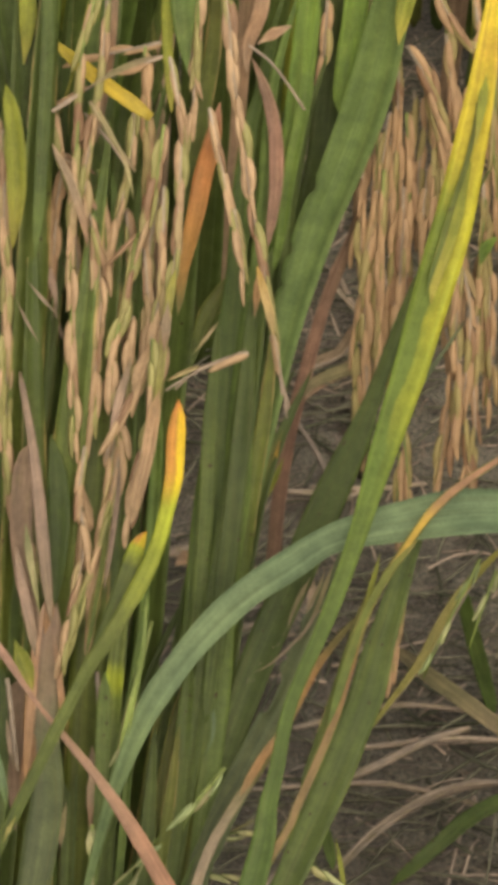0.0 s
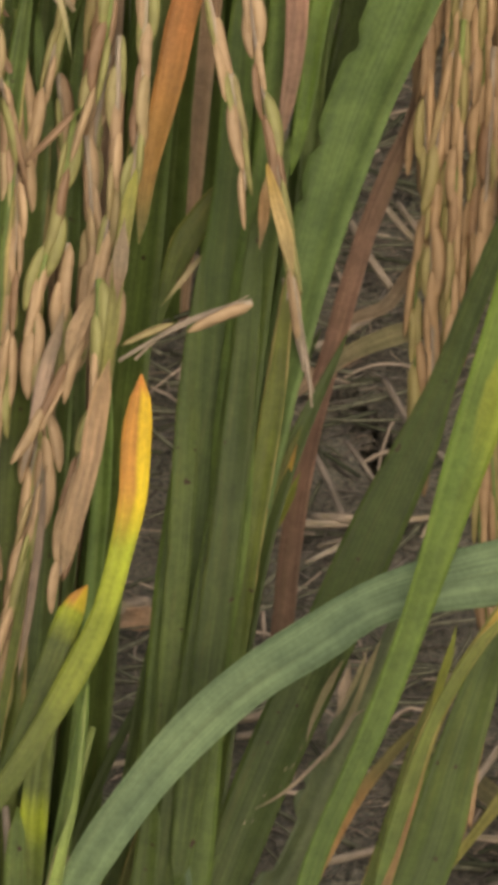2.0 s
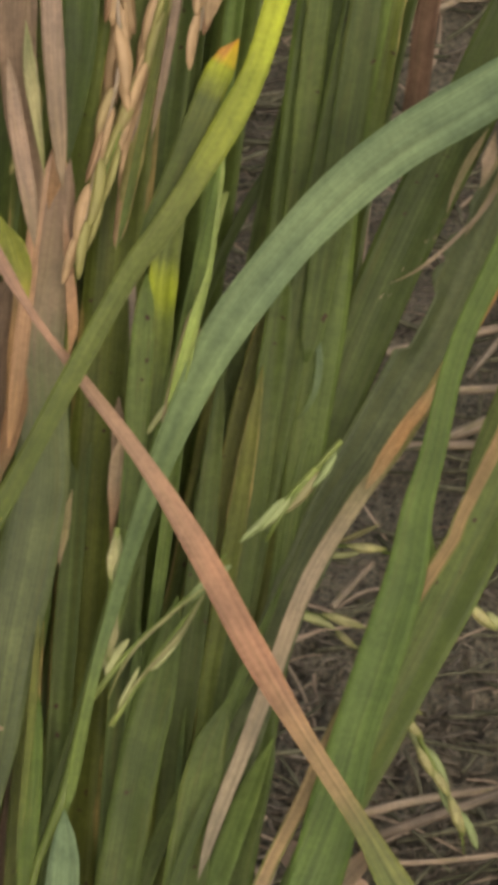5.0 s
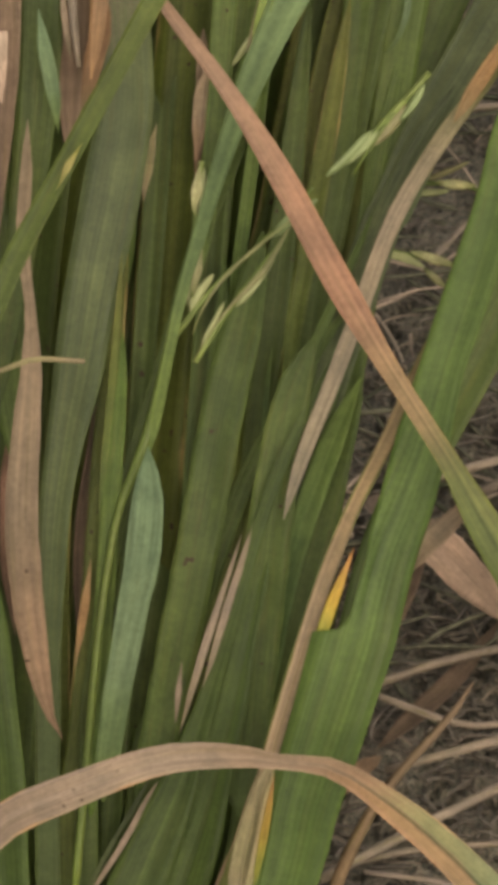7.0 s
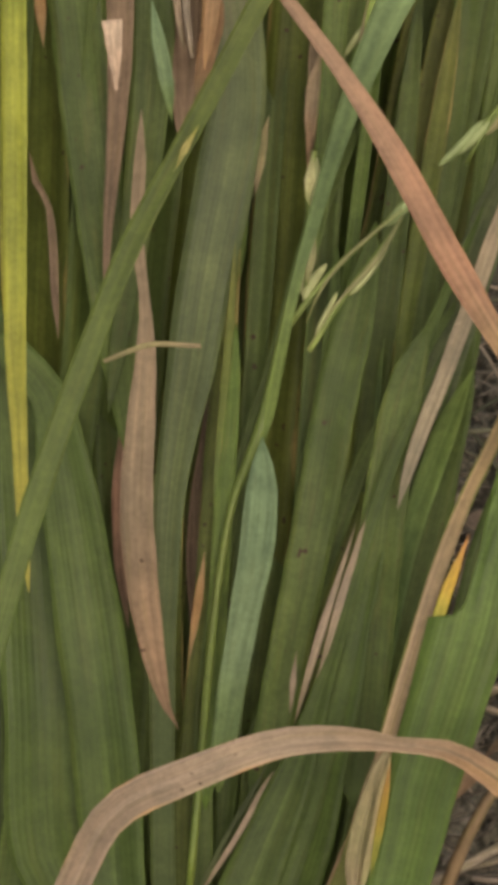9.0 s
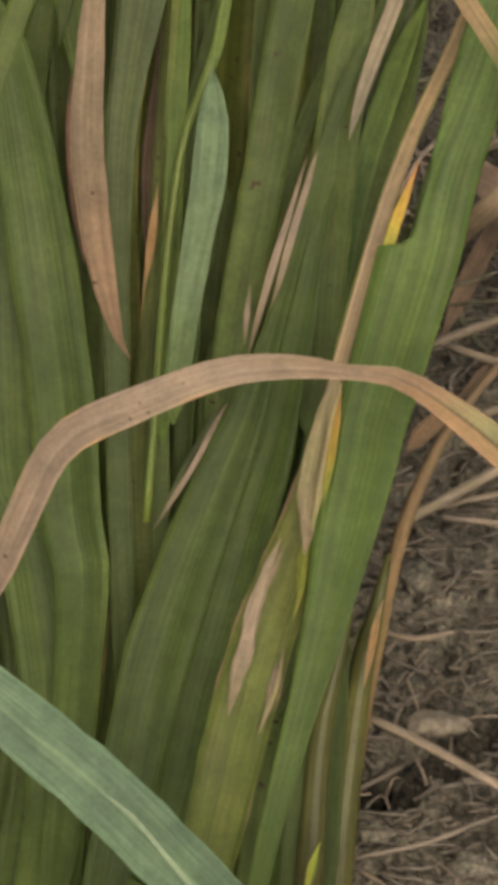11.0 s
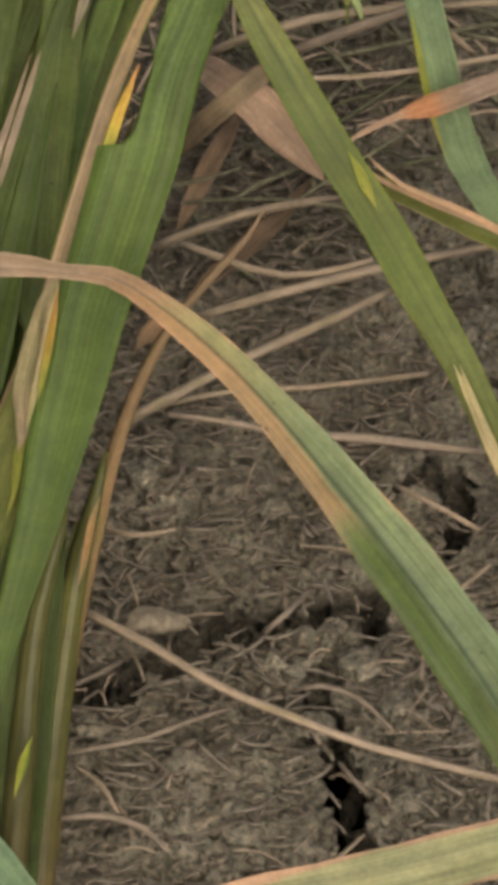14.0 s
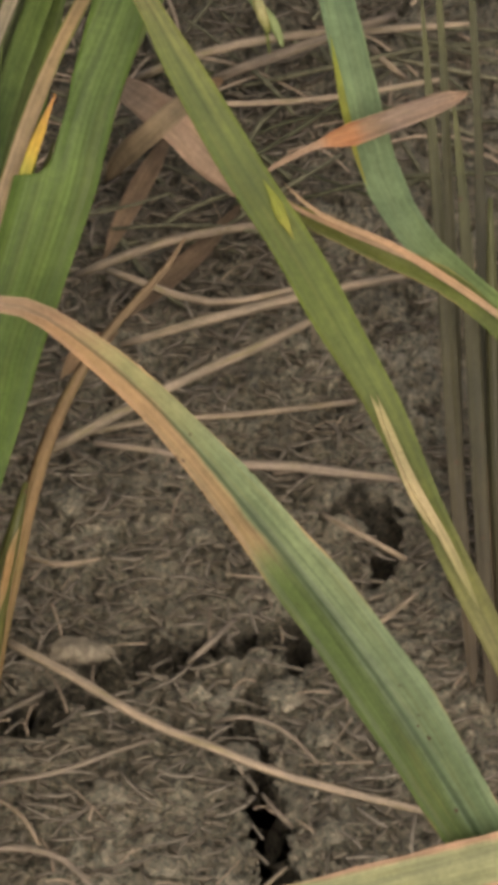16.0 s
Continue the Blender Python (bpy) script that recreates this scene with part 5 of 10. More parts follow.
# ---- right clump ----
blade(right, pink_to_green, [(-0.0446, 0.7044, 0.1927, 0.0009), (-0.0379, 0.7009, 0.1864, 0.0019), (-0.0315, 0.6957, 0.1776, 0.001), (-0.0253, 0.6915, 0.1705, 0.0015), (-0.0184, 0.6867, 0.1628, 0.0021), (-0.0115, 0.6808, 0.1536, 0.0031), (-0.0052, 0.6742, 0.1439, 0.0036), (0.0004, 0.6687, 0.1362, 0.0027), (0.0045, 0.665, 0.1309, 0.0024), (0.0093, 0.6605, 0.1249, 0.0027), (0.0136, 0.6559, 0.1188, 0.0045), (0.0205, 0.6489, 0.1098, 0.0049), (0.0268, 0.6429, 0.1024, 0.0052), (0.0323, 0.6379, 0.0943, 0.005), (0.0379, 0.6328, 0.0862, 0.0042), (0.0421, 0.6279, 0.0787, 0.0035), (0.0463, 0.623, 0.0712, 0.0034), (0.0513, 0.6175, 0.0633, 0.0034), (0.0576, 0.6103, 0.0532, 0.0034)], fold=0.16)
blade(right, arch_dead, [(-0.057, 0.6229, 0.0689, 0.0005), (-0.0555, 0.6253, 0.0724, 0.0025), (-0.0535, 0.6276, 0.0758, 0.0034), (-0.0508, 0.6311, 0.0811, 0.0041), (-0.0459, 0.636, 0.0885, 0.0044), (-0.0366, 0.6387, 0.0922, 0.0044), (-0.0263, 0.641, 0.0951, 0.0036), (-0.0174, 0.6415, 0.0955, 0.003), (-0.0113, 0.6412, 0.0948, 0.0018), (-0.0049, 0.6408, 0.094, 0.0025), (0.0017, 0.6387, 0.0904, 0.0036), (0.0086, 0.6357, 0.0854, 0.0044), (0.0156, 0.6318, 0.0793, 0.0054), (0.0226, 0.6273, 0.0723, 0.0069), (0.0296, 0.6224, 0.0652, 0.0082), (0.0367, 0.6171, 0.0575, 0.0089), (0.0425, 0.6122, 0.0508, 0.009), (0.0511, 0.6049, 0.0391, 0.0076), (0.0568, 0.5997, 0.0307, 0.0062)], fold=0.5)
blade(right, grey_green, [(0.0303, 0.7036, 0.1069, 0.004), (0.0314, 0.6994, 0.1012, 0.0043), (0.033, 0.6952, 0.0955, 0.0046), (0.035, 0.6904, 0.0893, 0.0047), (0.0371, 0.6852, 0.0826, 0.0051), (0.0397, 0.6814, 0.0779, 0.0047), (0.0431, 0.6782, 0.0741, 0.004), (0.0473, 0.6757, 0.0711, 0.0036), (0.0532, 0.673, 0.0673, 0.0031), (0.0603, 0.6703, 0.0637, 0.0029)])
blade(right, olive_green, [(0.0245, 0.6631, 0.0941, 0.0006), (0.028, 0.6614, 0.092, 0.0021), (0.0336, 0.6597, 0.0903, 0.0028), (0.0385, 0.6581, 0.0885, 0.0029), (0.0465, 0.6559, 0.0857, 0.0031), (0.0535, 0.6525, 0.0809, 0.0029), (0.0606, 0.6489, 0.0759, 0.0025)])
blade(right, rusty, [(0.0226, 0.679, 0.0835, 0.0006), (0.0262, 0.6803, 0.0853, 0.0008), (0.0302, 0.6814, 0.0869, 0.001), (0.0326, 0.6818, 0.0876, 0.0022), (0.0348, 0.6821, 0.0882, 0.0031), (0.0385, 0.6828, 0.0894, 0.0028), (0.044, 0.6838, 0.0912, 0.0027), (0.0489, 0.6847, 0.0928, 0.0028)], fold=0.3)
blade(right, pink_edged, [(-0.016, 0.5932, 0.0265, 0.0028), (-0.0105, 0.5938, 0.0273, 0.0044), (-0.0001, 0.5948, 0.0289, 0.0058), (0.0138, 0.5963, 0.0319, 0.0066), (0.0277, 0.5975, 0.0347, 0.0072), (0.0605, 0.6003, 0.0443, 0.0071), (0.074, 0.6011, 0.0485, 0.0068), (0.0874, 0.6016, 0.0527, 0.0061)], label='grey-green leaf with pink worn edges')

# ---- left clump ----
blade(left, pale_green, [(-0.0641, 0.6172, 0.0719, 0.0061), (-0.0561, 0.615, 0.0673, 0.0075), (-0.0507, 0.6128, 0.0632, 0.0081), (-0.0419, 0.609, 0.0564, 0.0084), (-0.0325, 0.6044, 0.0478, 0.0085), (-0.0237, 0.6, 0.039, 0.0083), (-0.0155, 0.5951, 0.0297, 0.0077), (-0.0074, 0.5887, 0.0184, 0.0062)], fold=0.12)
blade(left, shaded_green, [(-0.1132, 0.6964, 0.118, 0.0006), (-0.0905, 0.696, 0.1181, 0.0021), (-0.0628, 0.6955, 0.114, 0.0028), (-0.06, 0.6954, 0.1136, 0.0042), (-0.0547, 0.6922, 0.1085, 0.005), (-0.053, 0.6881, 0.1027, 0.0064), (-0.0512, 0.6818, 0.0941, 0.0078), (-0.0491, 0.6732, 0.0828, 0.0085), (-0.0474, 0.6653, 0.0709, 0.0085), (-0.0463, 0.6571, 0.0574, 0.0078), (-0.0453, 0.6506, 0.0469, 0.0064), (-0.0506, 0.6287, 0, 0.0045)])
blade(left, shaded_green, [(-0.07, 0.7282, 0.1494, 0.0006), (-0.0675, 0.7132, 0.132, 0.0032), (-0.0608, 0.6975, 0.1098, 0.0043), (-0.058, 0.6909, 0.1004, 0.0078), (-0.0566, 0.6825, 0.089, 0.0093), (-0.0556, 0.6716, 0.0748, 0.01), (-0.055, 0.6623, 0.0593, 0.01), (-0.0514, 0.6572, 0.0507, 0.0086), (-0.049, 0.6413, 0.0262, 0.0079), (-0.0543, 0.6306, 0, 0.0056)])
blade(left, lime_leaf, [(-0.0589, 0.7085, 0.1744, 0.0021), (-0.0587, 0.7012, 0.1628, 0.0034), (-0.0585, 0.6936, 0.1513, 0.0034), (-0.0584, 0.6859, 0.1399, 0.003), (-0.0583, 0.678, 0.1286, 0.0021)])
blade(left, fresh_green, [(-0.0565, 0.7682, 0.1914, 0.0006), (-0.0573, 0.7539, 0.1727, 0.0043), (-0.0539, 0.7391, 0.1492, 0.0057), (-0.0522, 0.7314, 0.137, 0.0066), (-0.0504, 0.7236, 0.125, 0.0065), (-0.049, 0.7155, 0.1131, 0.0058), (-0.0483, 0.7093, 0.1042, 0.0036), (-0.0494, 0.6735, 0.0521, 0.0031), (-0.0505, 0.6377, 0, 0.0025)])
blade(left, fresh_green, [(-0.0662, 0.7569, 0.1767, 0.0006), (-0.065, 0.7424, 0.1585, 0.0032), (-0.0596, 0.7274, 0.1355, 0.0043), (-0.0568, 0.7196, 0.1234, 0.0065), (-0.0547, 0.7115, 0.1115, 0.0065), (-0.053, 0.7054, 0.1027, 0.005), (-0.0494, 0.6708, 0.0513, 0.0043), (-0.0459, 0.6363, 0, 0.0035)])
blade(left, fresh_green, [(-0.0396, 0.7625, 0.1914, 0.0006), (-0.0437, 0.7479, 0.1728, 0.0027), (-0.0438, 0.7327, 0.1492, 0.0036), (-0.0438, 0.725, 0.1373, 0.004), (-0.0456, 0.7169, 0.1254, 0.0043), (-0.0475, 0.7095, 0.1149, 0.0043), (-0.0496, 0.7024, 0.105, 0.0043), (-0.0598, 0.667, 0.0525, 0.0037), (-0.0701, 0.6317, 0, 0.003)])
blade(left, grey_green, [(-0.0421, 0.7215, 0.1501, 0.0007), (-0.0412, 0.7185, 0.1454, 0.0017), (-0.0398, 0.7158, 0.1412, 0.0018), (-0.0384, 0.7131, 0.137, 0.0014)])
blade(left, pale_dry, [(-0.0461, 0.7021, 0.1591, 0.0025), (-0.0458, 0.7001, 0.156, 0.0018), (-0.0456, 0.6974, 0.1519, 0.0003)], cut_off=True)
blade(left, mid_green, [(-0.0468, 0.739, 0.1465, 0.0006), (-0.0489, 0.7233, 0.1286, 0.0043), (-0.0468, 0.707, 0.106, 0.0058), (-0.0458, 0.6985, 0.0943, 0.0072), (-0.0454, 0.6899, 0.0828, 0.0072), (-0.0458, 0.6789, 0.0685, 0.0072), (-0.047, 0.6693, 0.0529, 0.0065), (-0.0476, 0.664, 0.0445, 0.0065), (-0.0569, 0.6375, 0, 0.0046)])
blade(left, deep_green, [(-0.0514, 0.7361, 0.1385, 0.0006), (-0.0533, 0.7202, 0.1208, 0.0043), (-0.051, 0.7036, 0.0983, 0.0057), (-0.0496, 0.6929, 0.0838, 0.0079), (-0.0474, 0.682, 0.0695, 0.0086), (-0.046, 0.6723, 0.0539, 0.0087), (-0.0446, 0.6625, 0.0382, 0.0072), (-0.0511, 0.6392, 0, 0.0051)])
blade(left, deep_green, [(-0.041, 0.8363, 0.3332, 0.0006), (-0.0407, 0.8252, 0.3129, 0.0045), (-0.0363, 0.8138, 0.2877, 0.0059), (-0.0325, 0.8038, 0.2658, 0.0072), (-0.0286, 0.7933, 0.2441, 0.0072), (-0.0307, 0.7821, 0.2229, 0.0072), (-0.0339, 0.7704, 0.202, 0.0067), (-0.0323, 0.7581, 0.1812, 0.006), (-0.0336, 0.7302, 0.1359, 0.0056), (-0.0349, 0.7024, 0.0906, 0.0051), (-0.0362, 0.6745, 0.0453, 0.0047), (-0.0375, 0.6467, 0, 0.0042)])
blade(left, lime_leaf, [(-0.0338, 0.7782, 0.2748, 0.0023), (-0.0324, 0.7741, 0.2663, 0.004), (-0.0323, 0.7688, 0.2557, 0.004), (-0.0337, 0.7628, 0.2443, 0.0012)])

# ---- clump behind: panicles and leaves beyond the open soil ----
panicle_branch(behind, grain_gold, [(0.0459, 0.8098, 0.2451, 0.0007), (0.043, 0.8028, 0.231, 0.0007), (0.0401, 0.7956, 0.2171, 0.0007), (0.0393, 0.7875, 0.2022, 0.0007), (0.0392, 0.7815, 0.1917, 0.0007), (0.0376, 0.7754, 0.1812, 0.0007)], seed=20)
panicle_branch(behind, grain_gold, [(0.0473, 0.8141, 0.2494, 0.0007), (0.0474, 0.807, 0.2353, 0.0007), (0.0463, 0.7993, 0.2203, 0.0007), (0.0447, 0.7924, 0.2075, 0.0007), (0.0443, 0.7865, 0.1969, 0.0007)], seed=21)
panicle_branch(behind, grain_gold, [(0.0421, 0.8101, 0.2364, 0.0007), (0.0393, 0.8047, 0.2256, 0.0007), (0.0378, 0.8008, 0.2181, 0.0007)], seed=22)
panicle_branch(behind, grain_gold, [(0.0499, 0.8125, 0.2602, 0.0007), (0.0533, 0.8096, 0.2548, 0.0007), (0.0566, 0.8052, 0.2462, 0.0007), (0.0587, 0.8007, 0.2375, 0.0007), (0.059, 0.7957, 0.2279, 0.0007)], seed=23)
panicle_branch(behind, grain_gold, [(0.0546, 0.8135, 0.2538, 0.0007), (0.0554, 0.807, 0.2408, 0.0007), (0.055, 0.8021, 0.231, 0.0007), (0.0536, 0.7983, 0.2235, 0.0007)], seed=24)
panicle_branch(behind, grain_gold, [(0.0583, 0.7968, 0.2214, 0.0007), (0.0616, 0.7908, 0.2108, 0.0007), (0.0613, 0.7849, 0.2002, 0.0007), (0.0597, 0.779, 0.1897, 0.0007), (0.061, 0.7708, 0.1761, 0.0007)], seed=25)
panicle_branch(behind, grain_gold, [(0.0566, 0.7901, 0.2027, 0.0007), (0.0575, 0.7853, 0.1943, 0.0007), (0.0553, 0.7781, 0.1816, 0.0007), (0.0531, 0.7725, 0.1722, 0.0007)], seed=26)
panicle_branch(behind, grain_gold, [(0.0469, 0.7774, 0.1854, 0.0007), (0.0473, 0.7711, 0.175, 0.0007), (0.0474, 0.7653, 0.1657, 0.0007), (0.0454, 0.7583, 0.1544, 0.0007), (0.0429, 0.75, 0.141, 0.0007)], seed=27)
panicle_branch(behind, grain_gold, [(0.0551, 0.8217, 0.2713, 0.0007), (0.0585, 0.8184, 0.2647, 0.0007), (0.062, 0.8161, 0.2604, 0.0007), (0.0643, 0.8144, 0.2571, 0.0007)], seed=28)
panicle_branch(behind, grain_gold, [(0.0334, 0.8123, 0.2722, 0.0007), (0.0325, 0.8082, 0.2635, 0.0007), (0.0318, 0.8067, 0.2602, 0.0007)], seed=29)
panicle_branch(behind, grain_gold, [(0.0659, 0.8053, 0.2257, 0.0007), (0.0643, 0.798, 0.2117, 0.0007), (0.0638, 0.7909, 0.199, 0.0007)], seed=30)
panicle_branch(behind, grain_gold, [(0.0515, 0.8184, 0.2451, 0.0007), (0.0502, 0.8114, 0.231, 0.0007), (0.0491, 0.8053, 0.2191, 0.0007), (0.0484, 0.7984, 0.2063, 0.0007)], seed=31)
blade(behind, brown_dry, [(0.0382, 0.806, 0.2236, 0.001), (0.0371, 0.8033, 0.2184, 0.0022), (0.0337, 0.7999, 0.2119, 0.0027), (0.0297, 0.7951, 0.2028, 0.0028), (0.026, 0.7892, 0.1922, 0.003), (0.0223, 0.7829, 0.1811, 0.003), (0.0195, 0.7756, 0.1689, 0.0031), (0.018, 0.7693, 0.1588, 0.0031), (0.0163, 0.7626, 0.1482, 0.003)])
blade(behind, olive_straw, [(0.0437, 0.7893, 0.1957, 0.0022), (0.0378, 0.7888, 0.1944, 0.0027), (0.0319, 0.7882, 0.1927, 0.0028), (0.0267, 0.7871, 0.1905, 0.0019), (0.0237, 0.7849, 0.1866, 0.0009)])
blade(behind, fresh_green, [(0.0235, 0.8001, 0.2394, 0.0007), (0.0228, 0.7954, 0.2304, 0.0019), (0.0214, 0.7921, 0.2239, 0.0026), (0.0202, 0.7873, 0.215, 0.0029), (0.0189, 0.7816, 0.2048, 0.0029), (0.017, 0.7766, 0.1959, 0.0029), (0.0146, 0.7715, 0.1871, 0.0029)])
blade(behind, orange_blade, [(0.0103, 0.7885, 0.2626, 0.0009), (0.0087, 0.7853, 0.2562, 0.0033), (0.0063, 0.7817, 0.2489, 0.004), (0.0038, 0.7768, 0.2394, 0.0036), (0.0015, 0.7729, 0.2321, 0.0026), (-0.0001, 0.7678, 0.2227, 0.0012)])
blade(behind, mid_green, [(0.0312, 0.8197, 0.2761, 0.0048), (0.029, 0.8137, 0.2631, 0.006), (0.0274, 0.8086, 0.2522, 0.0058), (0.0251, 0.8022, 0.2393, 0.0048), (0.0223, 0.7956, 0.2264, 0.0048)])
blade(behind, deep_green, [(0.036, 0.8255, 0.2725, 0.006), (0.0341, 0.8164, 0.2528, 0.0077), (0.0317, 0.8078, 0.2354, 0.0077), (0.0269, 0.7996, 0.2193, 0.0073)])
blade(behind, yellow_blade, [(-0.0242, 0.7891, 0.2785, 0.0009), (-0.0199, 0.7875, 0.2748, 0.0028), (-0.0142, 0.7854, 0.2703, 0.0031), (-0.0084, 0.7836, 0.2663, 0.0031), (-0.0041, 0.7821, 0.2632, 0.0019)], cut_off=True)
blade(behind, olive_green, [(0.012, 0.7848, 0.2227, 0.0006), (0.0104, 0.7836, 0.2205, 0.0023), (0.0082, 0.7821, 0.2176, 0.0035), (0.0056, 0.7802, 0.2142, 0.0038), (0.0037, 0.778, 0.2101, 0.0026), (0.0024, 0.7758, 0.2063, 0.0013), (0.0014, 0.774, 0.2032, 0.0003)])

# more drooping strands
panicle_branch(front, grain_ripe, [(0.0031, 0.7972, 0.2907, 0.0007), (0.0038, 0.7913, 0.2777, 0.0007), (0.0052, 0.7867, 0.2681, 0.0007), (0.003, 0.781, 0.2564, 0.0007)], seed=41)
panicle_branch(front, grain_ripe, [(-0.0156, 0.7807, 0.2517, 0.0007), (-0.0148, 0.7753, 0.2411, 0.0007), (-0.0145, 0.7708, 0.2326, 0.0007), (-0.0155, 0.7657, 0.2233, 0.0007)], seed=42)
panicle_branch(front, grain_ripe, [(-0.0066, 0.7705, 0.2382, 0.0007), (-0.0061, 0.7649, 0.2277, 0.0007), (-0.0074, 0.7591, 0.2174, 0.0007), (-0.0112, 0.7544, 0.2092, 0.0007)], seed=43)
panicle_branch(front, grain_ripe, [(-0.0125, 0.7654, 0.2247, 0.0007), (-0.0152, 0.7596, 0.2144, 0.0007), (-0.0174, 0.7537, 0.2042, 0.0007), (-0.0207, 0.7482, 0.1951, 0.0007)], seed=44)
panicle_branch(front, grain_ripe, [(-0.0051, 0.7506, 0.2287, 0.0007), (-0.0057, 0.7448, 0.2185, 0.0007), (-0.0069, 0.7401, 0.2104, 0.0007), (-0.0098, 0.7353, 0.2024, 0.0007)], seed=45)
panicle_branch(front, grain_ripe, [(-0.0123, 0.7531, 0.213, 0.0007), (-0.013, 0.7471, 0.2028, 0.0007), (-0.0153, 0.7429, 0.1958, 0.0007), (-0.0168, 0.7373, 0.1867, 0.0007), (-0.0195, 0.7316, 0.1778, 0.0007)], seed=46)
panicle_branch(front, grain_ripe, [(-0.023, 0.7486, 0.1978, 0.0007), (-0.0209, 0.7443, 0.1906, 0.0007), (-0.0225, 0.738, 0.1805, 0.0007), (-0.0252, 0.7322, 0.1716, 0.0007)], seed=47)
panicle_branch(front, grain_ripe, [(-0.0361, 0.7807, 0.2664, 0.0007), (-0.0353, 0.7754, 0.2558, 0.0007), (-0.0365, 0.7689, 0.2432, 0.0007)], seed=48)
panicle_branch(front, grain_ripe, [(-0.0244, 0.784, 0.2541, 0.0007), (-0.0204, 0.7824, 0.2508, 0.0007), (-0.0178, 0.7775, 0.2411, 0.0007), (-0.0175, 0.7731, 0.2327, 0.0007)], seed=49)
panicle_branch(behind, grain_gold, [(0.0443, 0.8027, 0.2353, 0.0007), (0.0433, 0.7961, 0.2225, 0.0007), (0.0425, 0.7892, 0.2097, 0.0007), (0.0415, 0.7821, 0.197, 0.0007)], seed=51)
panicle_branch(behind, grain_gold, [(0.0484, 0.8025, 0.231, 0.0007), (0.0477, 0.7969, 0.2203, 0.0007), (0.0465, 0.7906, 0.2086, 0.0007), (0.0456, 0.7859, 0.2001, 0.0007)], seed=52)
panicle_branch(behind, grain_gold, [(0.0528, 0.813, 0.257, 0.0007), (0.0549, 0.8086, 0.2483, 0.0007), (0.057, 0.8036, 0.2386, 0.0007), (0.0574, 0.7991, 0.23, 0.0007)], seed=53)
panicle_branch(behind, grain_gold, [(0.0585, 0.8191, 0.2615, 0.0007), (0.0593, 0.8138, 0.2506, 0.0007), (0.0608, 0.8089, 0.2408, 0.0007), (0.0612, 0.805, 0.2332, 0.0007)], seed=54)
panicle_branch(behind, grain_gold, [(0.0599, 0.7922, 0.2172, 0.0007), (0.0588, 0.787, 0.2076, 0.0007), (0.0588, 0.7798, 0.195, 0.0007), (0.0576, 0.7725, 0.1824, 0.0007)], seed=55)
panicle_branch(behind, grain_gold, [(0.0633, 0.7892, 0.206, 0.0007), (0.0621, 0.7833, 0.1954, 0.0007), (0.0622, 0.7772, 0.1849, 0.0007), (0.0599, 0.7723, 0.1766, 0.0007)], seed=56)
panicle_branch(behind, grain_gold, [(0.0458, 0.7725, 0.1829, 0.0007), (0.0452, 0.7675, 0.1746, 0.0007), (0.0457, 0.7623, 0.1664, 0.0007), (0.0462, 0.7584, 0.1603, 0.0007)], seed=57)
panicle_branch(behind, grain_gold, [(0.0421, 0.8003, 0.2197, 0.0007), (0.041, 0.7923, 0.2048, 0.0007), (0.0403, 0.7863, 0.1942, 0.0007), (0.039, 0.7803, 0.1837, 0.0007)], seed=58)
panicle_branch(behind, grain_gold, [(0.0648, 0.8257, 0.2671, 0.0007), (0.0656, 0.82, 0.255, 0.0007), (0.0667, 0.8135, 0.242, 0.0007), (0.0673, 0.808, 0.2311, 0.0007)], seed=59)
panicle_branch(behind, grain_gold, [(0.0667, 0.7995, 0.2107, 0.0007), (0.0657, 0.7925, 0.1979, 0.0007), (0.0647, 0.7852, 0.1852, 0.0007)], seed=60)
# sheath with a lime patch
blade(front, lime_patch, [(-0.0114, 0.736, 0.1807, 0.0014), (-0.0135, 0.7314, 0.1735, 0.0028), (-0.015, 0.7265, 0.1657, 0.0035), (-0.0158, 0.7224, 0.1591, 0.0037), (-0.0165, 0.7178, 0.1519, 0.0034), (-0.018, 0.7115, 0.1424, 0.0031), (-0.0197, 0.7044, 0.1318, 0.0031)])
blade(front, fresh_green, [(-0.0079, 0.7314, 0.1771, 0.0007), (-0.0092, 0.7276, 0.1712, 0.0017), (-0.0112, 0.7224, 0.1627, 0.0024), (-0.0132, 0.717, 0.1544, 0.0025), (-0.0156, 0.7116, 0.146, 0.0024), (-0.0183, 0.7052, 0.1366, 0.0023)])
# thin tendril, and chewed scraps of a leaf edge
tube(left, olive_straw, "tendril", [(-0.047, 0.6706, 0.1308, 0.0005), (-0.0444, 0.6713, 0.1316, 0.0006), (-0.041, 0.6721, 0.1323, 0.0007), (-0.0352, 0.6722, 0.1319, 0.0005)])
# slim upright leaves and straws among the far panicles
blade(behind, light_green, [(0.0309, 0.8117, 0.2851, 0.0036), (0.0296, 0.8073, 0.2753, 0.0048), (0.0278, 0.8023, 0.2645, 0.005), (0.0258, 0.7971, 0.2538, 0.0045), (0.0233, 0.7908, 0.241, 0.0036), (0.0213, 0.7853, 0.2303, 0.0024)])
blade(behind, lime_leaf, [(0.0005, 0.799, 0.2897, 0.0019), (-0.0001, 0.7951, 0.2811, 0.0024), (-0.0002, 0.7905, 0.2714, 0.0021), (0.0001, 0.7859, 0.2618, 0.0012)])
blade(behind, light_green, [(-0.0236, 0.8025, 0.2885, 0.0035), (-0.0249, 0.7975, 0.2778, 0.0043), (-0.0261, 0.7914, 0.2649, 0.0045), (-0.0278, 0.7851, 0.2521, 0.004), (-0.0298, 0.7774, 0.2374, 0.0033)])
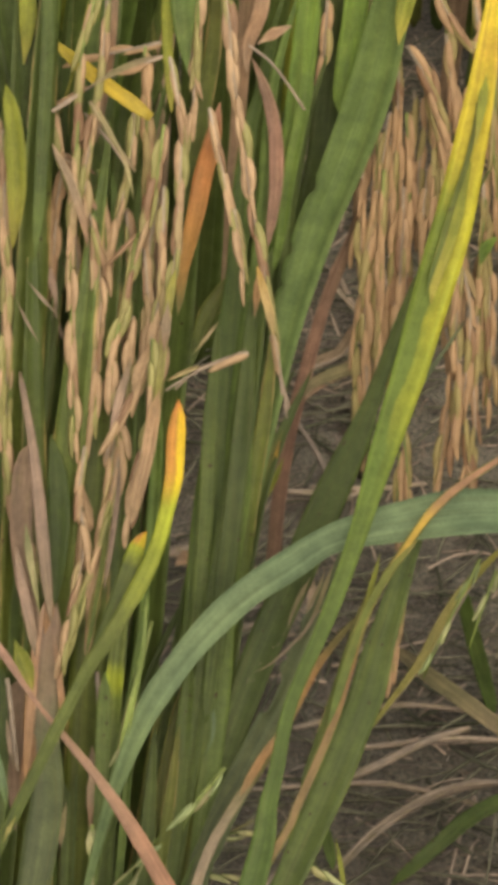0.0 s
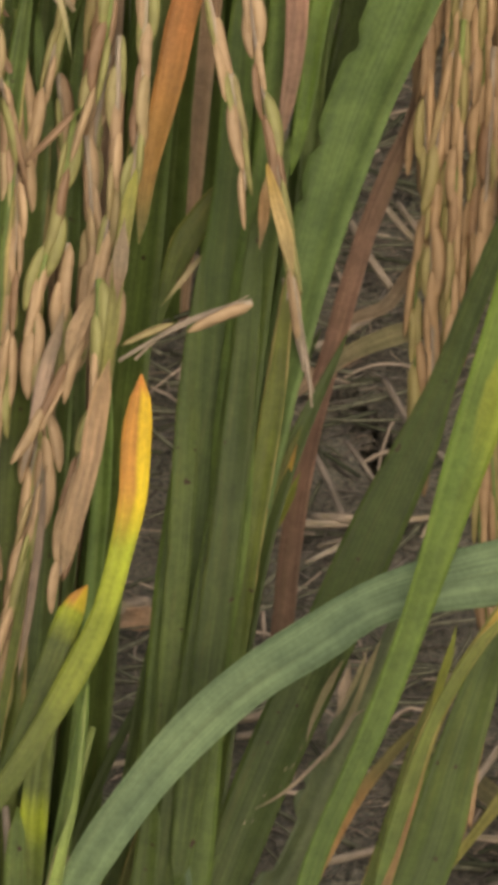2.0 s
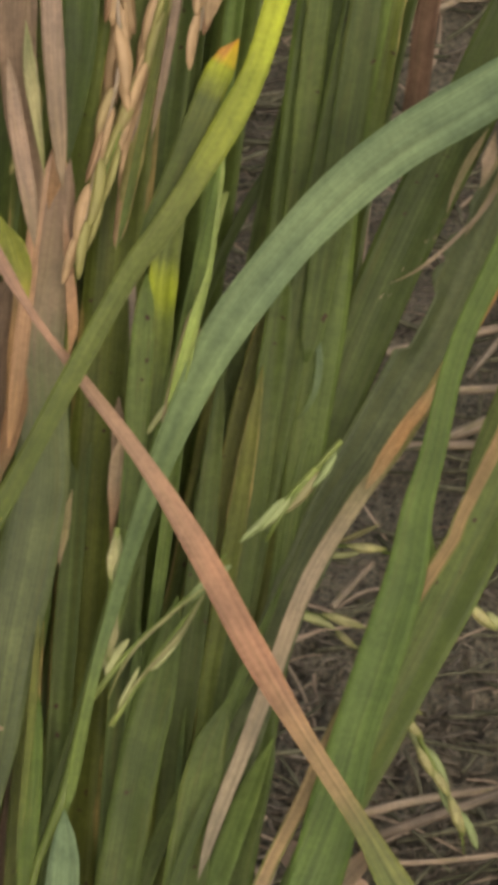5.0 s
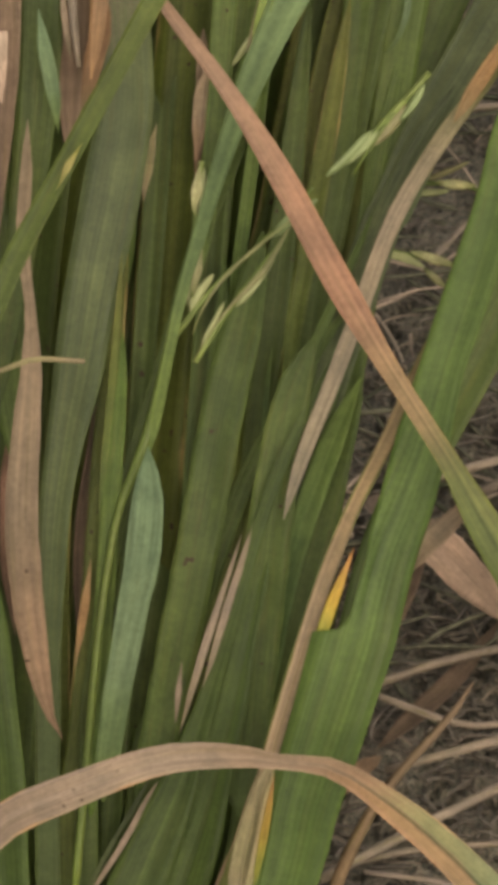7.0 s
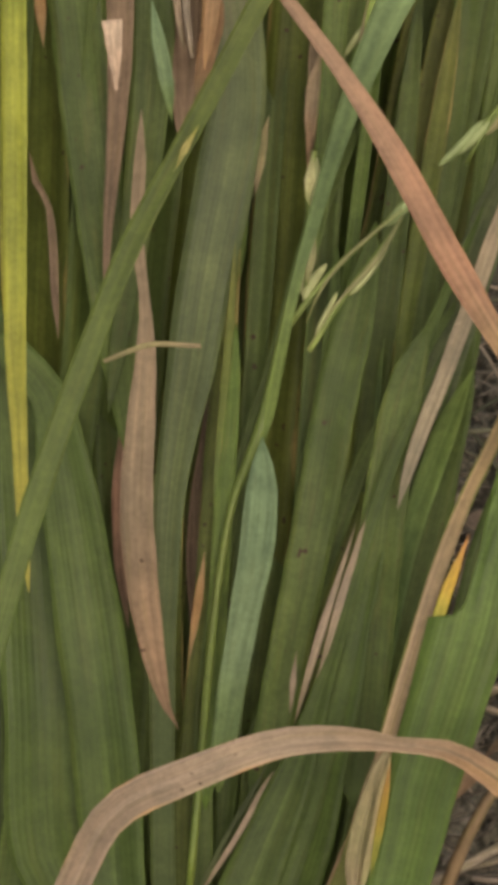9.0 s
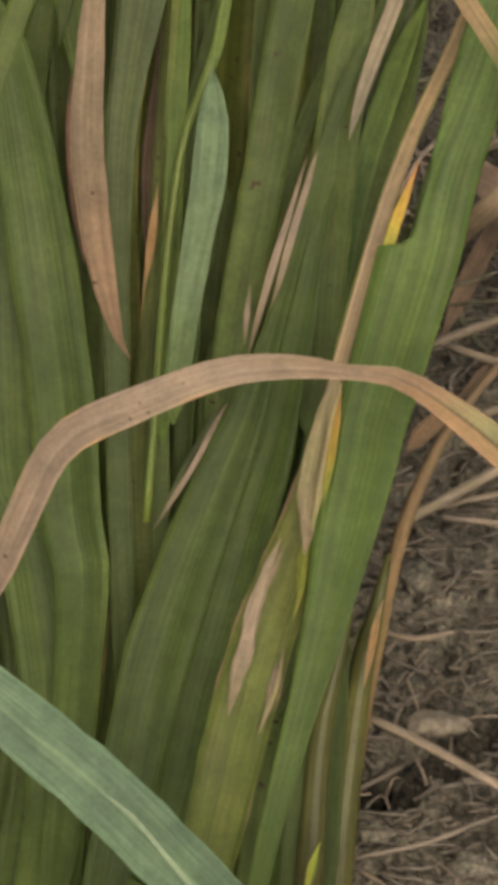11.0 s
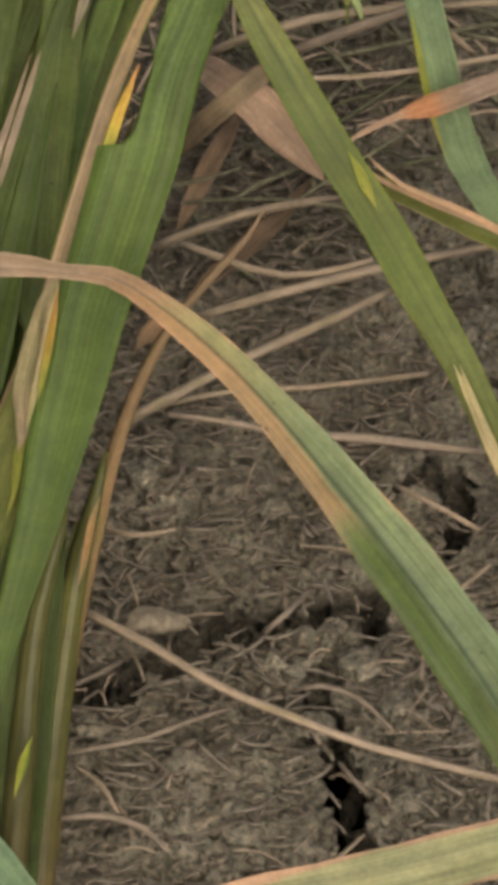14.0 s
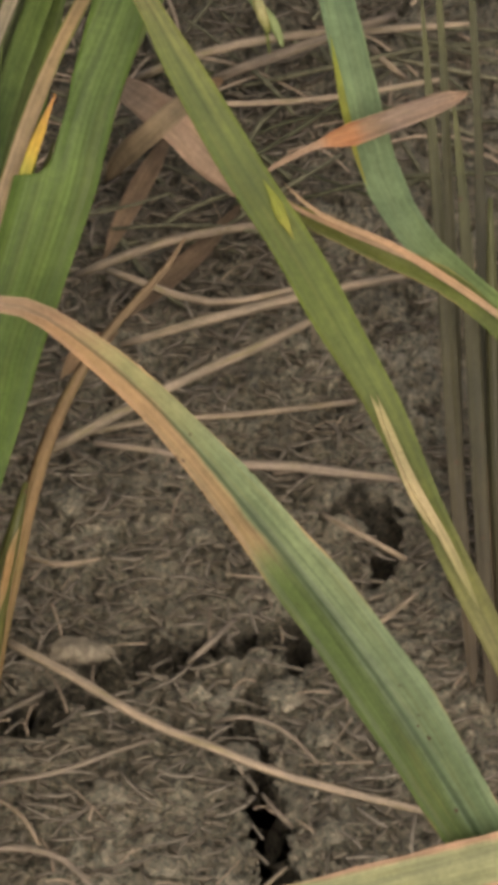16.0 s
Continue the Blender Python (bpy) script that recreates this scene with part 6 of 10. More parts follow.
blade(behind, mid_green, [(-0.0295, 0.8033, 0.2883, 0.0047), (-0.028, 0.8003, 0.2817, 0.0052), (-0.0296, 0.7963, 0.2731, 0.0047), (-0.0317, 0.7922, 0.2646, 0.0024)])
blade(behind, lime_leaf, [(0.052, 0.8039, 0.2849, 0.0035), (0.0503, 0.8015, 0.2795, 0.004), (0.0489, 0.7991, 0.2741, 0.0028), (0.048, 0.7972, 0.2697, 0.0009)])
blade(behind, light_green, [(0.0409, 0.815, 0.2814, 0.0048), (0.0393, 0.8101, 0.2705, 0.0053), (0.0372, 0.8056, 0.2607, 0.0048), (0.0351, 0.801, 0.251, 0.0036)])
blade(behind, light_green, [(0.0679, 0.7919, 0.2243, 0.0024), (0.0654, 0.791, 0.2221, 0.0029), (0.0641, 0.7893, 0.2189, 0.0012)])
blade(behind, straw_tan, [(0.0183, 0.7977, 0.2707, 0.0007), (0.0214, 0.7985, 0.2724, 0.0024), (0.0256, 0.7991, 0.2741, 0.0019)])
blade(behind, straw_tan, [(0.0206, 0.8044, 0.2829, 0.0026), (0.0194, 0.8015, 0.2765, 0.0031), (0.0165, 0.7986, 0.27, 0.0026), (0.0159, 0.796, 0.2647, 0.0009)])
blade(behind, brown_dry, [(0.0181, 0.7968, 0.2641, 0.0012), (0.0206, 0.7931, 0.2565, 0.0017), (0.0215, 0.7893, 0.249, 0.0021), (0.0207, 0.785, 0.2405, 0.0019), (0.0197, 0.7806, 0.232, 0.0012)])
blade(behind, olive_green, [(0.0105, 0.8039, 0.2837, 0.0024), (0.0092, 0.7979, 0.2707, 0.0036), (0.0067, 0.7928, 0.26, 0.004), (0.0044, 0.7865, 0.2473, 0.004), (0.0021, 0.7799, 0.2346, 0.0036)])
tube(behind, stem_straw, "straw", [(0.0166, 0.796, 0.2716, 0.0006), (0.0212, 0.7943, 0.2683, 0.0006), (0.0246, 0.7921, 0.264, 0.0006), (0.028, 0.7897, 0.2591, 0.0006)])
tube(behind, stem_straw, "straw", [(-0.0181, 0.7868, 0.2619, 0.0006), (-0.0142, 0.7848, 0.2575, 0.0007), (-0.0108, 0.7826, 0.2531, 0.0007), (-0.0089, 0.781, 0.2498, 0.0005)])
tube(behind, stem_straw, "straw", [(-0.0259, 0.7816, 0.2585, 0.0006), (-0.0231, 0.7795, 0.2541, 0.0007), (-0.0209, 0.7774, 0.2498, 0.0006)])
tube(behind, stem_straw, "straw", [(-0.0312, 0.7757, 0.2343, 0.0006), (-0.0284, 0.773, 0.2289, 0.0007), (-0.0257, 0.7696, 0.2225, 0.0007), (-0.0247, 0.7673, 0.2182, 0.0005)])
tube(behind, stem_straw, "straw", [(-0.0335, 0.7645, 0.2304, 0.0006), (-0.0313, 0.762, 0.2256, 0.0006), (-0.0289, 0.76, 0.2219, 0.0005)])
tube(front, stem_brown, "straw", [(-0.034, 0.761, 0.22, 0.0009), (-0.0326, 0.7551, 0.2096, 0.0012), (-0.0311, 0.7479, 0.1972, 0.0014), (-0.03, 0.7405, 0.1849, 0.0014), (-0.0293, 0.7329, 0.1728, 0.0012)])
tube(front, stem_brown, "straw", [(-0.0195, 0.7276, 0.1601, 0.001), (-0.0191, 0.7218, 0.151, 0.0012), (-0.019, 0.7153, 0.141, 0.001)])
tube(front, stem_straw, "straw", [(0.0203, 0.7583, 0.2226, 0.0006), (0.021, 0.7554, 0.2174, 0.0007), (0.0214, 0.7525, 0.2122, 0.0006)])
blade(right, cream_streak, [(0.0362, 0.6321, 0.0886, 0.0003), (0.0378, 0.6304, 0.086, 0.001), (0.0401, 0.6276, 0.0816, 0.0012), (0.0424, 0.6247, 0.0773, 0.0011), (0.0477, 0.6207, 0.0715, 0.0005)])
blade(front, mid_green, [(0.0001, 0.7966, 0.2662, 0.0006), (-0.0066, 0.7835, 0.2468, 0.0021), (-0.0095, 0.7699, 0.2225, 0.0028), (-0.0106, 0.7644, 0.2126, 0.0038), (-0.0117, 0.7587, 0.2028, 0.0043), (-0.0128, 0.7526, 0.1924, 0.0044), (-0.014, 0.7462, 0.182, 0.0043), (-0.0153, 0.7394, 0.1712, 0.004), (-0.0165, 0.7318, 0.1591, 0.0037), (-0.0178, 0.7241, 0.147, 0.0034), (-0.0218, 0.6931, 0.098, 0.0031), (-0.0257, 0.6621, 0.049, 0.0027), (-0.0297, 0.6311, 0, 0.0024)])
blade(front, fresh_green, [(-0.0049, 0.7599, 0.2106, 0.0014), (-0.0053, 0.7549, 0.202, 0.0024), (-0.0059, 0.7502, 0.1941, 0.0025), (-0.0068, 0.7458, 0.1868, 0.0024), (-0.0079, 0.7409, 0.179, 0.0021), (-0.0092, 0.7363, 0.1718, 0.0018), (-0.0175, 0.7005, 0.1145, 0.0017), (-0.0258, 0.6647, 0.0573, 0.0015), (-0.0342, 0.6289, 0, 0.0013)])
blade(front, mid_green, [(-0.0142, 0.7974, 0.2659, 0.0006), (-0.0188, 0.7842, 0.2464, 0.0021), (-0.0194, 0.7706, 0.2219, 0.0028), (-0.0196, 0.7651, 0.212, 0.0035), (-0.0202, 0.758, 0.1998, 0.0038), (-0.0211, 0.7499, 0.1863, 0.0038), (-0.0224, 0.7415, 0.173, 0.0036), (-0.0244, 0.7324, 0.1585, 0.0033), (-0.0287, 0.6989, 0.1057, 0.003), (-0.0329, 0.6654, 0.0528, 0.0026), (-0.0372, 0.632, 0, 0.0023)])
# low outer leaves bent down over the mud
blade(left, shaded_green, [(-0.0394, 0.6243, 0.026, 0.0043), (-0.0373, 0.6213, 0.02, 0.0079), (-0.0352, 0.6172, 0.014, 0.0089), (-0.0334, 0.6121, 0.009, 0.0089), (-0.0314, 0.6031, 0.004, 0.0078)])
blade(left, deep_green, [(-0.0315, 0.6223, 0.024, 0.0028), (-0.03, 0.6203, 0.018, 0.0064), (-0.0288, 0.6172, 0.012, 0.0074), (-0.0277, 0.6121, 0.008, 0.0071), (-0.0265, 0.6041, 0.003, 0.0064)])
blade(left, shaded_green, [(-0.0245, 0.6223, 0.018, 0.0021), (-0.0239, 0.6213, 0.013, 0.0047), (-0.0231, 0.6182, 0.009, 0.0055), (-0.0225, 0.6141, 0.005, 0.005), (-0.0218, 0.607, 0.002, 0.0043)])
blade(front, olive_green, [(-0.0199, 0.6234, 0.016, 0.0017), (-0.0196, 0.6223, 0.011, 0.0036), (-0.0193, 0.6192, 0.007, 0.004), (-0.019, 0.614, 0.003, 0.0037)])
# frayed slivers along a chewed leaf edge
blade(front, bleached, [(0.0299, 0.7404, 0.1762, 0.0001), (0.0293, 0.74, 0.1755, 0.0004)], name='frayed_edge')
blade(front, dull_brown, [(0.0278, 0.7395, 0.1731, 0.0001), (0.0274, 0.7392, 0.1726, 0.0004)], name='frayed_edge')
blade(front, bleached, [(0.0259, 0.7379, 0.1726, 0.0001), (0.0252, 0.7374, 0.1717, 0.0004)], name='frayed_edge')
blade(front, pale_dry, [(0.026, 0.7377, 0.1707, 0.0001), (0.0256, 0.7374, 0.1702, 0.0003)], name='frayed_edge')
blade(front, dull_brown, [(0.0241, 0.7345, 0.1694, 0.0001), (0.0234, 0.734, 0.1686, 0.0004)], name='frayed_edge')
blade(front, dull_brown, [(0.0223, 0.7351, 0.1686, 0.0001), (0.0218, 0.7346, 0.168, 0.0004)], name='frayed_edge')
blade(front, dull_brown, [(0.0203, 0.7336, 0.1647, 0.0001), (0.0198, 0.7332, 0.164, 0.0004)], name='frayed_edge')
blade(front, bleached, [(0.0193, 0.7321, 0.1632, 0.0001), (0.0186, 0.7316, 0.1623, 0.0005)], name='frayed_edge')
blade(front, pale_dry, [(0.0181, 0.7331, 0.1615, 0.0001), (0.0177, 0.7328, 0.161, 0.0004)], name='frayed_edge')
blade(front, dull_brown, [(0.0173, 0.7299, 0.161, 0.0001), (0.017, 0.7296, 0.1606, 0.0005)], name='frayed_edge')
blade(front, bleached, [(0.0152, 0.731, 0.1587, 0.0001), (0.0148, 0.7307, 0.1583, 0.0004)], name='frayed_edge')
blade(front, bleached, [(0.0135, 0.7294, 0.1557, 0.0001), (0.013, 0.7291, 0.1551, 0.0003)], name='frayed_edge')
blade(front, pale_dry, [(0.0125, 0.7299, 0.1552, 0.0001), (0.0121, 0.7296, 0.1547, 0.0004)], name='frayed_edge')
tube(front, stem_straw, "straw", [(-0.0028, 0.7444, 0.2198, 0.0005), (0.0014, 0.7456, 0.2219, 0.0006), (0.0062, 0.7467, 0.2239, 0.0005), (0.0103, 0.7475, 0.2254, 0.0003), (0.0144, 0.7484, 0.227, 0.0001)])
blade(behind, lime_leaf, [(0.0296, 0.7216, 0.1186, 0.0003), (0.0303, 0.7191, 0.115, 0.0009), (0.0309, 0.7162, 0.1109, 0.0011), (0.0311, 0.7128, 0.1061, 0.001), (0.0314, 0.7094, 0.1013, 0.0006)])
# worn patches and tinted edges
blade(front, lime_leaf, [(0.0408, 0.7312, 0.186, 0.0002), (0.0399, 0.7293, 0.1829, 0.001), (0.0385, 0.7271, 0.1794, 0.0012), (0.0371, 0.7247, 0.1754, 0.0008)])
blade(front, brown_dry, [(-0.038, 0.7318, 0.1624, 0.0014), (-0.0375, 0.7274, 0.1552, 0.0021), (-0.0377, 0.7236, 0.1492, 0.0017), (-0.0382, 0.7203, 0.1442, 0.0004)])
blade(front, apricot, [(-0.0326, 0.7269, 0.1658, 0.0013), (-0.0335, 0.7232, 0.1599, 0.0018), (-0.0341, 0.7194, 0.154, 0.002), (-0.0346, 0.7156, 0.1481, 0.0015), (-0.0353, 0.7125, 0.1434, 0.0008)], name='dry_streak', fold=0.03)
blade(front, apricot, [(-0.0071, 0.6536, 0.0465, 0.0004), (-0.008, 0.6521, 0.0442, 0.0009), (-0.0089, 0.6496, 0.0404, 0.0009), (-0.0098, 0.6473, 0.0369, 0.0006)], name='dry_streak')
# stems at the foot of the right clump, most with shade in their colour
blade(right, stem_shaded, [(0.0465, 0.7511, 0.0629, 0.0008), (0.0478, 0.7428, 0.0519, 0.0011), (0.0486, 0.7335, 0.0398, 0.0013), (0.0499, 0.7216, 0.0238, 0.0015), (0.0507, 0.7116, 0.008, 0.0014), (0.0517, 0.7031, -0.005, 0.0011), (0.0522, 0.6965, -0.0147, 0.0005)])
blade(right, stem_shaded, [(0.0511, 0.747, 0.0662, 0.0008), (0.0524, 0.7342, 0.0492, 0.0012), (0.0533, 0.7201, 0.0312, 0.0015), (0.054, 0.7078, 0.0115, 0.0017), (0.054, 0.6993, -0.0015, 0.0017), (0.0539, 0.6906, -0.0144, 0.0015), (0.0537, 0.6848, -0.0227, 0.0007)])
blade(right, dull_brown, [(0.0552, 0.7125, 0.0378, 0.0008), (0.0552, 0.7044, 0.0247, 0.0018), (0.055, 0.6962, 0.0118, 0.002), (0.0548, 0.6877, -0.0011, 0.0021), (0.0549, 0.6781, -0.015, 0.0011)])
blade(right, straw_tan, [(0.0255, 0.6631, 0.096, 0.0003), (0.03, 0.6606, 0.0931, 0.0006), (0.0381, 0.6582, 0.0905, 0.001), (0.0436, 0.6562, 0.0883, 0.001), (0.0521, 0.6529, 0.0837, 0.0008), (0.0591, 0.6495, 0.079, 0.0007)])
blade(front, bleached, [(-0.0192, 0.645, 0.0639, 0.0002), (-0.0203, 0.6437, 0.0618, 0.0006), (-0.0225, 0.6407, 0.0573, 0.0004)], name='dry_streak', fold=0.02)
blade(front, bleached, [(-0.022, 0.6417, 0.0588, 0.0002), (-0.023, 0.6399, 0.0561, 0.001), (-0.0244, 0.637, 0.0516, 0.0003)], name='dry_streak', fold=0.02)
blade(front, bleached, [(-0.0229, 0.641, 0.058, 0.0001), (-0.0236, 0.6391, 0.055, 0.0004), (-0.0246, 0.6367, 0.0514, 0.0006)], name='dry_streak', fold=0.02)
blade(front, bleached, [(-0.0243, 0.6374, 0.0522, 0.0002), (-0.0251, 0.6356, 0.0496, 0.0009), (-0.0267, 0.6329, 0.0455, 0.0003)], name='dry_streak', fold=0.02)
blade(front, bleached, [(-0.0172, 0.6435, 0.0615, 0.0002), (-0.0174, 0.6423, 0.0595, 0.0007)], name='dry_streak', fold=0.02)
blade(front, bleached, [(-0.0205, 0.6371, 0.0516, 0.0002), (-0.0211, 0.6353, 0.0489, 0.0009), (-0.022, 0.6333, 0.0459, 0.0006)], name='dry_streak', fold=0.02)
blade(front, light_green, [(-0.0157, 0.6315, 0.0245, 0.0004), (-0.0162, 0.6305, 0.0228, 0.0013), (-0.0176, 0.6278, 0.018, 0.0004)])
blade(front, shaded_green, [(-0.0117, 0.6523, 0.0401, 0.0007), (-0.0129, 0.6483, 0.034, 0.0023), (-0.014, 0.6434, 0.0267, 0.0033), (-0.0151, 0.6374, 0.0174, 0.0039), (-0.0164, 0.6318, 0.0076, 0.0042), (-0.0177, 0.6242, -0.0054, 0.0042)])
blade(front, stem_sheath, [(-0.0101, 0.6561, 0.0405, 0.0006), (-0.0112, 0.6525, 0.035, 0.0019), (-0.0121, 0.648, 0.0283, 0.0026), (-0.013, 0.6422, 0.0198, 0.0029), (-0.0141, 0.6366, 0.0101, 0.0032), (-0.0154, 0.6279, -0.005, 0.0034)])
blade(front, mid_green, [(-0.016, 0.6501, 0.044, 0.0006), (-0.0169, 0.6461, 0.038, 0.0019), (-0.0179, 0.6412, 0.0307, 0.0024), (-0.0189, 0.6355, 0.0222, 0.0027), (-0.0202, 0.6289, 0.0104, 0.0029), (-0.0215, 0.6222, -0.0012, 0.0029)])
blade(front, yellow_blade, [(0.0207, 0.7651, 0.1903, 0.0004), (0.0187, 0.7631, 0.1868, 0.0012), (0.0167, 0.7611, 0.1835, 0.0012), (0.0153, 0.7594, 0.1806, 0.0004)])
# yellow strip left standing beside the eaten slot
blade(front, amber_strip, [(-0.0023, 0.6673, 0.1064, 0.0003), (-0.0033, 0.6658, 0.1044, 0.0008), (-0.0055, 0.6623, 0.0998, 0.0015), (-0.0074, 0.6584, 0.0948, 0.001)], fold=0.05)

# thin blades, straws and husks among the panicles
blade(behind, lime_leaf, [(-0.0167, 0.8014, 0.2806, 0.0005), (-0.0178, 0.7989, 0.2753, 0.0007), (-0.0194, 0.7963, 0.2698, 0.0009), (-0.0214, 0.7937, 0.2644, 0.0006), (-0.0237, 0.791, 0.2591, 0.0004)])
blade(behind, mid_green, [(-0.0151, 0.7698, 0.2285, 0.0007), (-0.0153, 0.7679, 0.225, 0.0011), (-0.0157, 0.766, 0.2216, 0.0013), (-0.0161, 0.7641, 0.2182, 0.001), (-0.0164, 0.7622, 0.2148, 0.0005)])
blade(behind, fresh_green, [(-0.0173, 0.7809, 0.2252, 0.0006), (-0.0173, 0.7791, 0.2218, 0.001), (-0.0172, 0.7773, 0.2185, 0.0012), (-0.017, 0.7755, 0.2153, 0.0008), (-0.0169, 0.7737, 0.2119, 0.0005)])
blade(behind, fresh_green, [(-0.0128, 0.7812, 0.2508, 0.0011), (-0.0124, 0.7775, 0.2435, 0.0017), (-0.0118, 0.7737, 0.2363, 0.002), (-0.011, 0.7699, 0.2291, 0.0014), (-0.01, 0.7659, 0.2219, 0.0008)])
blade(behind, fresh_green, [(-0.0108, 0.8014, 0.2574, 0.0006), (-0.0117, 0.7991, 0.2528, 0.001), (-0.0129, 0.7968, 0.2482, 0.0012), (-0.0145, 0.7945, 0.2437, 0.0008), (-0.0163, 0.7921, 0.2391, 0.0005)])
blade(behind, lime_leaf, [(-0.0143, 0.7825, 0.2437, 0.0006), (-0.0141, 0.7799, 0.2387, 0.001), (-0.0137, 0.7774, 0.2338, 0.0011), (-0.0132, 0.7748, 0.229, 0.0007), (-0.0124, 0.7721, 0.224, 0.0005)])
blade(behind, olive_green, [(-0.0034, 0.8011, 0.2758, 0.0005), (-0.0033, 0.7987, 0.2708, 0.0007), (-0.0026, 0.7964, 0.2658, 0.0009), (-0.0019, 0.794, 0.2608, 0.0006), (-0.001, 0.7916, 0.2559, 0.0004)])
blade(behind, straw_tan, [(-0.0201, 0.8015, 0.263, 0.0006), (-0.0201, 0.7977, 0.255, 0.001), (-0.0201, 0.7937, 0.2471, 0.0012), (-0.0198, 0.7897, 0.2391, 0.0008), (-0.0195, 0.7856, 0.2312, 0.0005)])
blade(behind, mid_green, [(-0.0088, 0.7777, 0.2254, 0.0005), (-0.0102, 0.775, 0.2204, 0.0007), (-0.0123, 0.7722, 0.2156, 0.001), (-0.0149, 0.7694, 0.2107, 0.0006), (-0.0178, 0.7666, 0.2059, 0.0004)])
blade(behind, olive_green, [(-0.0302, 0.7816, 0.2422, 0.0008), (-0.0297, 0.7782, 0.2357, 0.0013), (-0.0287, 0.7748, 0.2291, 0.0017), (-0.0273, 0.7713, 0.2226, 0.0012), (-0.0257, 0.7678, 0.2162, 0.0007)])
blade(behind, straw_tan, [(-0.0107, 0.8044, 0.284, 0.0012), (-0.0116, 0.8008, 0.2761, 0.0018), (-0.0129, 0.7971, 0.2681, 0.0021), (-0.0144, 0.7932, 0.2602, 0.0015), (-0.0161, 0.7894, 0.2525, 0.0008)])
blade(behind, lime_leaf, [(-0.0168, 0.788, 0.2642, 0.0006), (-0.0173, 0.7863, 0.2608, 0.0009), (-0.0181, 0.7846, 0.2574, 0.0012), (-0.0188, 0.783, 0.2541, 0.0008), (-0.0198, 0.7813, 0.2508, 0.0005)])
blade(behind, straw_tan, [(0.0015, 0.8054, 0.2832, 0.0006), (0.0006, 0.8033, 0.2787, 0.0009), (-0.0008, 0.8011, 0.274, 0.0011), (-0.0024, 0.799, 0.2694, 0.0008), (-0.0041, 0.7968, 0.2648, 0.0005)])
blade(behind, lime_leaf, [(-0.0152, 0.7886, 0.2707, 0.0005), (-0.016, 0.7846, 0.2625, 0.0008), (-0.0173, 0.7806, 0.2544, 0.0009), (-0.0187, 0.7765, 0.2464, 0.0007), (-0.0203, 0.7722, 0.2383, 0.0004)])
blade(behind, olive_green, [(0.0019, 0.792, 0.2411, 0.0011), (0.0009, 0.7883, 0.2341, 0.0017), (-0.0004, 0.7847, 0.2271, 0.0022), (-0.002, 0.7809, 0.2202, 0.0014), (-0.0037, 0.7771, 0.2133, 0.0008)])
blade(behind, olive_green, [(-0.0161, 0.7755, 0.2359, 0.0007), (-0.0162, 0.7712, 0.2279, 0.0012), (-0.0161, 0.7668, 0.2199, 0.0014), (-0.0161, 0.7624, 0.2121, 0.0011), (-0.0159, 0.7579, 0.2043, 0.0006)])
panicle_branch(behind, grain_gold, [(0.0539, 0.8183, 0.2484, 0.0007), (0.0538, 0.8143, 0.2402, 0.0007), (0.052, 0.8103, 0.2321, 0.0007), (0.0513, 0.8061, 0.224, 0.0007), (0.0515, 0.8018, 0.2159, 0.0007)], seed=70)
panicle_branch(behind, grain_gold, [(0.0656, 0.8073, 0.2295, 0.0007), (0.0657, 0.8024, 0.2201, 0.0007), (0.0662, 0.7974, 0.2109, 0.0007), (0.0661, 0.7923, 0.2017, 0.0007), (0.0662, 0.787, 0.1924, 0.0007)], seed=71)
panicle_branch(behind, grain_gold, [(0.0689, 0.8169, 0.2536, 0.0007), (0.0685, 0.8126, 0.2447, 0.0007), (0.0679, 0.8083, 0.2359, 0.0007), (0.0684, 0.8038, 0.2273, 0.0007), (0.0672, 0.7993, 0.2186, 0.0007)], seed=72)
panicle_branch(behind, grain_gold, [(0.0587, 0.8051, 0.2242, 0.0007), (0.0578, 0.8014, 0.2171, 0.0007), (0.0577, 0.7976, 0.2101, 0.0007), (0.0573, 0.7937, 0.203, 0.0007), (0.0581, 0.7897, 0.1961, 0.0007)], seed=73)
panicle_branch(behind, grain_gold, [(0.0541, 0.8055, 0.2329, 0.0007), (0.0526, 0.8019, 0.2258, 0.0007), (0.0522, 0.7982, 0.2187, 0.0007), (0.0525, 0.7944, 0.2117, 0.0007), (0.0516, 0.7905, 0.2046, 0.0007)], seed=74)
panicle_branch(behind, grain_gold, [(0.0397, 0.8029, 0.2233, 0.0007), (0.0392, 0.797, 0.2122, 0.0007), (0.0373, 0.7909, 0.201, 0.0007), (0.0369, 0.7846, 0.19, 0.0007), (0.0357, 0.7782, 0.179, 0.0007)], seed=75)
panicle_branch(behind, grain_gold, [(0.0583, 0.8064, 0.2235, 0.0007), (0.058, 0.8023, 0.2157, 0.0007), (0.0581, 0.798, 0.2079, 0.0007), (0.0574, 0.7938, 0.2002, 0.0007), (0.057, 0.7895, 0.1924, 0.0007)], seed=76)
panicle_branch(behind, grain_gold, [(0.0628, 0.8151, 0.2436, 0.0007), (0.0622, 0.8095, 0.2324, 0.0007), (0.061, 0.8037, 0.2211, 0.0007), (0.0608, 0.7978, 0.21, 0.0007), (0.0595, 0.7918, 0.199, 0.0007)], seed=77)
panicle_branch(behind, grain_gold, [(0.0636, 0.8156, 0.2502, 0.0007), (0.0625, 0.8114, 0.2416, 0.0007), (0.0619, 0.8071, 0.233, 0.0007), (0.0604, 0.8028, 0.2245, 0.0007), (0.0589, 0.7984, 0.216, 0.0007)], seed=78)
